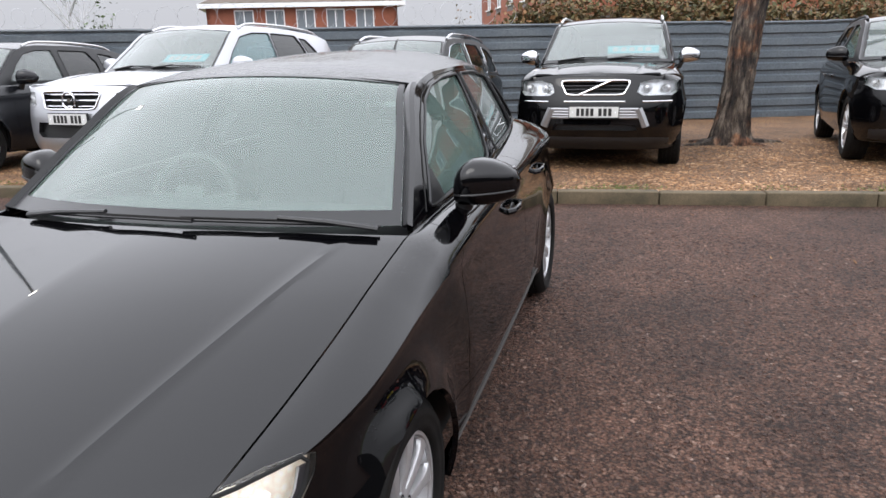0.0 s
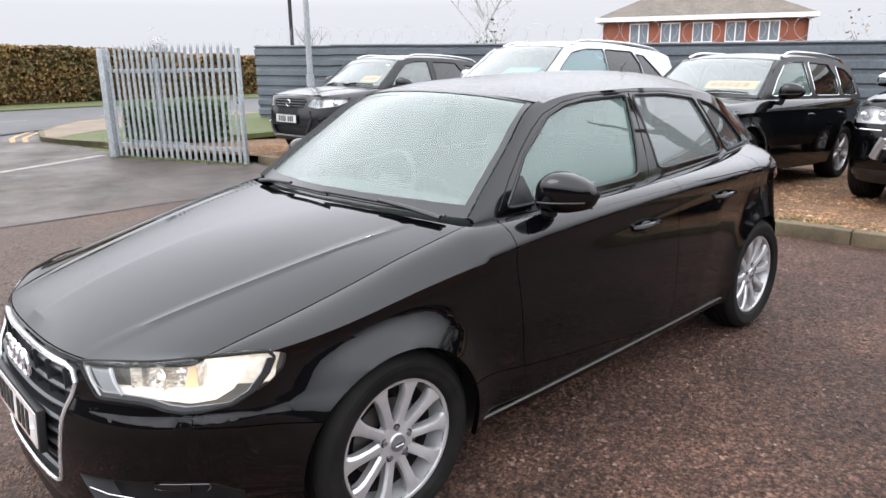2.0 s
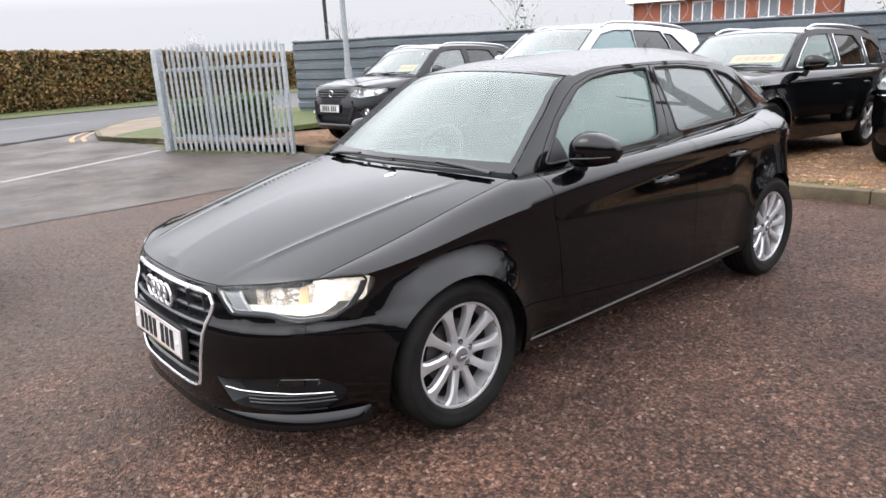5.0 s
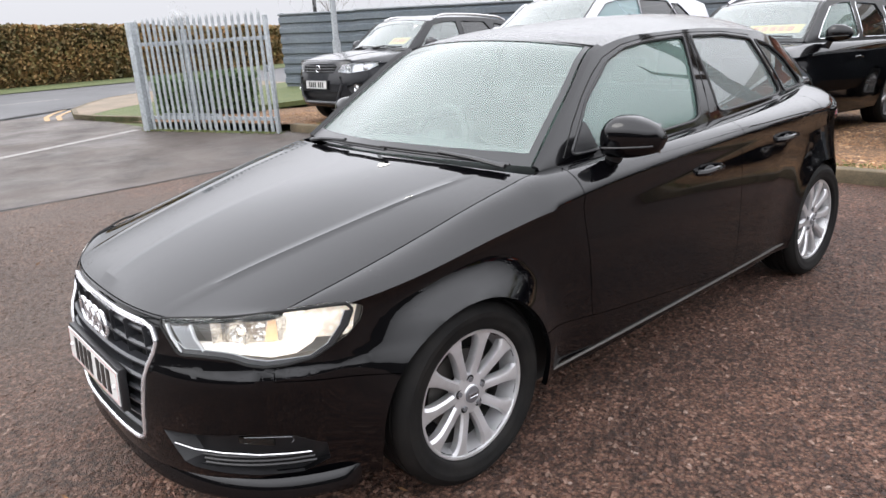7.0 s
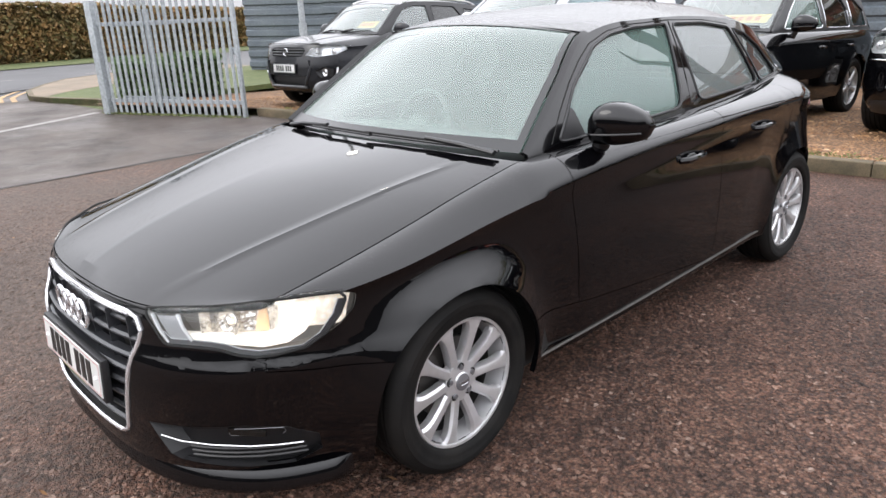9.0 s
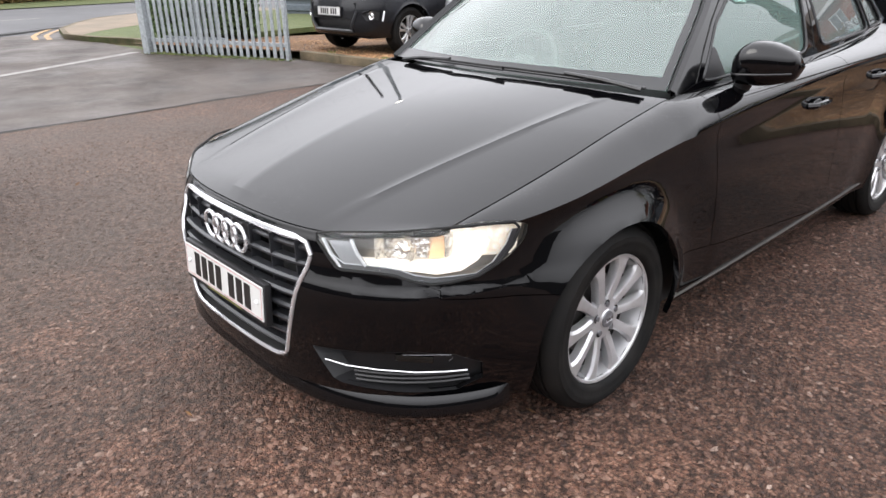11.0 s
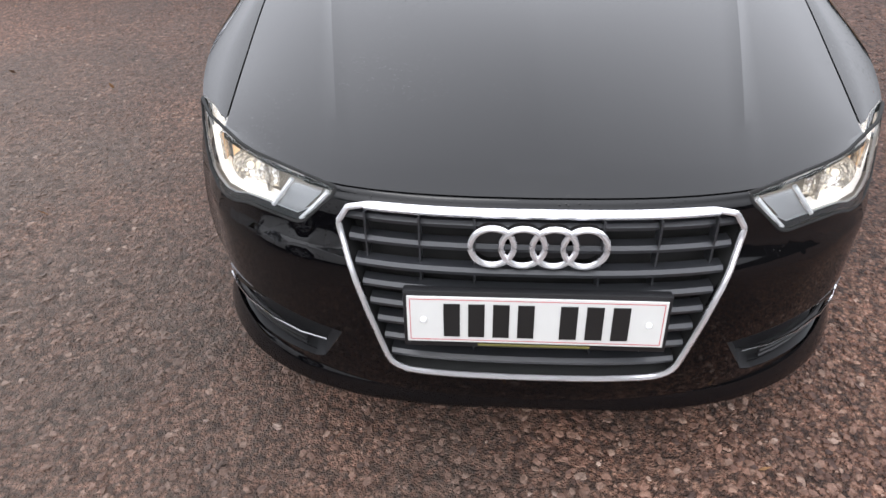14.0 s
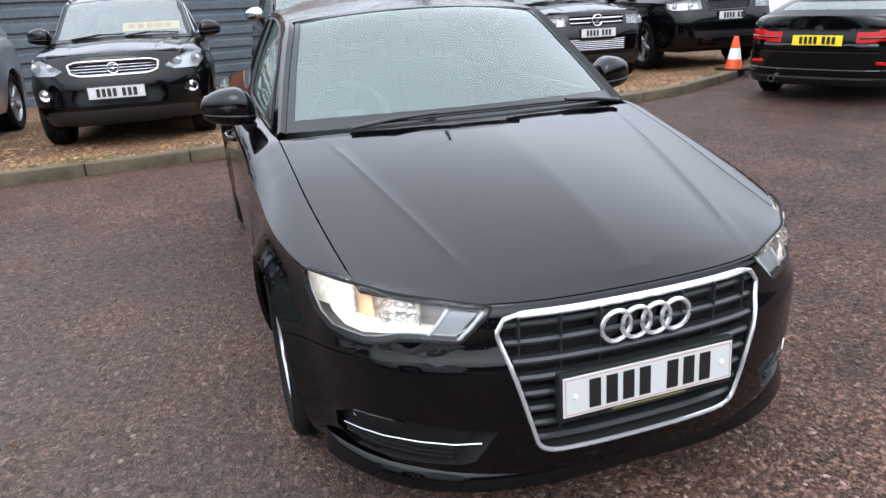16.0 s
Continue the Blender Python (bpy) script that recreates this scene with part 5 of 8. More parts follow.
for z in (0.22, 1.42):
    b = bmesh.new()
    box(b, (0.04, -0.055, z - 0.028), (GL - 0.06, -0.015, z + 0.028), 0.004)
    part("rail", b, GALV, gate, sharp=1.0)
b = bmesh.new()
prof = [(-0.033, 0.0), (-0.018, -0.014), (0.0, -0.006), (0.018, -0.014), (0.033, 0.0)]
rows = np.array([[(px, py, z) for px, py in prof] for z in (0.03, 1.74)])
v = add_grid(b, rows)
for k, tx in ((0, -0.040), (2, 0.0), (4, 0.040)):
    tip = b.verts.new((tx, -0.004 if k == 2 else -0.02, 1.84 if k == 2 else 1.81))
    lo = v[1]
    b.faces.new((lo[max(0, k - 1)], lo[min(4, k + 1)], tip))
rim_b = part("pale", b, GALV, gate, smooth=False)
pale = rim_b.data
npale = 21
for i in range(npale):
    ob = rim_b if i == 0 else new("pale", pale)
    ob.parent = gate
    ob.matrix_basis = Matrix.Translation((0.12 + (GL - 0.26) * i / (npale - 1), -0.002, random.uniform(-0.006, 0.006))) @ Matrix.Rotation(random.uniform(-0.008, 0.008), 4, "Y") @ Matrix.Rotation(math.pi, 4, "Z")
# the other leaf stands folded behind the first
leaf = root("folded_gate_leaf", gm @ Matrix.Translation((0.10, -0.16, 0)) @ Matrix.Rotation(radians(-1.5), 4, "Z"), "second galvanised palisade gate leaf folded behind the first", "gate")
for z in (0.24, 1.40):
    b = bmesh.new()
    box(b, (GL * 0.46, -0.055, z - 0.025), (GL - 0.20, -0.015, z + 0.025), 0.004)
    part("rail", b, GALV, leaf, sharp=1.0)
for i in range(10, 20):
    ob = new("pale", pale)
    ob.parent = leaf
    ob.matrix_basis = Matrix.Translation((0.06 + (GL - 0.30) * i / 19, -0.002, random.uniform(-0.006, 0.006))) @ Matrix.Rotation(random.uniform(-0.008, 0.008), 4, "Y") @ Matrix.Rotation(math.pi, 4, "Z")
b = bmesh.new()
box(b, (0.02, -0.10, 0.92), (0.16, -0.02, 1.02), 0.01)
part("lock_box", b, GALV, gate)

# ---- poles ----
def lamp_post(m, h, arm, label):
    P = root("street_lamp", m, label, "street lamp")
    b = bmesh.new()
    tube(b, [(0, 0, -0.3), (0, 0, 1.3)], 0.085, 14)
    tube(b, [(0, 0, 1.3), (0, 0, h)], 0.065, 14, r2=0.045)
    part("pole", b, GALV, P)
    b = bmesh.new()
    tube(b, [(0, 0, h - 0.02), (arm * 0.3, 0, h + 0.22), (arm * 0.8, 0, h + 0.30), (arm, 0, h + 0.28)], 0.035, 10)
    part("bracket", b, GALV, P)
    b = bmesh.new()
    box(b, (arm - 0.08, -0.13, h + 0.20), (arm + 0.50, 0.13, h + 0.34), 0.04)
    H = part("lantern", b, GREY_PLASTIC, P)
    b = bmesh.new()
    box(b, (arm + 0.02, -0.11, h + 0.175), (arm + 0.44, 0.11, h + 0.205), 0.01)
    part("lamp_glass", b, LAMPHEAD, H, "lit lamp glass")
    return P


lamp_post(Matrix.Translation((-10.9, 7.3, bank_z(-10.9, 7.3))) @ Matrix.Rotation(radians(-35), 4, "Z"), 6.6, 1.1, "tall galvanised street lamp, lit, beside the fence")
b = bmesh.new()
tube(b, [(0, 0, -1), (0, 0, 7.5)], 0.06, 8)
P = root("telegraph_pole", Matrix.Translation((-17.75, 11.1, 0)), "thin black lighting column beyond the fence", "pole")
part("pole", b, PLASTIC, P)


# ---- trees and shrubs ----
def bare_tree(m, height, mat, label, seed, spread=1.0, levels=5, r0=0.12, start=0.25):
    T = root("bare_tree", m, label, "tree")
    rg = random.Random(seed)
    b, t = bmesh.new(), bmesh.new()

    def grow(p, d, length, r, lev):
        n = 3
        pts = [p]
        for i in range(n):
            d = (d + Vector((rg.uniform(-1, 1), rg.uniform(-1, 1), rg.uniform(-0.3, 0.7))) * 0.13).normalized()
            pts.append(pts[-1] + d * length / n)
        tube(b if lev < 2 else t, pts, r, 5 if lev < 2 else 3, r2=r * 0.55)
        if lev >= levels:
            return
        for k in range(rg.choice((3, 4)) if lev else 7):
            f = rg.uniform(0.35, 1.0) if lev else start + (1 - start) * k / 6
            q = pts[min(n, int(f * n))].lerp(pts[min(n, int(f * n) + 1)], (f * n) % 1)
            side = Vector((rg.uniform(-1, 1), rg.uniform(-1, 1), rg.uniform(0.1, 0.9) / spread)).normalized()
            grow(q, (d * 0.55 + side * 0.75).normalized(), length * rg.uniform(0.45, 0.68), r * 0.5, lev + 1)

    grow(Vector((0, 0, 0)), Vector((0, 0, 1)), height * 0.55, r0, 0)
    part("trunk", b, mat, T)
    part("crown", t, mat, T, "bare winter twigs", smooth=False)
    return T


bare_tree(Matrix.Translation((-28.6, 31.5, -1.5)), 11.5, PALE_TWIG, "leafless winter tree pale in the mist", 3, 1.2, 4, 0.13)
bare_tree(Matrix.Translation((-18.5, 12.5, -0.8)), 3.6, TWIG, "twiggy shrub behind the fence", 11, 0.8, 3, 0.04)

# the old flaking trunk on the bank
T = root("tree", Matrix.Translation((2.60, 9.6, bank_z(2.60, 9.6) - 0.06)), "old leaning tree trunk with flaking bark on the bank", "tree")
b = bmesh.new()
path = [Vector((0, 0, 0)), Vector((0.03, 0, 0.5)), Vector((0.06, 0.02, 1.1)), Vector((0.12, 0.05, 1.9)), Vector((0.27, 0.05, 2.9)), Vector((0.42, 0.1, 4.2)), Vector((0.5, 0.1, 5.4))]
rad = [0.26, 0.215, 0.195, 0.19, 0.20, 0.17, 0.13]
rings = []
for i in range(141):
    s = i / 140 * (len(path) - 1)
    k = min(int(s), len(path) - 2)
    c = path[k].lerp(path[k + 1], s - k)
    r = rad[k] + (rad[k + 1] - rad[k]) * (s - k)
    ring = []
    for j in range(72):
        a = j * math.tau / 72
        ca, sa = math.cos(a), math.sin(a)
        rr = r * (1 + 0.20 * noise.noise(Vector((ca * 1.6, sa * 1.6, c.z * 1.5))) + 0.13 * noise.noise(Vector((ca * 5, sa * 5, c.z * 2.2))))
        plate = noise.noise(Vector((ca * 9, sa * 9, c.z * 3.0 + 4)))
        rr += 0.030 * max(-0.25, min(0.45, plate * 2.2)) + 0.012 * noise.noise(Vector((ca * 22, sa * 22, c.z * 9)))
        rr += 0.10 * math.exp(-c.z * 7) * (1 + math.sin(a * 5 + 1))
        ring.append(b.verts.new((c.x + rr * math.cos(a), c.y + rr * math.sin(a), c.z)))
    rings.append(ring)
for s, t in zip(rings, rings[1:]):
    for j in range(72):
        b.faces.new((s[j], s[(j + 1) % 72], t[(j + 1) % 72], t[j]))
part("trunk", b, BARK, T)
for i, (a, L) in enumerate(((3.6, 0.9), (2.7, 0.6), (5.6, 0.7), (0.4, 0.8), (4.6, 0.5))):
    b = bmesh.new()
    tube(b, [(0.2 * math.cos(a), 0.2 * math.sin(a), 0.12), (0.5 * L * math.cos(a + 0.1), 0.5 * L * math.sin(a + 0.1), 0.07), (L * math.cos(a), L * math.sin(a), 0.05)], 0.10, 8, r2=0.03)
    part("root", b, BARK, T)
for i, (z0, a, L) in enumerate(((3.6, 0.4, 1.6), (4.2, 2.6, 1.5), (4.6, 4.4, 1.3))):
    b = bmesh.new()
    tube(b, [(0.5, 0.08, z0), (0.5 + L * 0.5 * math.cos(a), L * 0.5 * math.sin(a), z0 + 0.8), (0.5 + L * math.cos(a), L * math.sin(a), z0 + 1.9)], 0.10, 8, r2=0.03)
    part("limb", b, BARK, T)


def bush(name, m, size, n, leaf, mat, label, seed, twigs=TWIG):
    """A loose shrub: lumps of leaves round bent stems."""
    B = root(name, m, label, "shrub")
    rg = np.random.default_rng(seed)
    k = 26
    cen = rg.uniform(-1, 1, (k, 3)) * np.array(size) * 0.75
    cen[:, 2] = np.abs(cen[:, 2])
    pick = rg.integers(0, k, n)
    p = cen[pick] + rg.normal(size=(n, 3)) * np.array(size) * 0.17
    p[:, 2] = np.clip(p[:, 2], 0.02, None)
    ob = leaves("leaves", p, leaf, mat, "", "")
    ob.parent = B
    b = bmesh.new()
    for c in cen:
        tube(b, [(c[0] * 0.3, c[1] * 0.3, 0), (c[0] * 0.7, c[1] * 0.7, c[2] * 0.6), tuple(c * 1.15)], 0.012, 4, r2=0.004)
    part("stems", b, twigs, B)
    return B


bush("distant_tree", Matrix.Translation((-52.9, 20.9, 0.0)), (1.7, 1.4, 3.4), 16000, 0.06, PALE_TWIG, "round leafless tree far off in the mist", 8, PALE_TWIG)
# clipped laurel hedge behind the gate, leaves on its top and faces round a solid core
LH = root("laurel_hedge", Matrix.Translation((-11.33, 4.50, 0.02)) @ Matrix.Rotation(radians(58), 4, "Z"), "clipped dark green laurel hedge behind the gate", "hedge")
lg = np.random.default_rng(2)
n = 9000
lp = np.stack([lg.uniform(-0.95, 0.95, n), lg.uniform(-0.38, 0.38, n), 0.06 + 0.66 * lg.random(n) ** 0.8], 1)
skin = lg.integers(0, 3, n)
lp[skin == 0, 1] = -0.38 + lg.normal(0, 0.03, (skin == 0).sum())
lp[skin == 1, 2] = 0.72 + lg.normal(0, 0.025, (skin == 1).sum())
lp[:, 2] += 0.035 * np.sin(lp[:, 0] * 4.1)
ob = leaves("leaves", lp, 0.045, LAUREL, "", "")
ob.parent = LH
# the core's near-black green is the shade inside the hedge
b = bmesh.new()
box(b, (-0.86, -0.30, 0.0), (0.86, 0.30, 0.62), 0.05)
part("hedge_core", b, worn("laurel_shade", (0.010, 0.014, 0.006), (0.022, 0.026, 0.012), 5, 0.95, 1.0, 0.05, 30), LH, "solid laurel core with inner shade put into its dark green")
for i, (x, y, sx, n) in enumerate(((-0.9, 15.4, 1.3, 5200), (0.9, 15.9, 1.7, 7600), (2.8, 16.6, 1.9, 7600), (5.0, 17.6, 2.2, 6800), (8.2, 19.4, 2.4, 5200))):
    bush("bramble", Matrix.Translation((x, y, 1.0)), (sx, 0.8, 1.25 + 0.25 * (i % 2)), n, 0.06, BRAMBLE, "tangled brown and green bramble over the fence", 20 + i)
bush("conifer_shrub", Matrix.Translation((11.5, 22.0, 0.0)), (3.0, 1.2, 4.2), 7000, 0.09, YELLOWLEAF, "tall yellow-green shrub behind the fence", 41)
bush("sapling", Matrix.Translation((-12.2, 14.2, 0.6)), (0.55, 0.4, 2.1), 420, 0.05, LAUREL, "thin green sapling above the fence", 50)
bush("thorn_shrub", Matrix.Translation((-2.4, 16.2, 0.8)), (1.0, 0.5, 1.5), 320, 0.04, BRAMBLE, "sparse thorn shrub above the fence", 51)


# ---- brick offices ----
def wall_with_windows(B, p, q, z0, z1, wins, band=None, name="wall"):
    """A brick wall from p to q with real window openings: (along, sill, width, height)."""
    p, q = Vector((*p, 0)), Vector((*q, 0))
    L = (q - p).length
    m = Matrix.Translation(p) @ Matrix.Rotation(math.atan2(q.y - p.y, q.x - p.x), 4, "Z")
    b = bmesh.new()
    xs = sorted({0.0, L} | {w[0] for w in wins} | {w[0] + w[2] for w in wins})
    zs = sorted({z0, z1} | {w[1] for w in wins} | {w[1] + w[3] for w in wins})
    for i in range(len(xs) - 1):
        for j in range(len(zs) - 1):
            cx, cz = (xs[i] + xs[i + 1]) / 2, (zs[j] + zs[j + 1]) / 2
            if any(w[0] < cx < w[0] + w[2] and w[1] < cz < w[1] + w[3] for w in wins):
                continue
            box(b, (xs[i], 0, zs[j]), (xs[i + 1], 0.25, zs[j + 1]))
    bmesh.ops.remove_doubles(b, verts=b.verts, dist=1e-4)
    W = part(name, b, BRICK, B, smooth=False)
    W.matrix_basis = m
    if band:
        b = bmesh.new()
        box(b, (0, -0.012, band[0]), (L, 0.0, band[1]))
        o = part("brick_band", b, BRICK_G, W, "grey brick band", smooth=False)
    for w in wins:
        F = new("window")
        F.parent = B
        F.matrix_basis = m @ Matrix.Translation((w[0], 0, w[1]))
        b = bmesh.new()
        t = 0.07
        box(b, (0, 0.05, 0), (t, 0.14, w[3]))
        box(b, (w[2] - t, 0.05, 0), (w[2], 0.14, w[3]))
        box(b, (t, 0.05, 0), (w[2] - t, 0.14, t))
        box(b, (t, 0.05, w[3] - t), (w[2] - t, 0.14, w[3]))
        box(b, (w[2] / 2 - t / 2, 0.05, t), (w[2] / 2 + t / 2, 0.14, w[3] - t))
        part("window_frame", b, UPVC, F, smooth=False)
        b = bmesh.new()
        box(b, (t, 0.10, t), (w[2] - t, 0.11, w[3] - t))
        part("pane", b, PANE, F, smooth=False)
        b = bmesh.new()
        box(b, (-0.06, -0.08, -0.06), (w[2] + 0.06, 0.10, 0.0))
        part("sill", b, UPVC, F, smooth=False)
        b = bmesh.new()
        box(b, (-0.02, -0.012, -0.30), (w[2] + 0.02, 0.0, -0.062))
        part("apron", b, BRICK_G, F, smooth=False)


def hip_roof(B, corners, z, rise, over=0.45):
    """A tiled hip roof on four corners, with fascia boards."""
    c = sum((Vector((*k, 0)) for k in corners), Vector()) / 4
    v = [Vector((*k, 0)) for k in corners]
    out = [p + (p - c).normalized() * over * 1.3 for p in v]
    L1, L2 = (v[1] - v[0]).length, (v[2] - v[1]).length
    d = (v[1] - v[0]).normalized() if L1 > L2 else (v[2] - v[1]).normalized()
    half = abs(L1 - L2) / 2
    r1, r2 = c - d * half, c + d * half
    b = bmesh.new()
    ov = [b.verts.new((p.x, p.y, z)) for p in out]
    a1, a2 = b.verts.new((r1.x, r1.y, z + rise)), b.verts.new((r2.x, r2.y, z + rise))
    for i in range(4):
        p, q = ov[i], ov[(i + 1) % 4]
        near_p = a1 if (p.co - a1.co).length < (p.co - a2.co).length else a2
        near_q = a1 if (q.co - a1.co).length < (q.co - a2.co).length else a2
        b.faces.new((p, q, near_q, near_p) if near_p != near_q else (p, q, near_q))
    bmesh.ops.recalc_face_normals(b, faces=b.faces)
    part("roof", b, TILES, B, "brown tiled hip roof", smooth=False)
    for i in range(4):
        p, q = out[i], out[(i + 1) % 4]
        b = bmesh.new()
        m = Matrix.Translation(p) @ Matrix.Rotation(math.atan2(q.y - p.y, q.x - p.x), 4, "Z")
        box(b, (0, -0.03, z - 0.24), ((q - p).length, 0.03, z + 0.02), 0, m)
        part("fascia", b, UPVC, B, "white fascia board", smooth=False)
    b = bmesh.new()
    b.faces.new([b.verts.new((p.x, p.y, z - 0.2)) for p in out])
    part("soffit", b, UPVC, B, smooth=False)


def office(name, origin, ang, w, d, z0, eave, rise, front, sidewins, label, band=None):
    B = root(name, Matrix.Identity(4), label, "building")
    o = Vector((*origin, 0))
    ex, ey = Vector((math.cos(ang), math.sin(ang), 0)), Vector((-math.sin(ang), math.cos(ang), 0))
    c = [o, o + ex * w, o + ex * w + ey * d, o + ey * d]
    cs = [(k.x, k.y) for k in c]
    wall_with_windows(B, cs[0], cs[1], z0, eave, front, band)
    wall_with_windows(B, cs[1], cs[2], z0, eave, [])
    wall_with_windows(B, cs[2], cs[3], z0, eave, [])
    wall_with_windows(B, cs[3], cs[0], z0, eave, sidewins, band)
    hip_roof(B, cs, eave, rise)
    return B


office("office_building", (-24.2, 37.4), radians(29), 11.6, 11.0, -2.5, 3.85, 2.8,
       [(1.6 + i * 1.84, 2.30, 1.15, 1.2) for i in range(5)], [(1.5 + i * 2.0, 2.25, 1.15, 1.2) for i in range(4)],
       "red brick office block with a brown hip roof beyond the fence")
office("brick_building", (-1.5, 24.6), radians(20.5), 16.0, 21.0, -3.0, 5.4, 3.2,
       [(1.9 + i * 3.6, 3.05, 1.6, 1.55) for i in range(4)], [(2.2 + i * 3.6, 3.05, 1.6, 1.55) for i in range(5)],
       "large red brick office building with white windows", band=(1.85, 2.15))

# ---- unseen walls behind the camera, added to darken reflections in the cars ----
WALL = worn("unseen_dark_wall", (0.028, 0.028, 0.026), (0.045, 0.042, 0.038), 0.8, 0.9, 0.3, 0.01, 14)
for nm, lo, hi in (("unseen_wall_south", (-13.0, -17.3, 0), (19.0, -17.0, 3.0)), ("unseen_wall_east", (19.0, -17.0, 0), (19.3, 4.0, 3.0))):
    b = bmesh.new()
    box(b, lo, hi)
    tagged(part(nm, b, WALL, smooth=False), "plain dark unseen wall added to darken reflections", "wall", kind="structure")


# ---- loose stones and chips ----
def stones(name, centres, size, mat, label, squash=0.6, long=1.0, wide=2.5):
    """Small worn stones as one mesh: a six-sided foot and a smaller, uneven top."""
    n = len(centres)
    rg = np.random.default_rng(n)
    a = np.arange(6) * math.tau / 6
    ring = np.stack([np.cos(a), np.sin(a)], 1)
    foot = np.concatenate([ring, np.full((6, 1), -0.35)], 1)
    crown = np.concatenate([ring * 0.62, np.full((6, 1), 0.55)], 1)
    base = np.concatenate([foot, crown])
    tri = [(i, (i + 1) % 6, 6 + i) for i in range(6)] + [((i + 1) % 6, 6 + (i + 1) % 6, 6 + i) for i in range(6)] + [(6, 7, 8), (6, 8, 9), (6, 9, 10), (6, 10, 11)]
    tri = np.array(tri)
    v = base[None] * rg.uniform(0.62, 1.26, (n, 12, 1)) + rg.normal(0, 0.13, (n, 12, 3))
    v[:, 6:, 2] += v[:, 6:, 0] * rg.normal(0, 0.22, (n, 1)) + v[:, 6:, 1] * rg.normal(0, 0.22, (n, 1))
    v[:, :, 2] *= squash
    v[:, :, 0] *= long
    a = rg.uniform(0, math.tau, n)
    c, s_ = np.cos(a)[:, None], np.sin(a)[:, None]
    x, y = v[:, :, 0] * c - v[:, :, 1] * s_, v[:, :, 0] * s_ + v[:, :, 1] * c
    v = np.stack([x, y, v[:, :, 2]], 2) * (size[0] + (size[1] - size[0]) * rg.random(n) ** wide)[:, None, None] + np.asarray(centres)[:, None]
    f = (tri[None] + np.arange(n)[:, None, None] * 12).reshape(-1, 3)
    me = bpy.data.meshes.new(name)
    me.from_pydata(v.reshape(-1, 3).tolist(), [], f.tolist())
    me.materials.append(mat)
    return tagged(new(name, me), label, "gravel", kind="stuff")


n = 92000
r = 5.2 * rng.random(n) ** 0.62
a = rng.uniform(0, math.tau, n)
px, py = 0.7 + r * np.cos(a), -0.9 + r * np.sin(a)
ok = (px > -5.3) & (py < 4.93 + 0.11 * px)
stones("loose_stones", np.stack([px, py, np.full(n, 0.002)], 1)[ok], (0.0036, 0.0125), STONE_A, "loose red-brown stones on the planings", 0.46, 1.25, 2.4)
n = 36000
px = rng.uniform(-9.5, 8.5, n)
d = 0.12 + 5.0 * rng.random(n) ** 1.5
py = np.array([kerb_at(x) if x > -7.5 else 4.12 + (x + 7.55) * 0.38 for x in px]) + d
stones("bark_chips", np.stack([px, py, 0.110 - BANK_FALL * d + 0.004], 1), (0.007, 0.021), STONE_B, "golden chippings lying on the bank", 0.4, 1.5)
# grass along the kerb and the gate
n = 5200
px = rng.uniform(-7.3, 9.0, n)
clump = np.sin(px * 2.1) + np.sin(px * 5.3 + 1) + rng.normal(0, 0.7, n)
px = px[clump > 0.5]
py = np.array([kerb_at(x) for x in px]) + 0.13 + np.abs(rng.normal(0, 0.12, len(px)))
leaves("kerb_grass", np.stack([px, py, np.full(len(px), 0.115)], 1), 0.022, BLADE, "short grass tufts along the kerb", "grass", aspect=0.2, up=2.0)
k = rng.random(1500)
gp = np.stack([GA.x + (GB.x - GA.x) * k + rng.normal(0, 0.07, 1500), GA.y + (GB.y - GA.y) * k + rng.normal(0, 0.05, 1500), np.full(1500, 0.015)], 1)
leaves("gate_grass", gp, 0.025, BLADE, "grass growing under the gate", "grass", aspect=0.2, up=2.0)
n = 70
leaves("fallen_leaves", np.stack([rng.uniform(-4, 6, n), rng.uniform(-4, 4.8, n), np.full(n, 0.012)], 1), 0.022, STONE_B, "a few fallen leaves and straws on the ground", "leaves", aspect=0.3, up=0.2)


def on_nose(S, x, z):
    """How far forward the nose lies at x, z."""
    yn = float(curve_at(S.nose, z))
    w = float(S.width(yn, z))
    n = S.nose_n
    return S.y_front - (S.y_front - yn) * max(0.0, 1 - (abs(x) / w) ** n) ** (1 / n)


def on_tail(S, x, z):
    yt = float(curve_at(S.tail, z))
    w = float(S.width(yt, z))
    return S.y_rear + (yt - S.y_rear) * max(0.0, 1 - (abs(x) / w) ** S.tail_n) ** (1 / S.tail_n)


def on_house(S, y, z):
    """How far out the side of the glasshouse lies at y, z."""
    bz, bx = float(curve_at(S.top, y)), float(curve_at(S.edge_x, y))
    rz, rx = float(curve_at([(p[0], p[2]) for p in S.rail], y)), float(curve_at([(p[0], p[1]) for p in S.rail], y))
    return bx + (rx - bx) * max(0.0, min(1.0, (z - bz) / (rz - bz))) ** 1.25


def tray(piece, vec, shrink=0.94):
    """The bowl behind an opening: its floor set back along vec, with walls."""
    b = piece.copy()
    b.normal_update()
    c = sum((v.co for v in b.verts), Vector()) / len(b.verts)
    edges = [e for e in b.edges if e.is_boundary]
    rim = {v: b.verts.new(v.co) for e in edges for v in e.verts}
    for e in edges:
        p, q = e.verts
        if e.link_loops[0].vert != p:
            p, q = q, p
        b.faces.new((p, q, rim[q], rim[p])[::-1])
    keep = set(rim.values())
    for v in b.verts:
        if v not in keep:
            v.co = c + (v.co - c) * shrink + Vector(vec)
    return b


def both(bm):
    """The piece and its mirror image on the other side of the car."""
    q = bm.copy()
    for v in q.verts:
        v.co.x = -v.co.x
    bmesh.ops.reverse_faces(q, faces=q.faces)
    return ((1, bm), (-1, q))


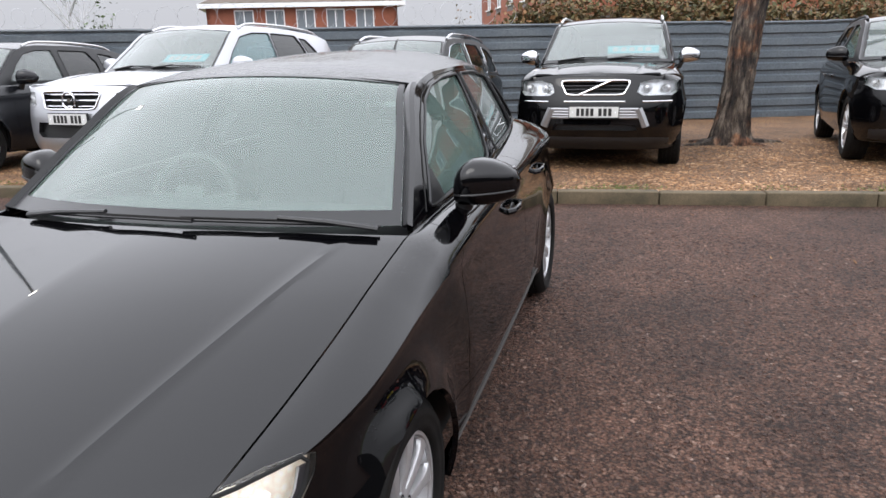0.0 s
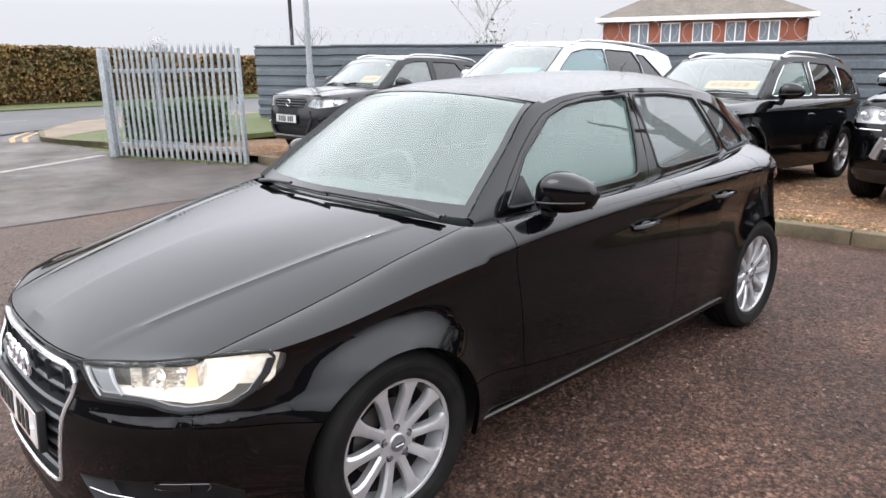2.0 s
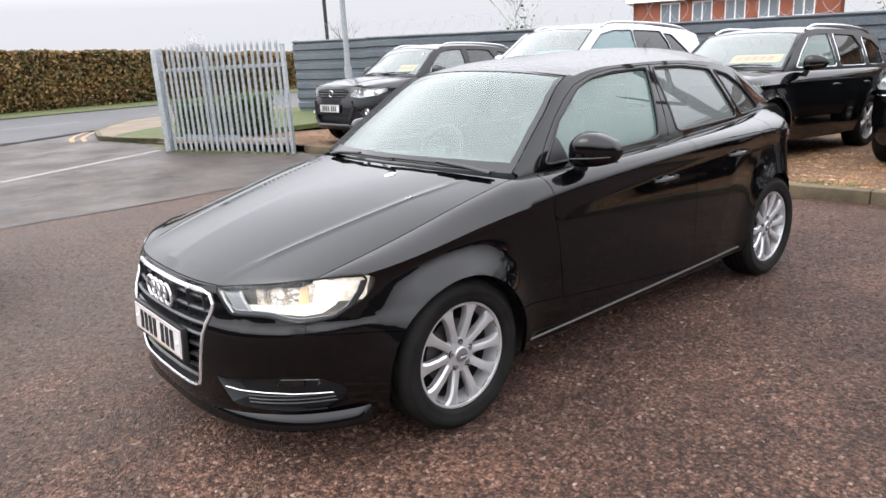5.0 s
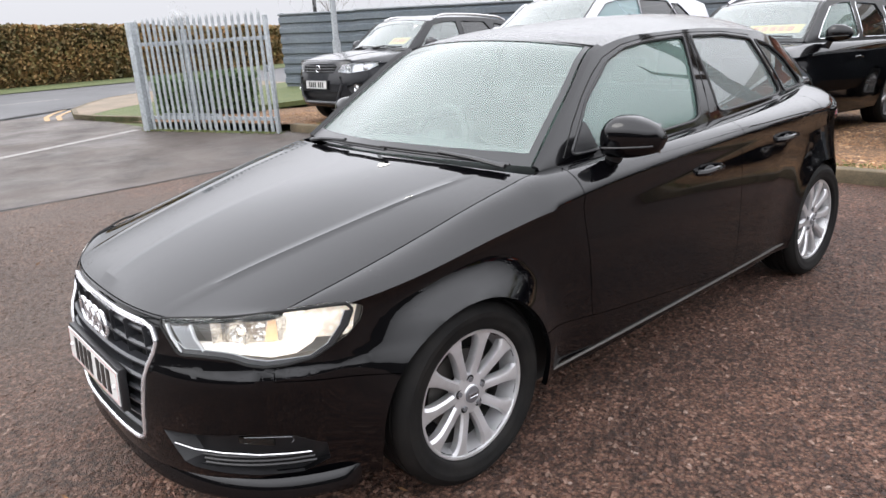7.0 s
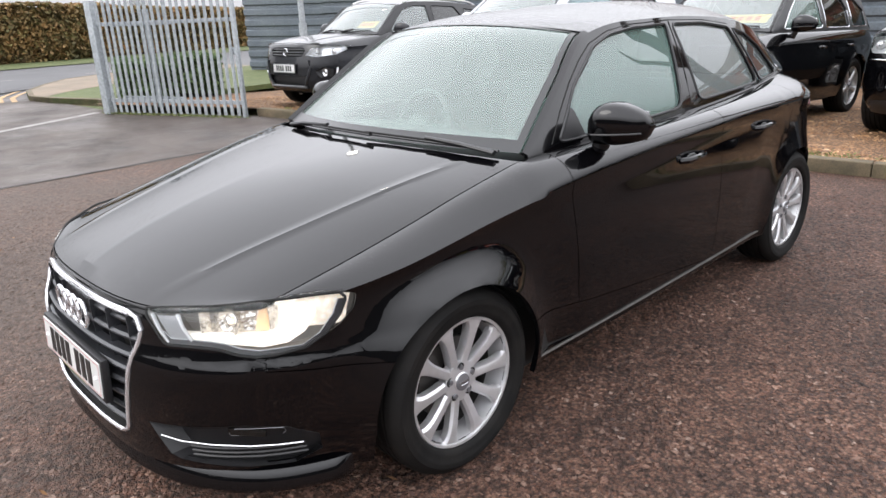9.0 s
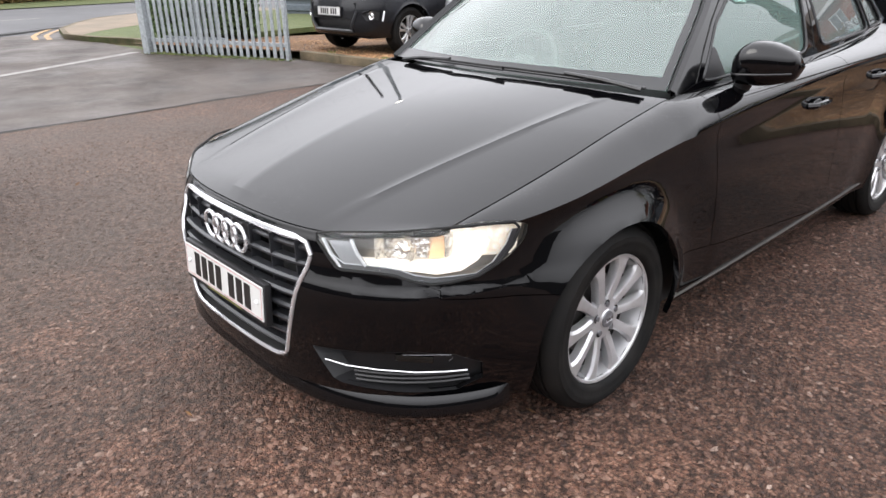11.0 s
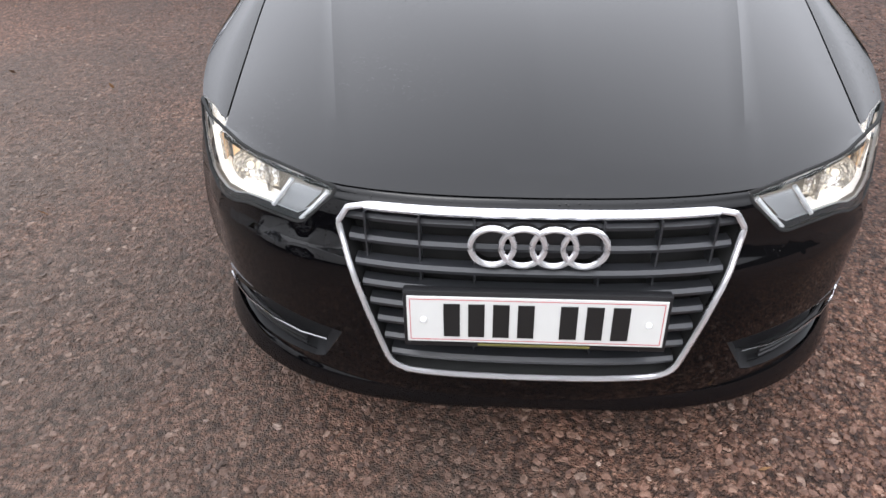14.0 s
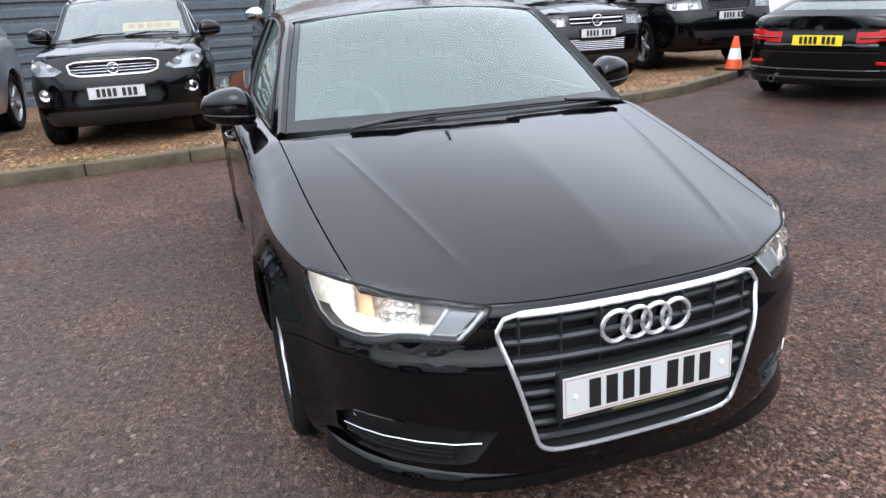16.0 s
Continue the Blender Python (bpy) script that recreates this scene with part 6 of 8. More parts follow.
def loop_of(S, poly, off, at=on_nose, n=6):
    """A closed line along an outline on the nose, with points between its corners."""
    out = []
    for (x0, z0), (x1, z1) in zip(poly, list(poly[1:]) + [poly[0]]):
        for k in range(n):
            x, z = x0 + (x1 - x0) * k / n, z0 + (z1 - z0) * k / n
            out.append((x, at(S, x, z) + off, z))
    return out


def rounded(poly, r=0.25, n=5):
    """The outline with its corners rounded off."""
    out = []
    m = len(poly)
    for i in range(m):
        p, c, q = (np.array(poly[(i + k) % m], float) for k in (-1, 0, 1))
        a, b_ = c + (p - c) * r, c + (q - c) * r
        for t in np.linspace(0, 1, n):
            out.append(tuple((1 - t) ** 2 * a + 2 * t * (1 - t) * c + t * t * b_))
    return out


class Suv(Shape):
    taper = 0.03
    nose_n = 3.2
    tail_n = 3.6
    bulge = 0.016
    bulge_w = 0.13
    pinch = 0.0
    rear_bulge = 1.0
    bulge_low = (0.24, 0.26)
    bulge_least = 0.15
    axle_shift = 0.0
    crown_rear = None
    crisp = 0.6
    arch_flat = 1.0
    pairs = False
    rim_mat = ALLOY
    roof_mat = None
    seal_mat = PLASTIC
    surround_mat = None
    cowl_bow = 0.14
    header_bow = 0.07
    roof_crown = 0.035
    roof_arch = 0.02
    roof_bow = 0.03
    tail_bow = 0.06
    deck_rise = 0.0
    pillar = 0.055
    frit = 1.25
    bonnet_pow = 0.6
    bonnet_crown = 0.03
    bonnet_line = (0.55, 0.75)
    bonnet_ridge = 0.006


# ---- the black hatchback ----
class Hatch(Suv):
    half = 0.8925
    wb = 2.636
    wheel_r = 0.316
    rim_r = 0.222
    tyre_x = 0.877
    tyre_w = 0.205
    spokes = 10
    arch = 0.339
    clear = 0.17
    pan_top = 0.42
    flank = [(0.12, 0.89), (0.2, 0.955), (0.3, 0.982), (0.42, 0.998), (0.6, 1.0), (0.75, 0.996), (0.9, 0.99), (1.2, 0.96)]
    nose = [(0.15, -0.8), (0.2, -0.845), (0.3, -0.862), (0.45, -0.866), (0.55, -0.862), (0.575, -0.853), (0.61, -0.838), (0.69, -0.817), (0.72, -0.8), (0.8, -0.74)]
    tail = [(0.2, 3.30), (0.35, 3.38), (0.7, 3.37), (0.95, 3.31), (1.2, 3.24)]
    y_front = 0.1
    y_rear = 2.60
    nose_n = 2.76
    ledge = 0.015
    shoulder = 1.9
    tail_n = 2.3
    taper = 0.02
    bulge = 0.046
    bulge_w = 0.082
    pinch = 0.020
    rear_bulge = 0.5
    bulge_low = (0.34, 0.32)
    bulge_least = 0.85
    axle_shift = 0.014
    crown_rear = 0.125
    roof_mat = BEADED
    surround_mat = BLACK
    crisp = 0.9
    crease = [(-0.95, 0.69), (-0.45, 0.742), (0.0, 0.808), (0.5, 0.862), (1.5, 0.912), (2.0, 0.922), (2.6, 0.914), (3.05, 0.898), (3.5, 0.88)]
    nose_top = [(0, 0.714), (0.45, 0.716), (0.7, 0.738), (0.88, 0.753), (1.0, 0.77)]
    sill = [(-0.95, 0.195), (-0.7, 0.185), (-0.36, 0.19), (0.4, 0.225), (2.2, 0.238), (3.0, 0.26), (3.6, 0.31)]
    top = [(-0.57, 0.741), (-0.3, 0.8), (0.0, 0.868), (0.3, 0.932), (0.45, 0.958), (0.56, 0.962), (1.5, 0.978), (2.6, 1.0), (3.2, 1.015), (3.5, 1.015)]
    edge_q = 0.522
    edge_x = [(-0.57, 0.698), (-0.3, 0.722), (0.0, 0.742), (0.45, 0.756), (0.56, 0.762), (1.0, 0.767), (1.5, 0.757), (1.75, 0.745), (2.1, 0.718), (2.5, 0.676), (2.9, 0.615), (3.2, 0.54), (3.5, 0.46)]
    cowl_y = 0.45
    cowl_z = 0.992
    cowl_bow = 0.17
    header_y = 1.02
    header_bow = 0.1
    roof_crown = 0.044
    roof_arch = 0.003
    rail = [(0.47, 0.754, 0.970), (0.75, 0.680, 1.175), (1.02, 0.606, 1.345), (1.30, 0.588, 1.378), (1.70, 0.566, 1.380), (2.1, 0.544, 1.368), (2.4, 0.522, 1.346), (2.6, 0.505, 1.320), (2.8, 0.485, 1.280), (3.0, 0.462, 1.212), (3.22, 0.435, 1.13)]
    roof_end = 3.10
    house_end = 3.20
    house_end_z = 1.05
    tail_bow = 0.05
    windows = [('front_window', [(0.64, 0.985), (0.82, 1.165), (1.02, 1.292), (1.16, 1.332), (1.34, 1.349), (1.665, 1.352), (1.55, 1.002)], 'clear'),
               ('rear_door_window', [(1.735, 1.010), (1.722, 1.351), (2.05, 1.341), (2.37, 1.306), (2.515, 1.014)], 'mid'),
               ('quarter_window', [(2.575, 1.018), (2.425, 1.298), (2.60, 1.262), (2.76, 1.185), (2.90, 1.045), (2.89, 1.024)], 'dark')]
    openings = [('grille', [(-0.02, 0.693), (0.330, 0.693), (0.380, 0.681), (0.403, 0.646), (0.302, 0.302), (-0.02, 0.302)], (0, 2), 0.05, 'grille'), ('headlight', [(0.403, 0.712), (0.413, 0.694), (0.480, 0.630), (0.497, 0.624), (0.600, 0.625), (0.632, 0.620), (0.666, 0.606), (0.700, 0.598), (0.732, 0.600), (0.772, 0.611), (0.796, 0.642), (0.809, 0.690), (0.811, 0.730), (0.802, 0.749), (0.755, 0.751), (0.62, 0.7375)], (0, 2), 0.06, 'lamp'), ('intake', [(0.415, 0.378), (0.470, 0.282), (0.495, 0.271), (0.62, 0.262), (0.735, 0.254), (0.775, 0.285), (0.780, 0.340), (0.745, 0.385), (0.68, 0.402)], (0, 2), 0.05, 'intake')]
    joints = [(-0.92, -8.0), (0.59, -0.1), (1.70, 0.02), (2.42, 0.42), (3.10, 0.0)]
    panels = ['front_bumper', 'wing', 'front_door', 'rear_door', 'rear_quarter', 'rear_bumper']
    pillar = 0.055
    bonnet_pow = 0.62
    bonnet_crown = 0.012
    bonnet_line = (0.52, 0.81)
    bonnet_ridge = 0.0042
    frit = 1.5


HATCH_SHAPE = Hatch()
hatch, pieces, rail, roof_g = car("hatchback", HATCH_SHAPE, Matrix.Translation((-0.012, 0, 0)), BLACK, "shiny wet black five-door hatchback with its headlights on", "", rear_glass=PALE_TINT)
for nm, poly, p, depth, kind in pieces:
    if kind == "grille":
        q = p.copy()
        mirror_x(p)
        outward(p, (0, 1, 0.5))
        # the tray's black holds the shade deep behind the slats
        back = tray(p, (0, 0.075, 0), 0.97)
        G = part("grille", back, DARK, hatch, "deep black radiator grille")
        half = [(0.330, 0.693), (0.380, 0.681), (0.403, 0.646), (0.302, 0.302)]
        outline = half + [(-x, z) for x, z in half[::-1]]
        b = bmesh.new()
        ring = rounded(outline, 0.10, 5)
        dense = []
        for (x0, z0), (x1, z1) in zip(ring, ring[1:] + ring[:1]):
            k = max(1, int(math.hypot(x1 - x0, z1 - z0) / 0.04))
            dense += [(x0 + (x1 - x0) * i / k, z0 + (z1 - z0) * i / k) for i in range(k)]
        tube(b, [(x, on_nose(HATCH_SHAPE, x, z) - 0.002, z) for x, z in dense], 0.0066, 8, closed=True)
        tube(b, [(x, on_nose(HATCH_SHAPE, x, 0.690) - 0.001, 0.687) for x in np.linspace(-0.345, 0.345, 21)], 0.0085, 8)
        part("grille_frame", b, RING, G, "chrome grille surround")
        for k in range(8):
            z = 0.338 + k * 0.0455
            w = 0.302 + (z - 0.302) / 0.353 * 0.100 - 0.008
            if z > 0.655:
                w = 0.402 - (z - 0.655) / 0.037 * 0.04 - 0.008
            b = bmesh.new()
            xs = np.linspace(-w, w, 25)
            rows = [[(x, on_nose(HATCH_SHAPE, x, z) + dy, z + dz) for x in xs] for dy, dz in ((0.045, 0.006), (0.014, 0.010), (0.006, 0.004), (0.008, -0.004), (0.045, -0.010))]
            add_grid(b, np.array(rows))
            outward(b, (0, 0, z))
            part("grille_slat", b, GREY_PLASTIC, G)
        for x in (-0.345, -0.235, -0.125, 0.125, 0.235, 0.345):
            b = bmesh.new()
            z0, z1 = (0.31, 0.68) if abs(x) < 0.28 else (0.36 + (abs(x) - 0.28) * 3.2, 0.68)
            box(b, (x - 0.0018, on_nose(HATCH_SHAPE, x, 0.5) + 0.034, z0), (x + 0.0018, on_nose(HATCH_SHAPE, x, 0.5) + 0.07, z1))
            part("grille_fin", b, GREY_PLASTIC, G, smooth=False)
        for k in range(4):
            bd = bmesh.new()
            c = Vector(((k - 1.5) * 0.0600, on_nose(HATCH_SHAPE, (k - 1.5) * 0.0600, 0.630) - 0.014, 0.630))
            tube(bd, [c + Vector((0.0425 * math.cos(a), 0.0, 0.0425 * math.sin(a))) for a in np.linspace(0, math.tau, 37)[:-1]], 0.0066, 8, closed=True)
            part("badge_ring", bd, RING, G, "linked chrome badge ring")
        b = bmesh.new()
        for k in range(4):
            c = Vector(((k - 1.5) * 0.0600, on_nose(HATCH_SHAPE, 0, 0.630) + 0.012, 0.630))
            lathe(b, [(0.0, 0.0), (0.042, 0.0)], 24, Matrix.Translation(c) @ Matrix.Rotation(radians(90), 4, "Z"))
        part("badge_back", b, PLASTIC, G)
        q.free()
    if kind == "lamp":
        for sd, g in both(p):
            outward(g, (0, 1, 0.5))
            bowl = tray(g, (-0.012 * sd, 0.075, -0.004), 0.90)
            H = part("headlight", bowl, LAMP_IN, hatch, "lit headlight with chrome bowls behind clear lens")
            lens = part("lens", g, LENS, H, "clear lamp lens")
            lens.visible_shadow = False
            b = bmesh.new()
            seal = rounded([(x * sd, z) for x, z in poly], 0.12, 4)
            tube(b, [(x, on_nose(HATCH_SHAPE, x, z) + 0.002, z) for x, z in seal], 0.0045, 6, closed=True)
            part("lamp_seal", b, DARK, H)
            def on_lamp(x, z, back):
                x = 0.43 + (x - 0.43) * 1.07
                return (sd * (x - back * 0.5 * max(0.0, (x - 0.62) / 0.17)), on_nose(HATCH_SHAPE, x, z) + back, z)

            edge = ((0.470, 0.641), (0.497, 0.625), (0.600, 0.626), (0.632, 0.621), (0.666, 0.607), (0.700, 0.599), (0.732, 0.601), (0.770, 0.612), (0.794, 0.643), (0.807, 0.690), (0.809, 0.727))
            for y0, y1, mat in ((0.0, 0.013, LAMP_EDGE), (0.013, 0.0155, GREY_LAMP)):
                rows = []
                for back in (y0, y1):
                    row = []
                    for x, z in edge:
                        k = min(1.0, max(0.0, (x - 0.735) / 0.055))
                        x, z = x - back * k * 0.6, z + back * (1 - k) + 0.001
                        row.append((sd * x, on_nose(HATCH_SHAPE, x, z) + 0.005 + back * 0.3, z))
                    rows.append(row)
                b = bmesh.new()
                add_grid(b, np.array(rows))
                outward(b, (0, 1, 0.5))
                rim_in(b, 0.006)
                part("lamp_edge", b, mat, H, "dark edge inside the lens")
            b = bmesh.new()
            add_grid(b, np.array([[on_lamp(x, z0 + (z1 - z0) * t, 0.020) for x, z0, z1 in ((0.500, 0.642, 0.654), (0.56, 0.639, 0.658), (0.62, 0.631, 0.658), (0.685, 0.618, 0.657), (0.722, 0.624, 0.662), (0.744, 0.650, 0.676), (0.754, 0.690, 0.702))] for t in (0, 1)]))
            outward(b, (0, 1, 0.5))
            rim_in(b, 0.02)
            part("light_strip", b, STRIP, H, "bright white light strip")
            b = bmesh.new()
            add_grid(b, np.array([[on_lamp(x, z, 0.05) for x in (0.655, 0.672, 0.690)] for z in (0.655, 0.690, 0.732)]))
            outward(b, (0, 1, 0.5))
            part("reflector", b, WARM, H, "warm glowing reflector")
            b = bmesh.new()
            add_grid(b, np.array([[on_lamp(x, z, 0.046 + 0.010 * abs(k - 2)) for k, x in enumerate((0.548, 0.570, 0.595, 0.630, 0.657))] for z in (0.650, 0.685, 0.722)]))
            outward(b, (0, 1, 0.5))
            part("reflector", b, PEARL, H, "faceted inner reflector with painted glow")
            b = bmesh.new()
            add_grid(b, np.array([[on_lamp(x + 0.01 * k, z, 0.050 - 0.012 * abs(k - 2)) for k, x in enumerate((0.690, 0.704, 0.718, 0.732, 0.746))] for z in (0.652, 0.695, 0.742)]))
            outward(b, (0, 1, 0.5))
            part("reflector", b, OUTER, H, "bright glowing outer reflector")
            for x, z, r, glow in ((0.726, 0.694, 0.012, BULB), (0.612, 0.688, 0.037, DRL)):
                b = bmesh.new()
                m = Matrix.Translation(on_lamp(x, z, 0.032)) @ Matrix.Rotation(radians(90 + 12 * sd), 4, "Z")
                if glow == DRL:
                    lathe(b, [(0.004, 0.020), (r * 0.45, 0.016), (r * 0.8, 0.007), (r, -0.006), (r * 1.05, -0.006), (r * 1.05, 0.004)], 32, m)
                    part("reflector_bowl", b, PEARL, H, "faceted round reflector bowl with painted glow")
                    b = bmesh.new()
                bmesh.ops.create_uvsphere(b, u_segments=14, v_segments=8, radius=min(0.008, r * 0.42), matrix=m @ Matrix.Translation((0.004, 0, 0)))
                part("bulb", b, glow, H, "glowing bulb")
            for x, z in ((0.692, 0.698), (0.560, 0.684)):
                b = bmesh.new()
                box(b, (-0.0035, 0, -0.033), (0.0035, 0.03, 0.033), 0.002, Matrix.Translation(on_lamp(x, z, 0.015)))
                part("divider", b, PEARL, H, "chrome divider with painted glow")
            b = bmesh.new()
            add_grid(b, np.array([[on_lamp(x0 + (x1 - x0) * t, z0 + (z1 - z0) * t, 0.014) for x0, z0, x1, z1 in ((0.436, 0.694, 0.494, 0.632), (0.496, 0.700, 0.542, 0.640))] for t in (0, 0.5, 1)]))
            outward(b, (0, 1, 0.5))
            part("inner_panel", b, GREY_LAMP, H, "grey inner panel")
            for x0, z0, x1, z1 in ((0.424, 0.697, 0.486, 0.628), (0.500, 0.706, 0.548, 0.640)):
                b = bmesh.new()
                tube(b, [on_lamp(x0, z0, 0.010), on_lamp((x0 + x1) / 2, (z0 + z1) / 2, 0.008), on_lamp(x1, z1, 0.010)], 0.0055, 6)
                part("inner_fin", b, UPVC, H, "white inner fin")
    if kind == "intake":
        for sd, g in both(p):
            outward(g, (0, 1, 0.5))
            I = part("lower_intake", tray(g, (0, 0.06, 0), 0.96), PLASTIC, hatch, "black lower air intake")
            g.free()
            b = bmesh.new()
            pts = [(sd * x, on_nose(HATCH_SHAPE, x, z) - 0.002, z) for x, z in ((0.455, 0.345), (0.52, 0.339), (0.60, 0.338), (0.68, 0.333), (0.73, 0.330), (0.764, 0.327))]
            tube(b, pts, 0.0030, 6)
            part("chrome_strip", b, CHROME, I, "thin chrome strip")
            for k in range(3):
                b = bmesh.new()
                z = 0.282 + k * 0.015
                tube(b, [(sd * x, on_nose(HATCH_SHAPE, x, z) + 0.020, z + (x - 0.5) * 0.02) for x in np.linspace(0.52, 0.755, 7)], 0.004, 5)
                part("intake_slat", b, PLASTIC, I)
            b = bmesh.new()
            box(b, (-0.055, 0, -0.011), (0.055, 0.01, 0.011), 0.004, Matrix.Translation((sd * 0.672, on_nose(HATCH_SHAPE, 0.672, 0.372) + 0.012, 0.372)) @ Matrix.Rotation(sd * radians(38), 4, "Z"))
            F = part("fog_lamp", b, TINT, I, "small smoked fog lamp")
            b = bmesh.new()
            tube(b, [(sd * x, on_nose(HATCH_SHAPE, x, z) + 0.004, z) for x, z in ((0.655, 0.390), (0.69, 0.389), (0.725, 0.387), (0.742, 0.384), (0.744, 0.372), (0.738, 0.364))], 0.0011, 5)
            part("fog_lamp_edge", b, HUB_GREY, F, "thin grey edge")
plate = number_plate(HATCH_SHAPE, hatch, Matrix.Translation((0, -0.880, 0.473)) @ Matrix.Rotation(radians(-4), 4, "X"), PLATE_W, "white front number plate in a black holder")
# thin red line round the plate and a row of small yellow bars on its holder
b = bmesh.new()
for x0, z0, x1, z1 in ((-0.254, 0.0485, 0.254, 0.0500), (-0.254, -0.0500, 0.254, -0.0485), (-0.254, -0.0485, -0.2525, 0.0485), (0.2525, -0.0485, 0.254, 0.0485)):
    box(b, (x0, -0.0026, z0), (x1, -0.0022, z1))
part("plate_border", b, material("red_line", (0.42, 0.06, 0.07), 0.4), plate, "thin red border line", smooth=False)
b = bmesh.new()
box(b, (-0.115, 0.0018, -0.0665), (0.115, 0.0028, -0.0610))
part("holder_bar", b, material("dull_yellow_print", (0.14, 0.13, 0.04), 0.5), plate, "thin dull yellow bar on the holder", smooth=False)
# lip under the bumper, turned out at the corners
b = bmesh.new()
ends = np.concatenate([-np.linspace(0.73, 0.02, 34), [0.0], np.linspace(0.02, 0.73, 34)])
rows = []
for z, out in ((0.258, -0.006), (0.250, 0.000), (0.236, 0.006), (0.218, 0.012), (0.204, 0.014), (0.194, 0.009), (0.188, -0.004), (0.187, -0.08)):
    row = []
    for q in ends:
        a = abs(q)
        p0, p1 = HATCH_SHAPE.outline(max(0.0, a - 0.01), 0.30), HATCH_SHAPE.outline(a + 0.01, 0.30)
        n = Vector((p0[1] - p1[1], p1[0] - p0[0])).normalized()
        c = HATCH_SHAPE.outline(a, 0.30)
        k = min(1.0, (0.735 - a) / 0.03)
        o = (out - 0.022 * (1 - min(1.0, a / 0.5))) * k - 0.012 * (1 - k)
        row.append((math.copysign(c[0] - n.x * o, q) if a else 0.0, c[1] - n.y * o, z - 0.006 - 0.008 * min(1.0, a / 0.4)))
    rows.append(row)
rows = np.array(rows)
add_grid(b, rows)
outward(b, (0, 0.5, 0.4))
rim_in(b, 0.02)
part("bumper_lip", b, BLACK, hatch, "glossy black bumper lip")
for sd in (1, -1):
    mirror_pod(hatch, HATCH_SHAPE, BLACK, sd, 0.80, 0.793, 1.038, (0.110, 0.086, 0.085))
    sail = np.array([[(sd * (on_house(HATCH_SHAPE, y, z) + 0.003), y, z) for y, z in row] for row in (((0.655, 0.990), (0.725, 0.992), (0.800, 0.993)), ((0.700, 1.038), (0.745, 1.040), (0.785, 1.042)), ((0.755, 1.092), (0.762, 1.092), (0.770, 1.090)))])
    b = bmesh.new()
    add_grid(b, sail)
    outward(b, (0, 1.3, 1.0))
    rim_in(b, 0.012)
    part("mirror_sail", b, PLASTIC, hatch, "black plastic corner behind the mirror")
    for line in (((0.60, 0.985), (0.70, 1.09), (0.80, 1.178), (0.90, 1.250), (1.0, 1.306), (1.15, 1.346), (1.34, 1.364), (1.69, 1.367), (2.05, 1.355), (2.37, 1.322)), ((1.640, 1.0), (1.662, 1.12), (1.682, 1.25), (1.696, 1.36))):
        b = bmesh.new()
        tube(b, [(sd * (on_house(HATCH_SHAPE, y, z) + 0.001), y, z) for y, z in line], 0.0024, 6)
        part("door_seam", b, DARK, hatch, "dark joint round the doors")
    handle(hatch, 0.880, 1.42, 0.812, sd, BLACK)
    handle(hatch, 0.874, 2.16, 0.842, sd, BLACK)
    b = bmesh.new()
    tube(b, [(sd * 0.868, 0.40, 0.262), (sd * 0.873, 0.8, 0.265), (sd * 0.874, 1.3, 0.268), (sd * 0.872, 1.8, 0.272), (sd * 0.868, 2.25, 0.276)], 0.006, 6)
    part("sill_trim", b, STEEL, hatch, "dull bright sill edge")
    b = bmesh.new()
    lamp = []
    for z, w in ((0.828, 0.45), (0.842, 0.6), (0.860, 0.7), (0.880, 0.6), (0.890, 0.5)):
        row = []
        for k in range(11):
            x, y = HATCH_SHAPE.outline(2.42 + 0.26 * w * (k / 5 - 1), z)
            row.append((sd * (x + 0.001), y + 0.001, z))
        lamp.append(row)
    add_grid(b, np.array(lamp))
    outward(b, (0, 1.5, 0.8))
    rim_in(b, 0.02)
    part("tail_lamp", b, RED_DARK, hatch, "dark red tail lamp")
wiper(hatch, [(-0.50, 0.350, 0.994), (-0.34, 0.303, 1.006), (-0.12, 0.262, 1.016), (0.16, 0.256, 1.016)])
wiper(hatch, [(0.68, 0.402, 0.986), (0.54, 0.360, 0.997), (0.34, 0.308, 1.008), (0.11, 0.270, 1.015)])
cabin(hatch, HATCH_SHAPE, 0.42, 0.955)
b = bmesh.new()
box(b, (-0.11, 0.93, 1.265), (0.11, 0.95, 1.325), 0.012)
tube(b, [(0, 0.94, 1.32), (0, 0.96, 1.37)], 0.012, 6)
part("inner_mirror", b, INTERIOR, hatch, "inner rear-view mirror")
b = bmesh.new()
tube(b, [(0, 2.50, 1.40), (0, 2.52, 1.468), (0, 2.58, 1.505)], 0.009, 6, r2=0.004)
part("roof_aerial", b, PLASTIC, hatch, "short black roof aerial")


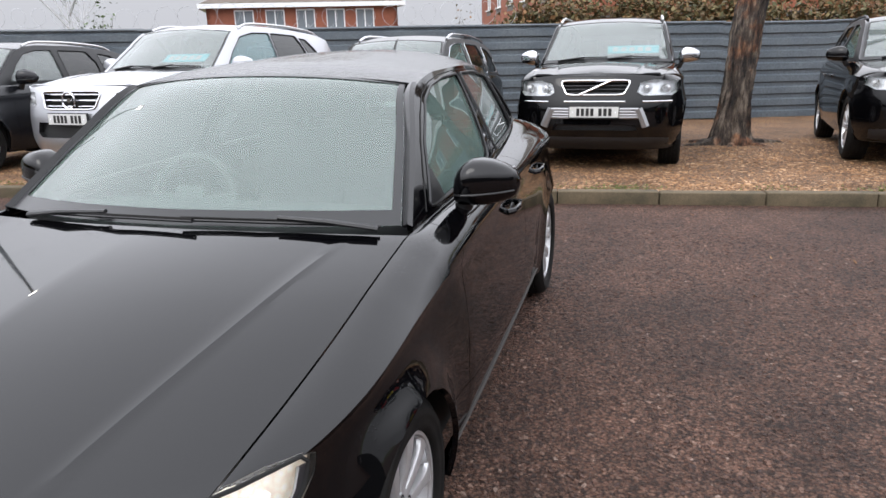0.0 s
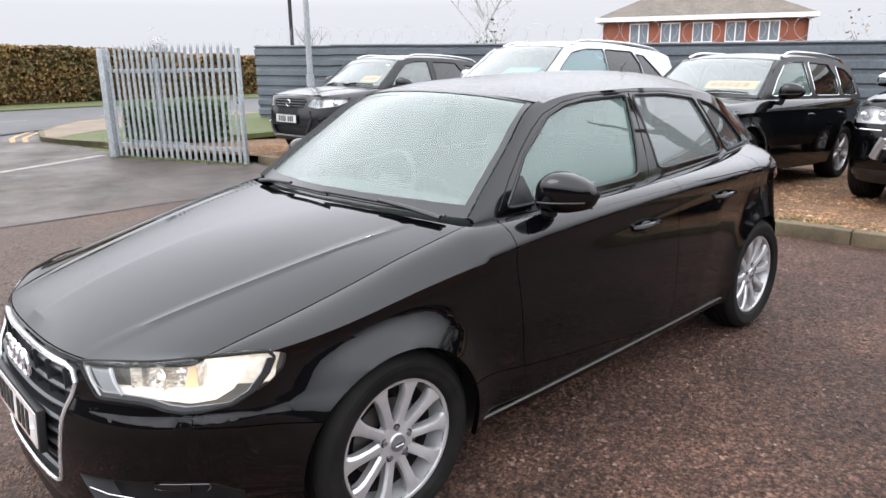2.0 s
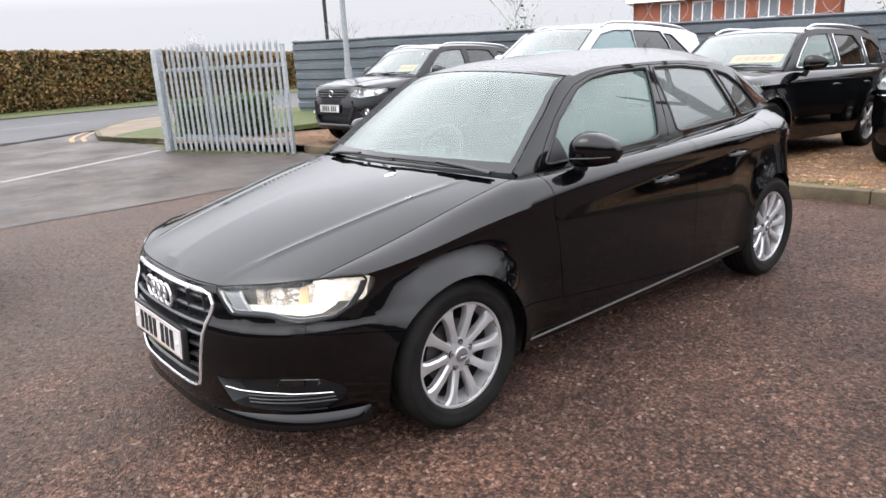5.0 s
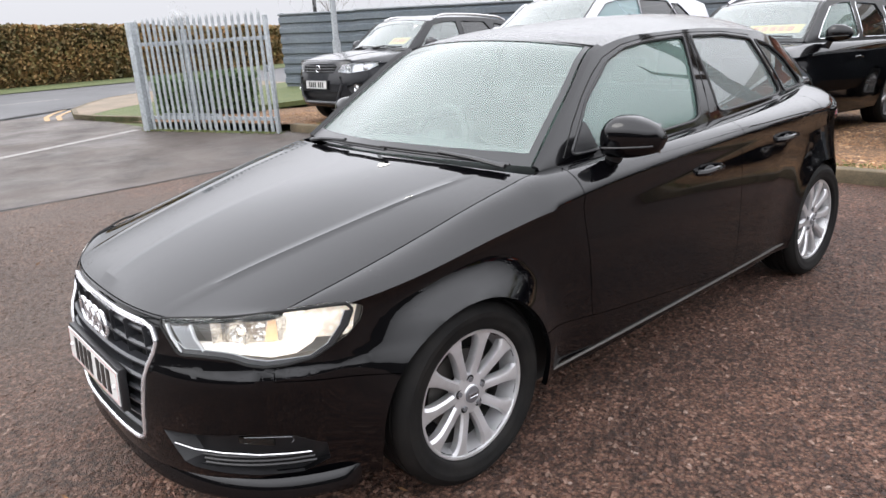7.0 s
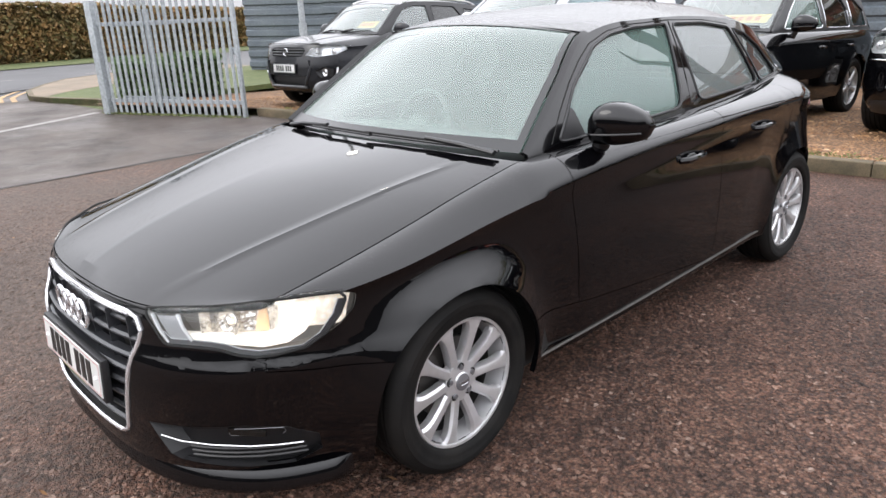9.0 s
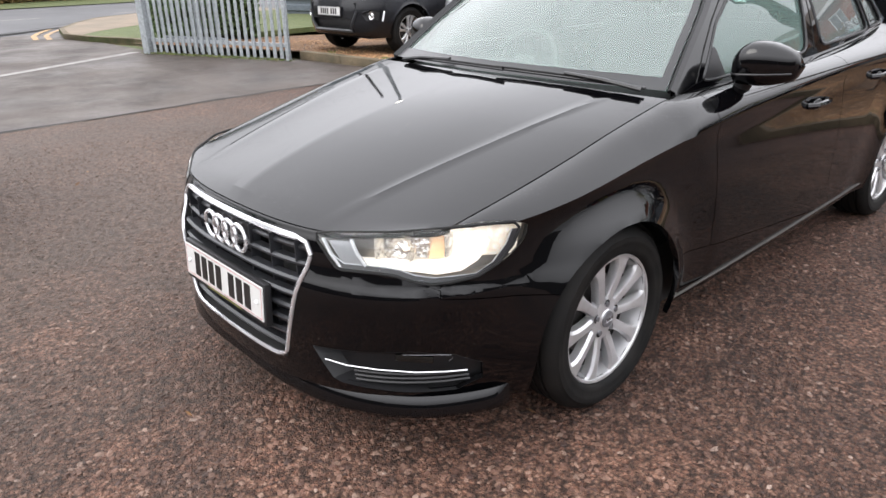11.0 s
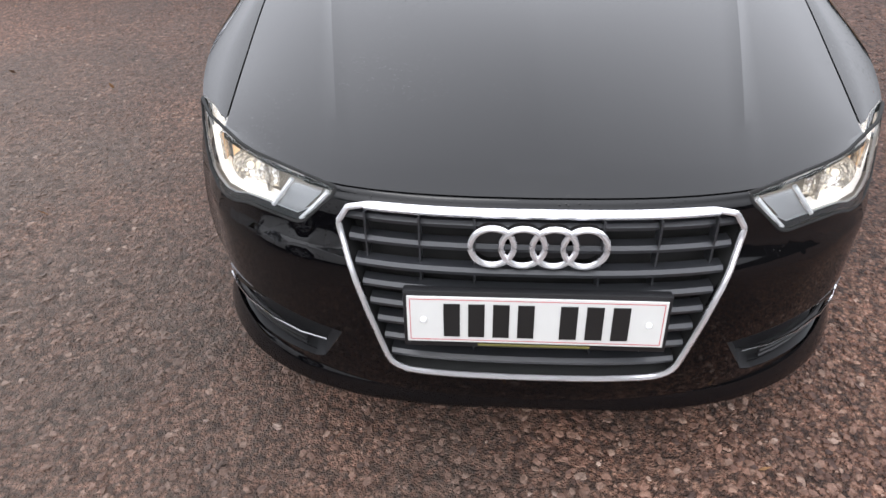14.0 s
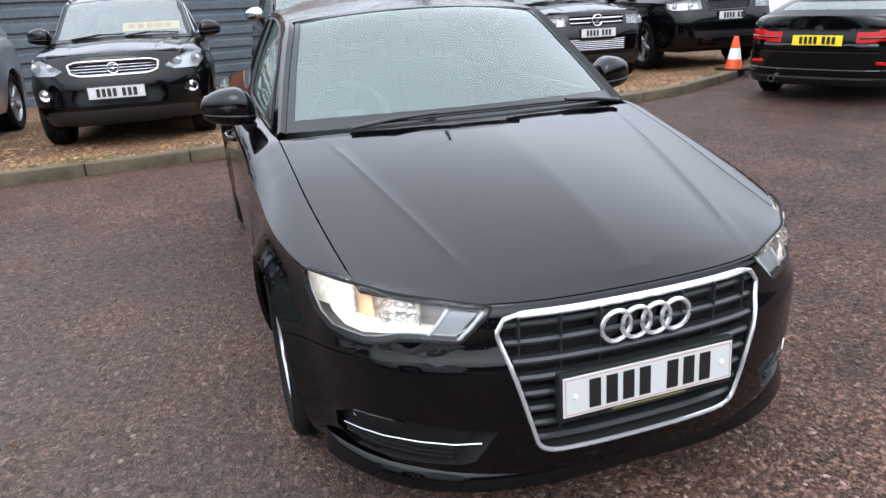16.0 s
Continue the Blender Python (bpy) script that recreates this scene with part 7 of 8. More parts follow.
# ---- the other parked cars ----
class Offroader(Suv):
    half, wb, wheel_r, rim_r, tyre_x, tyre_w, spokes, arch, clear, pan_top = 0.95, 2.86, 0.365, 0.235, 0.925, 0.235, 7, 0.412, 0.24, 0.60
    flank = [(0.20, 0.90), (0.32, 0.96), (0.50, 0.99), (0.70, 1.0), (0.90, 0.99), (1.05, 0.978), (1.4, 0.95)]
    nose = [(0.22, -0.76), (0.35, -0.88), (0.50, -0.93), (0.65, -0.93), (0.85, -0.90), (0.98, -0.86), (1.05, -0.80), (1.15, -0.70)]
    tail = [(0.3, 3.66), (0.5, 3.83), (0.8, 3.83), (1.1, 3.79), (1.5, 3.72)]
    y_front, y_rear = 0.05, 3.15
    crease = [(-1.0, 0.93), (-0.5, 0.965), (0.0, 0.99), (1.0, 1.01), (3.0, 1.03), (3.9, 1.03)]
    nose_top = [(0, 1.02), (0.5, 1.022), (0.75, 1.02), (1.0, 1.03)]
    top = [(-0.78, 1.02), (-0.3, 1.08), (0.2, 1.125), (0.45, 1.145), (1.5, 1.155), (3.0, 1.17), (3.9, 1.17)]
    edge_q, edge_x = 0.42, [(-0.78, 0.70), (-0.3, 0.755), (0.2, 0.79), (0.45, 0.805), (0.6, 0.83), (1.5, 0.848), (3.0, 0.835), (3.5, 0.80), (3.9, 0.75)]
    sill = [(-1.0, 0.30), (-0.7, 0.27), (0.4, 0.265), (2.4, 0.275), (3.3, 0.33), (4.0, 0.40)]
    cowl_y, cowl_z = 0.42, 1.175
    rail = [(0.45, 0.805, 1.155), (0.80, 0.745, 1.43), (1.08, 0.695, 1.63), (1.5, 0.67, 1.695), (2.2, 0.66, 1.705), (3.0, 0.645, 1.675), (3.55, 0.63, 1.60)]
    header_y, roof_end, house_end, house_end_z = 1.08, 3.55, 3.68, 1.22
    windows = [("front_window", [(0.70, 1.185), (0.92, 1.40), (1.14, 1.565), (1.45, 1.625), (1.75, 1.635), (1.80, 1.195)], "clear"),
               ("rear_door_window", [(1.92, 1.20), (1.88, 1.635), (2.55, 1.63), (2.72, 1.45), (2.72, 1.205)], "dark"),
               ("quarter_window", [(2.84, 1.21), (2.82, 1.605), (3.15, 1.575), (3.42, 1.45), (3.45, 1.22)], "dark")]
    joints = [(-0.45, -1.2), (0.62, -0.05), (1.84, 0.02), (2.72, 0.25), (3.45, 0.0)]
    panels = ["front_bumper", "wing", "front_door", "rear_door", "rear_quarter", "rear_bumper"]
    openings = []


def resized(S, w, l, h, wheel_r, rim_r):
    """The same shape in another width, length and height."""
    S.wheel_r, S.rim_r = wheel_r, rim_r
    S.half, S.tyre_x, S.wb = S.half * w, S.half * w * 0.972, S.wb * l
    S.arch = wheel_r * 1.125
    S.clear, S.pan_top = S.clear * h, S.pan_top * h
    S.flank = [(z * h, k) for z, k in S.flank]
    S.nose = [(z * h, y * l) for z, y in S.nose]
    S.tail = [(z * h, y * l) for z, y in S.tail]
    S.y_front, S.y_rear = S.y_front * l, S.y_rear * l
    S.crease = [(y * l, z * h) for y, z in S.crease]
    S.nose_top = [(x, z * h) for x, z in S.nose_top]
    S.top = [(y * l, z * h) for y, z in S.top]
    S.edge_x = [(y * l, x * w) for y, x in S.edge_x]
    S.sill = [(y * l, z * h) for y, z in S.sill]
    S.cowl_y, S.cowl_z = S.cowl_y * l, S.cowl_z * h
    S.rail = [(y * l, x * w, z * h) for y, x, z in S.rail]
    S.header_y, S.roof_end, S.house_end, S.house_end_z = S.header_y * l, S.roof_end * l, S.house_end * l, S.house_end_z * h
    S.windows = [(n, [(y * l, z * h) for y, z in p], m) for n, p, m in S.windows]
    S.joints = [(y * l, k) for y, k in S.joints]
    return S


def smooth_bar(b, S, line, off, r, flat=1.0, at=on_nose):
    tube(b, [(x, at(S, x, z) + off, z) for x, z in line], r, 6, flat=flat)


def front_end(R, S, pieces, grille, slats, slat_mat, surround, lamp_glow=None, diagonal=False, emblem=None, upright=0, slat_r=None):
    """Fills the openings of a car's nose: grille with slats, lamps with bowls, lower intake."""
    for nm, poly, p, depth, kind in pieces:
        if kind == "grille":
            mirror_x(p)
            outward(p, (0, 1, 0.5))
            # black tray colour gives the shade behind the slats
            G = part("grille", tray(p, (0, 0.06, 0), 0.97), DARK, R, "dark radiator grille")
            half = [q for q in poly if q[0] > 0]
            outline = half + [(-x, z) for x, z in half[::-1]]
            if surround:
                ring = rounded(outline, 0.16, 5)
                dense = []
                for (x0, z0), (x1, z1) in zip(ring, ring[1:] + ring[:1]):
                    k = max(1, int(math.hypot(x1 - x0, z1 - z0) / 0.05))
                    dense += [(x0 + (x1 - x0) * i / k, z0 + (z1 - z0) * i / k) for i in range(k)]
                b = bmesh.new()
                tube(b, [(x, on_nose(S, x, z) - 0.004, z) for x, z in dense], 0.011, 6, closed=True)
                part("grille_frame", b, surround, G, "bright grille surround")
            zs = [q[1] for q in outline]
            lo, hi = min(zs), max(zs)
            for k in range(slats):
                z = lo + (hi - lo) * (k + 0.5) / slats
                w = 0.0
                for (x0, z0), (x1, z1) in zip(half, half[1:]):
                    if min(z0, z1) - 1e-6 <= z <= max(z0, z1) + 1e-6 and abs(z1 - z0) > 1e-6:
                        w = max(w, x0 + (x1 - x0) * (z - z0) / (z1 - z0))
                b = bmesh.new()
                smooth_bar(b, S, [(x, z) for x in np.linspace(-w + 0.01, w - 0.01, 15)], 0.014, slat_r or (0.013 if slats < 6 else 0.008), 0.7)
                part("grille_slat", b, slat_mat, G)
            for k in range(upright):
                x = -0.3 + 0.6 * k / max(1, upright - 1)
                b = bmesh.new()
                tube(b, [(x, on_nose(S, x, lo) + 0.02, lo), (x, on_nose(S, x, hi) + 0.02, hi)], 0.005, 4)
                part("grille_fin", b, PLASTIC, G)
            zc = (lo + hi) / 2
            if diagonal:
                b = bmesh.new()
                smooth_bar(b, S, [(t * 0.17, zc + t * (hi - lo) * 0.5) for t in np.linspace(-1, 1, 7)], -0.012, 0.012)
                part("diagonal_bar", b, CHROME, G, "chrome diagonal bar")
            if emblem:
                b = bmesh.new()
                c = Vector((0, on_nose(S, 0, zc) - 0.014, zc))
                tube(b, [c + Vector((emblem * math.cos(a), 0, emblem * math.sin(a))) for a in np.linspace(0, math.tau, 25)[:-1]], emblem * 0.13, 6, closed=True)
                lathe(b, [(0, 0), (emblem * 0.3, 0.0)], 16, Matrix.Translation(c) @ Matrix.Rotation(radians(90), 4, "Z"))
                part("round_badge", b, CHROME, G, "round chrome badge")
        elif kind == "lamp":
            cx, cz = np.mean(poly, axis=0)
            for sd, g in both(p):
                outward(g, (0, 1, 0.5))
                H = part("headlight", tray(g, (-0.015 * sd, 0.08, 0), 0.9), LAMP_PALE, R, "unlit headlight with chrome bowls")
                part("lens", g, LENS, H, "clear lamp lens").visible_shadow = False
                w = np.ptp([q[0] for q in poly])
                h = np.ptp([q[1] for q in poly])
                for k in (-0.24, 0.22):
                    x = cx + k * w
                    b = bmesh.new()
                    m = Matrix.Translation((sd * x, on_nose(S, x, cz) + 0.03, cz)) @ Matrix.Rotation(radians(90 + 10 * sd), 4, "Z")
                    r = h * 0.27
                    lathe(b, [(r * 0.2, -0.02), (r * 0.75, -0.01), (r, 0.012), (r * 1.08, 0.012)], 20, m)
                    part("reflector_bowl", b, ALLOY, H)
                    b = bmesh.new()
                    bmesh.ops.create_uvsphere(b, u_segments=10, v_segments=6, radius=r * 0.5, matrix=m)
                    part("bulb", b, PANE, H)
        elif kind == "intake":
            mirror = min(q[0] for q in poly) > 0.05
            if not mirror:
                mirror_x(p)
                outward(p, (0, 1, 0.5))
                part("lower_intake", tray(p, (0, 0.05, 0), 0.97), PLASTIC, R, "black lower air intake")
            else:
                for sd, g in both(p):
                    outward(g, (0, 1, 0.5))
                    I = part("fog_recess", tray(g, (0, 0.04, 0), 0.95), PLASTIC, R, "black fog lamp recess")
                    g.free()
                    x, z = np.mean(poly, axis=0)
                    b = bmesh.new()
                    m = Matrix.Translation((sd * x, on_nose(S, x, z) + 0.01, z)) @ Matrix.Rotation(radians(90 + 8 * sd), 4, "Z")
                    lathe(b, [(0.0, 0.0), (0.035, 0.004), (0.046, -0.006), (0.052, 0.004), (0.058, -0.01)], 20, m)
                    part("fog_lamp", b, SHINE, I, "round fog lamp")


def skirt(R, S, z0, z1, w, label):
    """A dull plastic valance under the bumper."""
    b = bmesh.new()
    xs = np.linspace(-w, w, 31)
    add_grid(b, np.array([[(x, on_nose(S, x, z) - (0.008 if 0 < k < 4 else -0.006), z) for x in xs] for k, z in enumerate(np.linspace(z0, z1, 5))]))
    outward(b, (0, 1, 0.5))
    part("valance", b, PLASTIC, R, label)


def roof_rails(R, S, mat, lift=0.05):
    for sd in (1, -1):
        b = bmesh.new()
        ys = np.linspace(S.header_y + 0.12, S.roof_end - 0.25, 14)
        pts = []
        for i, y in enumerate(ys):
            x = float(curve_at([(p[0], p[1]) for p in S.rail], y)) - 0.03
            z = float(curve_at([(p[0], p[2]) for p in S.rail], y)) + 0.015
            pts.append((sd * x, y, z + lift * min(1.0, 3.2 * math.sin(math.pi * i / 13))))
        tube(b, pts, 0.017, 8)
        part("roof_rail", b, mat, R, "roof rail")


def price_card(R, S, mat, x, w=0.62, h=0.16):
    """A price board standing behind the windscreen, its figures as plain bars."""
    y0, z0, y1, z1 = S.rail[0][0] - S.cowl_bow, S.rail[0][2], S.header_y - S.header_bow, curve_at([(p[0], p[2]) for p in S.rail], S.header_y)
    a = math.atan2(z1 - z0, y1 - y0)
    m = Matrix.Translation((x, y0 + (y1 - y0) * 0.33 + 0.09, z0 + (z1 - z0) * 0.33)) @ Matrix.Rotation(a - math.pi / 2, 4, "X")
    b = bmesh.new()
    box(b, (-w / 2, -0.003, -h / 2), (w / 2, 0.003, h / 2))
    C = part("price_card", b, mat, R, "bright price board behind the glass", smooth=False)
    C.matrix_basis = m
    for i in range(5):
        b = bmesh.new()
        box(b, (-w * 0.4 + i * w * 0.16, -0.006, -h * 0.28), (-w * 0.4 + i * w * 0.16 + w * 0.11, -0.0035, h * 0.28))
        part("figure_bar", b, PLATE_W if mat == PRICE_B else AMBER, C, smooth=False)


def place(x, y, turn, fall=True):
    z = bank_z(x, y) if fall else 0.0
    k = -math.atan(BANK_FALL) if fall else 0.0
    return Matrix.Translation((x, y, z)) @ Matrix.Rotation(radians(turn), 4, "Z") @ Matrix.Rotation(k, 4, "X")


def dress(R, S, mat, plate_z, plate_mat=PLATE_W, mirror=(0.13, 0.09, 0.10), cap=None, plate_label="white number plate", handles=BLACK, mid=True, plate_w=0.52):
    k = S.half / 0.95
    for sd in (1, -1):
        my = S.rail[0][0] + 0.32
        mx = float(curve_at(S.edge_x, my)) + 0.03
        mirror_pod(R, S, mat, sd, my, mx, float(curve_at(S.top, my)) + 0.085, mirror, cap)
        for t in (0.80, 0.93):
            y = S.joints[1][0] + (S.joints[2][0] - S.joints[1][0]) * 0.84 if t == 0.80 else S.joints[2][0] + (S.joints[3][0] - S.joints[2][0]) * 0.86
            z = float(curve_at(S.crease, y)) - 0.06
            handle(R, float(S.width(y, z)) - 0.014, y, z, sd, handles)
    number_plate(S, R, Matrix.Translation((0, float(on_nose(S, 0, plate_z)) - 0.03, plate_z)), plate_mat, plate_label, w=plate_w)
    cy = S.rail[0][0] - S.cowl_bow
    zc = S.rail[0][2] + 0.035
    w = S.rail[0][1]
    wiper(R, [(-w * 0.72, cy + 0.10, zc), (-w * 0.3, cy + 0.02, zc + 0.03), (w * 0.05, cy + 0.01, zc + 0.03)])
    wiper(R, [(w * 0.05, cy + 0.01, zc + 0.015), (w * 0.4, cy + 0.04, zc + 0.035), (w * 0.8, cy + 0.13, zc + 0.02)])
    cabin(R, S, S.rail[0][0] - 0.02, S.rail[0][2] - 0.03)


# black off-roader with a diagonal bar on its grille
S = resized(Offroader(), 1.0, 1.0, 1.02, 0.37, 0.235)
S.spokes, S.rim_mat = 6, ALLOY
S.openings = [("grille", [(-0.02, 0.985), (0.35, 0.985), (0.36, 0.95), (0.30, 0.835), (-0.02, 0.835)], (0, 2), 0.05, "grille"),
              ("headlight", [(0.44, 0.86), (0.50, 0.825), (0.80, 0.825), (0.86, 0.87), (0.85, 0.98), (0.60, 0.99), (0.47, 0.96)], (0, 2), 0.05, "lamp"),
              ("intake", [(-0.02, 0.52), (0.42, 0.52), (0.46, 0.46), (-0.02, 0.46)], (0, 2), 0.05, "intake")]
R, pc, rl, _ = car("off_roader", S, place(0.87, 7.305, -1), BLACK, "black off-roader with chrome mirrors and silver skid bar", screen=SCREEN_B)
front_end(R, S, pc, None, 4, PLASTIC, CHROME, diagonal=True, upright=0)
dress(R, S, BLACK, 0.655, cap=CHROME)
roof_rails(R, S, ALLOY, 0.04)
price_card(R, S, PRICE_B, 0.32)
skirt(R, S, 0.24, 0.40, 0.84, "dull black lower bumper")
b = bmesh.new()
for z, r in ((0.685, 0.022), (0.655, 0.022), (0.625, 0.022), (0.598, 0.020)):
    smooth_bar(b, S, [(x, z) for x in np.linspace(-0.46, 0.46, 17)], -0.008, r, 0.8)
for sd in (1, -1):
    smooth_bar(b, S, [(sd * 0.46, 0.69), (sd * 0.50, 0.60), (sd * 0.54, 0.50)], -0.006, 0.045)
part("skid_bar", b, SKID, R, "brushed silver skid bar")
for sd in (1, -1):
    b = bmesh.new()
    smooth_bar(b, S, [(sd * x, 0.765) for x in np.linspace(0.50, 0.80, 7)], -0.004, 0.009)
    part("bumper_strip", b, CHROME, R, "chrome bumper strip")
b = bmesh.new()
smooth_bar(b, S, [(x, 0.765) for x in np.linspace(-0.32, 0.32, 9)], -0.004, 0.009)
part("bumper_strip", b, CHROME, R, "chrome bumper strip")

# black crossover with a wide oval grille
S = resized(Offroader(), 0.925, 0.93, 0.905, 0.355, 0.245)
S.spokes, S.nose_n = 5, 2.7
S.edge_q = 0.45
S.seal_mat = CHROME
S.openings = [("grille", [(-0.02, 0.875), (0.34, 0.862), (0.42, 0.835), (0.40, 0.755), (0.30, 0.725), (-0.02, 0.715)], (0, 2), 0.05, "grille"),
              ("headlight", [(0.47, 0.785), (0.56, 0.745), (0.78, 0.745), (0.85, 0.83), (0.83, 0.912), (0.72, 0.912), (0.58, 0.85)], (0, 2), 0.05, "lamp"),
              ("intake", [(-0.02, 0.60), (0.40, 0.60), (0.44, 0.50), (0.38, 0.44), (-0.02, 0.44)], (0, 2), 0.05, "intake"),
              ("fog", [(0.62, 0.54), (0.68, 0.50), (0.76, 0.52), (0.78, 0.59), (0.71, 0.625), (0.64, 0.60)], (0, 2), 0.05, "intake")]
S.seal_mat = CHROME
R, pc, rl, _ = car("crossover", S, place(-1.73, 6.33, -2.5), BLACK, "black crossover with an oval chrome grille on the gravel", screen=SCREEN_B)
front_end(R, S, pc, None, 5, CHROME, CHROME, emblem=0.05, slat_r=0.005)
skirt(R, S, 0.25, 0.42, 0.80, "dull black lower valance")
dress(R, S, BLACK, 0.565)
roof_rails(R, S, CHROME, 0.035)
price_card(R, S, PRICE_Y, 0.30)

# silver luxury off-roader
S = Offroader()
S.windows = [("front_window", [(0.70, 1.185), (0.92, 1.40), (1.14, 1.565), (1.45, 1.625), (1.835, 1.637), (1.85, 1.195)], "clear"),
             ("rear_door_window", [(1.88, 1.20), (1.865, 1.637), (2.52, 1.63), (2.66, 1.45), (2.70, 1.205)], "dark"),
             ("quarter_window", [(2.735, 1.21), (2.695, 1.45), (2.60, 1.60), (2.80, 1.585), (3.28, 1.225)], "dark")]
S = resized(S, 1.015, 1.01, 1.02, 0.375, 0.25)
S.spokes = 5
S.openings = [("grille", [(-0.02, 0.995), (0.37, 0.985), (0.39, 0.95), (0.33, 0.80), (-0.02, 0.79)], (0, 2), 0.05, "grille"),
              ("headlight", [(0.50, 0.83), (0.80, 0.82), (0.875, 0.88), (0.86, 0.985), (0.56, 0.975)], (0, 2), 0.05, "lamp"),
              ("intake", [(-0.02, 0.66), (0.46, 0.66), (0.50, 0.55), (0.44, 0.50), (-0.02, 0.50)], (0, 2), 0.05, "intake")]
S.surround_mat = SILVER
R, pc, rl, _ = car("silver_off_roader", S, place(-4.39, 5.604, -3.5), SILVER, "silver luxury off-roader with a slatted grille on the gravel", screen=SCREEN_B, side_glass=TEAL)
front_end(R, S, pc, None, 3, CHROME, CHROME, emblem=0.085)
dress(R, S, SILVER, 0.70, handles=SILVER)
roof_rails(R, S, ALLOY, 0.03)
price_card(R, S, PRICE_B, 0.30)

# small charcoal crossover by the gate
S = resized(Offroader(), 0.934, 0.873, 0.925, 0.335, 0.222)
S.spokes, S.pairs = 10, True
S.openings = [("grille", [(-0.02, 0.90), (0.38, 0.89), (0.42, 0.86), (0.36, 0.77), (-0.02, 0.765)], (0, 2), 0.05, "grille"),
              ("headlight", [(0.44, 0.79), (0.62, 0.765), (0.80, 0.80), (0.845, 0.87), (0.84, 0.925), (0.52, 0.895)], (0, 2), 0.05, "lamp"),
              ("intake", [(-0.02, 0.50), (0.44, 0.50), (0.48, 0.42), (0.42, 0.36), (-0.02, 0.36)], (0, 2), 0.05, "intake"),
              ("fog", [(0.60, 0.58), (0.66, 0.48), (0.78, 0.50), (0.79, 0.60), (0.72, 0.63)], (0, 2), 0.05, "intake")]
R, pc, rl, _ = car("small_crossover", S, place(-7.15, 5.20, 3), CHARCOAL, "charcoal small crossover parked on gravel by the gate", screen=SCREEN_B, side_glass=SCREEN_B)
front_end(R, S, pc, None, 3, GREY_PLASTIC, None, emblem=0.05)
dress(R, S, CHARCOAL, 0.60)
roof_rails(R, S, ALLOY, 0.03)
price_card(R, S, PRICE_Y, 0.36, 0.4)
b = bmesh.new()
for sd in (1, -1):
    smooth_bar(b, S, [(sd * 0.50, 0.72), (sd * 0.53, 0.60), (sd * 0.46, 0.44), (sd * 0.40, 0.35)], -0.004, 0.022)
smooth_bar(b, S, [(x, 0.335) for x in np.linspace(-0.44, 0.44, 13)], -0.006, 0.026)
part("bumper_trim", b, GREY_PLASTIC, R, "grey bumper trim")
for sd in (1, -1):
    b = bmesh.new()
    smooth_bar(b, S, [(sd * 0.80, 0.48), (sd * 0.815, 0.62)], -0.008, 0.014)
    part("light_strip", b, UPVC, R, "white daytime light strip")

# black off-roader beyond the tree
S = resized(Offroader(), 1.02, 1.0, 0.985, 0.38, 0.26)
S.spokes = 10
S.openings = [("grille", [(-0.02, 0.955), (0.40, 0.95), (0.42, 0.92), (0.40, 0.83), (-0.02, 0.825)], (0, 2), 0.05, "grille"),
              ("headlight", [(0.47, 0.83), (0.78, 0.82), (0.88, 0.88), (0.86, 0.955), (0.47, 0.95)], (0, 2), 0.05, "lamp"),
              ("intake", [(-0.02, 0.64), (0.46, 0.64), (0.42, 0.48), (-0.02, 0.47)], (0, 2), 0.05, "intake")]
R, pc, rl, _ = car("black_off_roader", S, place(4.60, 7.80, -6), BLACK, "black off-roader with twin chrome grille bars beside the tree", screen=SCREEN_B)
front_end(R, S, pc, None, 2, CHROME, None, emblem=0.075)
dress(R, S, BLACK, 0.72)
roof_rails(R, S, PLASTIC, 0.02)
skirt(R, S, 0.26, 0.44, 0.84, "dull black lower valance")
for k in range(6):
    b = bmesh.new()
    smooth_bar(b, S, [(x, 0.495 + k * 0.026) for x in np.linspace(-0.42, 0.42, 11)], 0.004, 0.006)
    part("intake_slat", b, CHROME, R, "thin chrome intake slat")

# big square-nosed black off-roader
S = resized(Offroader(), 1.04, 1.04, 1.05, 0.39, 0.27)
S.spokes, S.nose_n = 5, 4.0
S.openings = [("grille", [(-0.02, 1.03), (0.36, 1.03), (0.38, 1.0), (0.34, 0.87), (-0.02, 0.865)], (0, 2), 0.05, "grille"),
              ("headlight", [(0.46, 0.90), (0.84, 0.89), (0.90, 0.93), (0.90, 1.02), (0.48, 1.03)], (0, 2), 0.05, "lamp"),
              ("intake", [(-0.02, 0.60), (0.60, 0.60), (0.56, 0.47), (-0.02, 0.46)], (0, 2), 0.05, "intake")]
R, pc, rl, _ = car("square_off_roader", S, place(6.98, 7.94, -6), BLACK, "large square-nosed black off-roader with a mesh grille", screen=SCREEN_B)
front_end(R, S, pc, None, 7, GREY_PLASTIC, GREY_PLASTIC, upright=13)
dress(R, S, BLACK, 0.79, plate_w=0.40)
b = bmesh.new()
for k in range(10):
    x = -0.30 + k * 0.066
    box(b, (x - 0.02, float(on_nose(S, x, 1.06)) - 0.006, 1.045), (x + 0.02, float(on_nose(S, x, 1.06)) + 0.01, 1.075))
part("bonnet_script", b, ALLOY, R, "raised silver letters as bars", smooth=False)

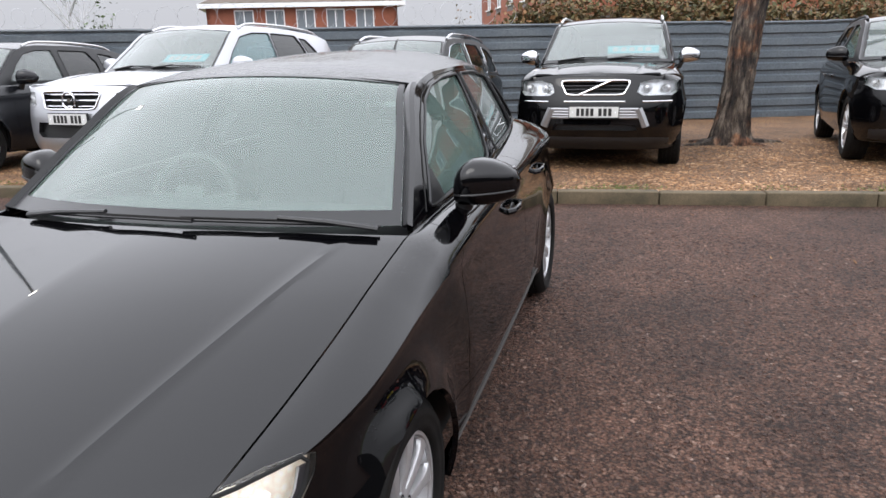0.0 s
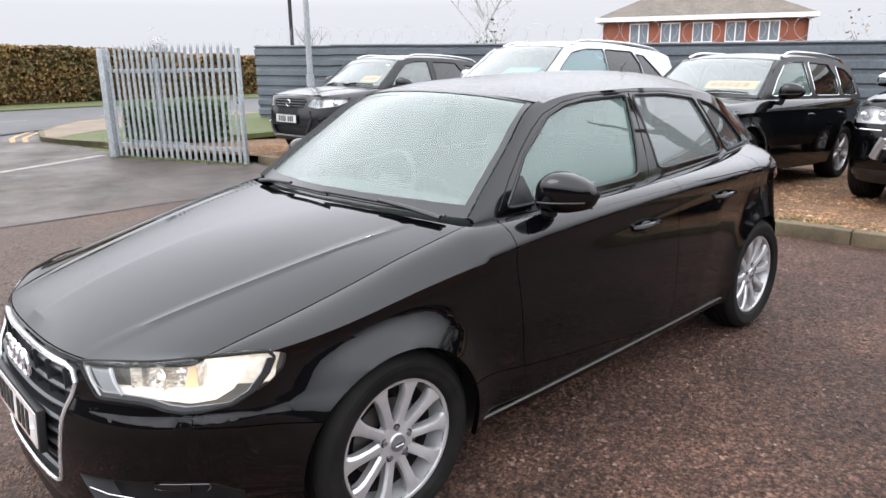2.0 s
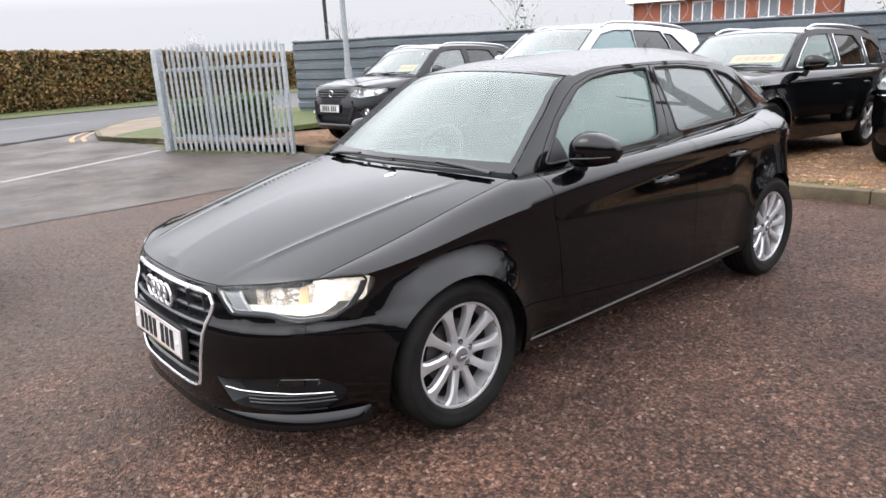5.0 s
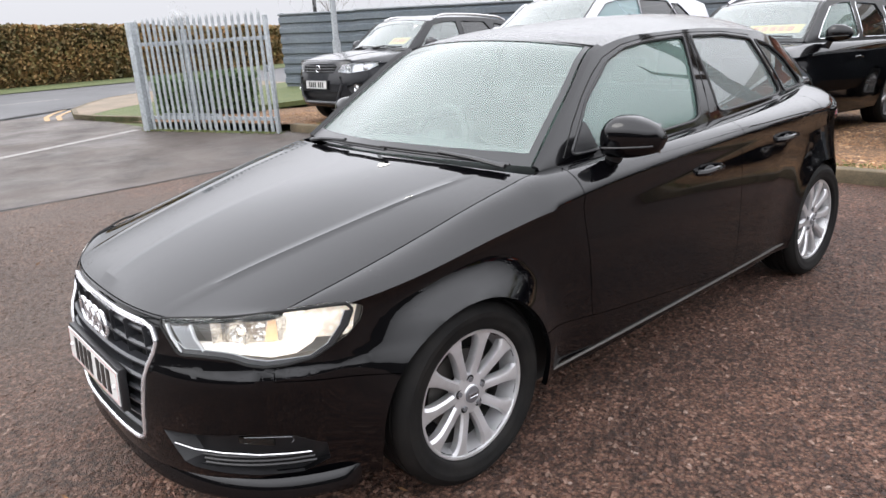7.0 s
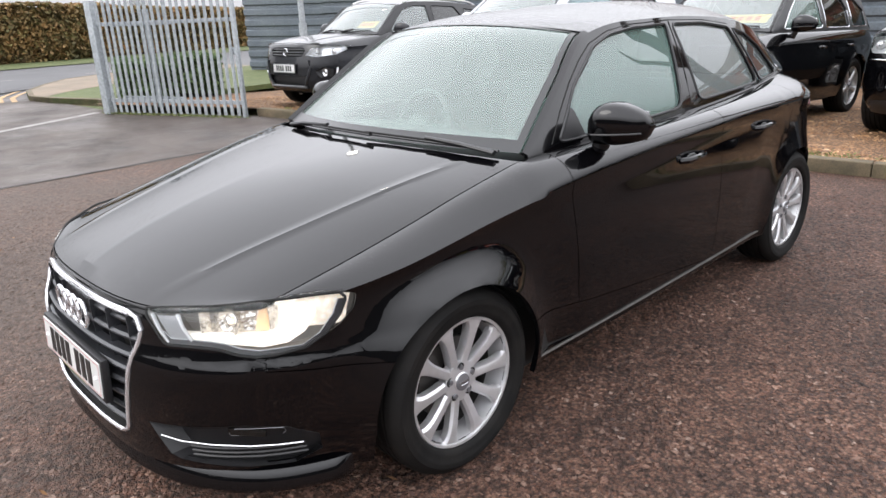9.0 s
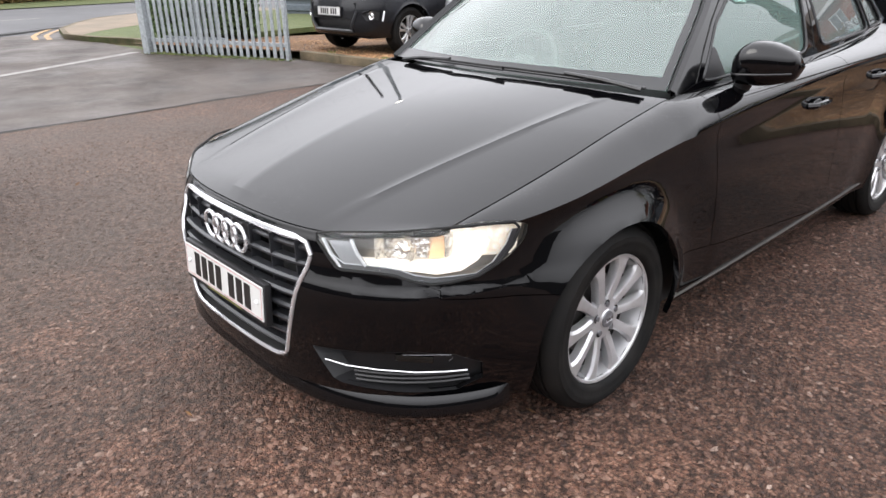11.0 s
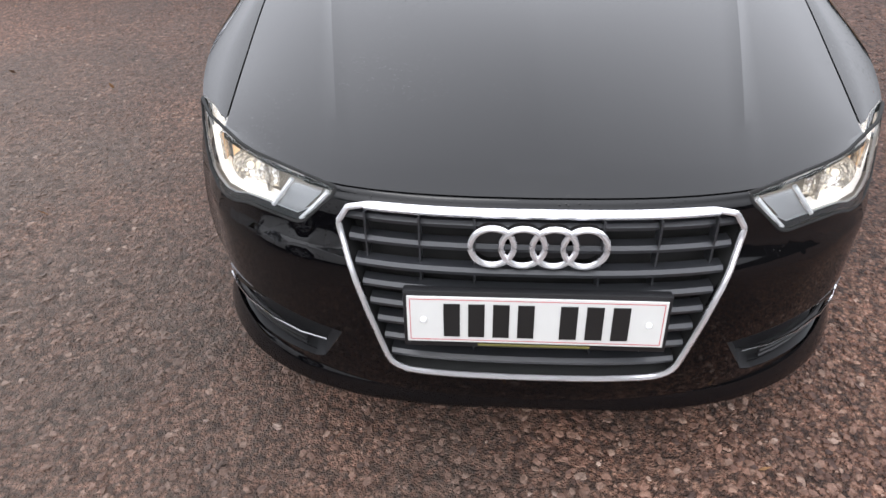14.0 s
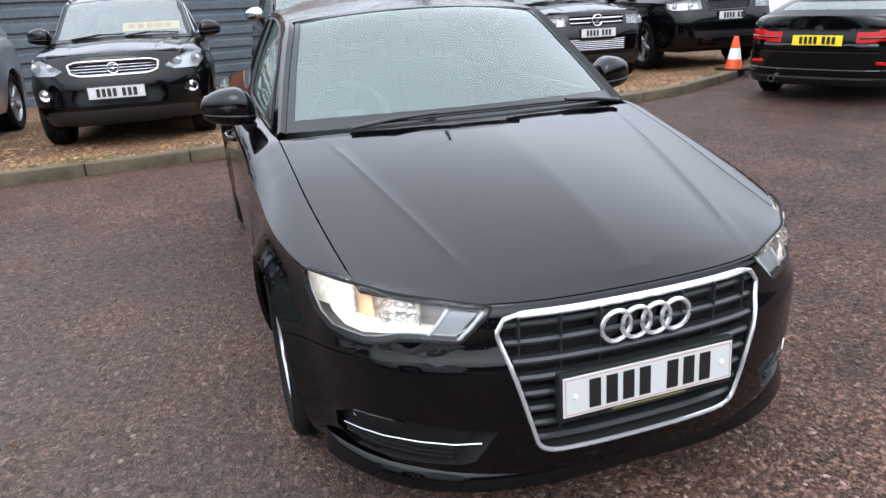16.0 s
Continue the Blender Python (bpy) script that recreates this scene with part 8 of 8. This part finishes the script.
# black saloon seen from behind
class Saloon(Hatch):
    rail = [(0.50, 0.742, 0.968), (0.82, 0.676, 1.175), (1.12, 0.606, 1.345), (1.45, 0.592, 1.390), (1.90, 0.585, 1.385), (2.45, 0.575, 1.345), (2.90, 0.565, 1.25)]
    header_y, roof_end, house_end, house_end_z, cowl_y = 1.12, 2.90, 3.40, 1.045, 0.47
    wb, y_rear = 2.81, 3.05
    tail = [(0.2, 3.70), (0.35, 3.80), (0.7, 3.83), (0.95, 3.80), (1.2, 3.76)]
    top = [(-0.57, 0.741), (-0.3, 0.800), (0.0, 0.868), (0.3, 0.932), (0.45, 0.958), (0.56, 0.962), (1.5, 0.978), (2.6, 1.0), (3.2, 1.035), (3.9, 1.045)]
    edge_x = [(-0.57, 0.688), (-0.3, 0.705), (0.0, 0.720), (0.45, 0.737), (0.56, 0.757), (1.5, 0.775), (2.6, 0.765), (3.2, 0.74), (3.9, 0.70)]
    windows = [("front_window", [(0.74, 0.985), (0.92, 1.165), (1.14, 1.295), (1.40, 1.340), (1.72, 1.343), (1.76, 0.995)], "clear"),
               ("rear_door_window", [(1.86, 1.0), (1.84, 1.338), (2.15, 1.325), (2.50, 1.240), (2.70, 1.12), (2.70, 1.03)], "dark")]
    joints = [(-0.36, -1.2), (0.66, -0.10), (1.80, 0.05), (2.62, 0.35), (3.42, 0.0)]
    openings = []
    tail_n = 3.2


S = resized(Saloon(), 1.0, 1.0, 0.945, 0.315, 0.222)
S.spokes = 5
R, pc, rl, _ = car("saloon", S, place(9.01, 5.91, 118, False), BLACK, "black saloon with red tail lamps seen from behind", screen=SCREEN_B, rear_glass=SCREEN_B)
for sd in (1, -1):
    mirror_pod(R, S, BLACK, sd, 0.88, 0.785, 1.035, (0.108, 0.082, 0.074))
    b = bmesh.new()
    rows = [[(sd * x, float(on_tail(S, x, z)) + 0.006, z + (0.02 if x > 0.6 else 0)) for x in np.linspace(0.39, 0.855, 14)] for z in (0.70, 0.715, 0.755, 0.80, 0.815)]
    add_grid(b, np.array(rows))
    outward(b, (0, 1, 0.8))
    rim_in(b, 0.03)
    L = part("tail_lamp", b, RED_LENS, R, "red wraparound tail lamp")
    b = bmesh.new()
    tube(b, [(sd * x, float(on_tail(S, x, 0.745)) + 0.010, 0.745 + 0.02 * x) for x in np.linspace(0.42, 0.80, 9)], 0.012, 6)
    part("lamp_strip", b, RED_DARK, L, "dark red light strip")
    b = bmesh.new()
    box(b, (sd * 0.62 - 0.10, float(on_tail(S, 0.62, 0.48)) - 0.01, 0.465), (sd * 0.62 + 0.10, float(on_tail(S, 0.62, 0.48)) + 0.012, 0.50), 0.005)
    part("rear_reflector", b, RED_LENS, R, "red bumper reflector")
number_plate(S, R, Matrix.Translation((0, float(on_tail(S, 0, 0.725)) + 0.012, 0.725)) @ Matrix.Rotation(math.pi, 4, "Z"), PLATE_Y, "yellow rear number plate", back=False)
b = bmesh.new()
lathe(b, [(0.0, 0.0), (0.04, 0.0), (0.042, -0.008)], 20, Matrix.Translation((0, float(on_tail(S, 0, 0.85)) + 0.012, 0.85)) @ Matrix.Rotation(radians(90), 4, "Z"))
part("round_badge", b, CHROME, R, "round badge")
b = bmesh.new()
for k in range(4):
    box(b, (-0.46 + k * 0.045, float(on_tail(S, 0.4, 0.84)) + 0.002, 0.825), (-0.46 + k * 0.045 + 0.03, float(on_tail(S, 0.4, 0.84)) + 0.012, 0.85))
part("model_badge", b, CHROME, R, "raised chrome characters as bars", smooth=False)
b = bmesh.new()
lathe(b, [(0.03, 0.0), (0.036, 0.0), (0.036, -0.12), (0.03, -0.12)], 16, Matrix.Translation((0.45, 3.835, 0.285)) @ Matrix.Rotation(radians(90), 4, "Z"))
part("exhaust_pipe", b, CHROME, R, "chrome exhaust tip")
cabin(R, S, 0.45, 0.955 * 0.945)
# the boot lid stands a little proud of the tail, with its lower edge and side cuts
b = bmesh.new()
add_grid(b, np.array([[(x, float(on_tail(S, x, z)) + (0.012 if 0 < k < 5 else 0.0), z) for x in np.linspace(-0.60, 0.60, 31)] for k, z in enumerate(np.linspace(0.60, 0.69, 6))]))
outward(b, (0, 1, 0.8))
part("boot_lid_edge", b, BLACK, R)
b = bmesh.new()
tube(b, [(x, float(on_tail(S, x, 0.595)) + 0.002, 0.595) for x in np.linspace(-0.62, 0.62, 21)], 0.006, 6)
part("boot_seam", b, DARK, R)
b = bmesh.new()
tube(b, [(x, float(on_tail(S, x, 0.40)) + 0.004, 0.40) for x in np.linspace(-0.76, 0.76, 21)], 0.012, 6)
part("bumper_edge", b, BLACK, R)
b = bmesh.new()
add_grid(b, np.array([[(x, float(on_tail(S, x, z)) + (0.010 if 0 < k < 3 else -0.006), z) for x in np.linspace(-0.80, 0.80, 31)] for k, z in enumerate(np.linspace(0.22, 0.34, 4))]))
outward(b, (0, 1, 0.8))
part("rear_valance", b, PLASTIC, R, "dull black rear valance")

# white hatchback whose nose just reaches into view
class WhiteHatch(Hatch):
    openings = [("grille", [(-0.02, 0.68), (0.34, 0.68), (0.36, 0.64), (0.34, 0.60), (-0.02, 0.60)], (0, 2), 0.05, "grille"),
                ("headlight", [(0.428, 0.706), (0.500, 0.618), (0.655, 0.598), (0.745, 0.622), (0.802, 0.690), (0.796, 0.738), (0.62, 0.726)], (0, 2), 0.06, "lamp"),
                ("intake", [(-0.02, 0.46), (0.50, 0.46), (0.44, 0.30), (-0.02, 0.30)], (0, 2), 0.05, "intake")]


S = WhiteHatch()
S.roof_mat, S.surround_mat = WHITE, PLASTIC
S.spokes = 5
R, pc, rl, _ = car("white_hatchback", S, place(-3.25, -1.95, 180, False), WHITE, "white hatchback parked facing the bank", screen=SCREEN_B)
front_end(R, S, pc, None, 2, PLASTIC, CHROME)
dress(R, S, WHITE, 0.53, handles=WHITE)

# white car far along the bank
S = WhiteHatch()
S.roof_mat, S.surround_mat = WHITE, PLASTIC
S.spokes = 5
R, pc, rl, _ = car("white_car", S, place(10.45, 10.25, -6), WHITE, "white car on the gravel behind the saloon", screen=SCREEN_B)
front_end(R, S, pc, None, 2, PLASTIC, CHROME)
dress(R, S, WHITE, 0.53, handles=WHITE)

# traffic cone on the bank
C = root("traffic_cone", Matrix.Translation((6.73, 6.66, bank_z(6.73, 6.66) - 0.01)), "orange traffic cone with a white band", "traffic cone")
b = bmesh.new()
box(b, (-0.20, -0.20, 0), (0.20, 0.20, 0.035), 0.012)
part("cone_base", b, RUBBER, C, "black rubber base")
up = Matrix.Rotation(radians(-90), 4, "Y")
for nm, z0, z1, mat in (("cone_foot", 0.03, 0.17, CONE_O), ("cone_band", 0.17, 0.33, CONE_W), ("cone_tip", 0.33, 0.50, CONE_O)):
    b = bmesh.new()
    lathe(b, [(0.135 - 0.20 * (z0 + (z1 - z0) * k / 4), z0 + (z1 - z0) * k / 4) for k in range(5)] + ([(0.0, 0.50)] if z1 == 0.50 else []), 28, up)
    bmesh.ops.recalc_face_normals(b, faces=b.faces)
    part(nm, b, mat, C)
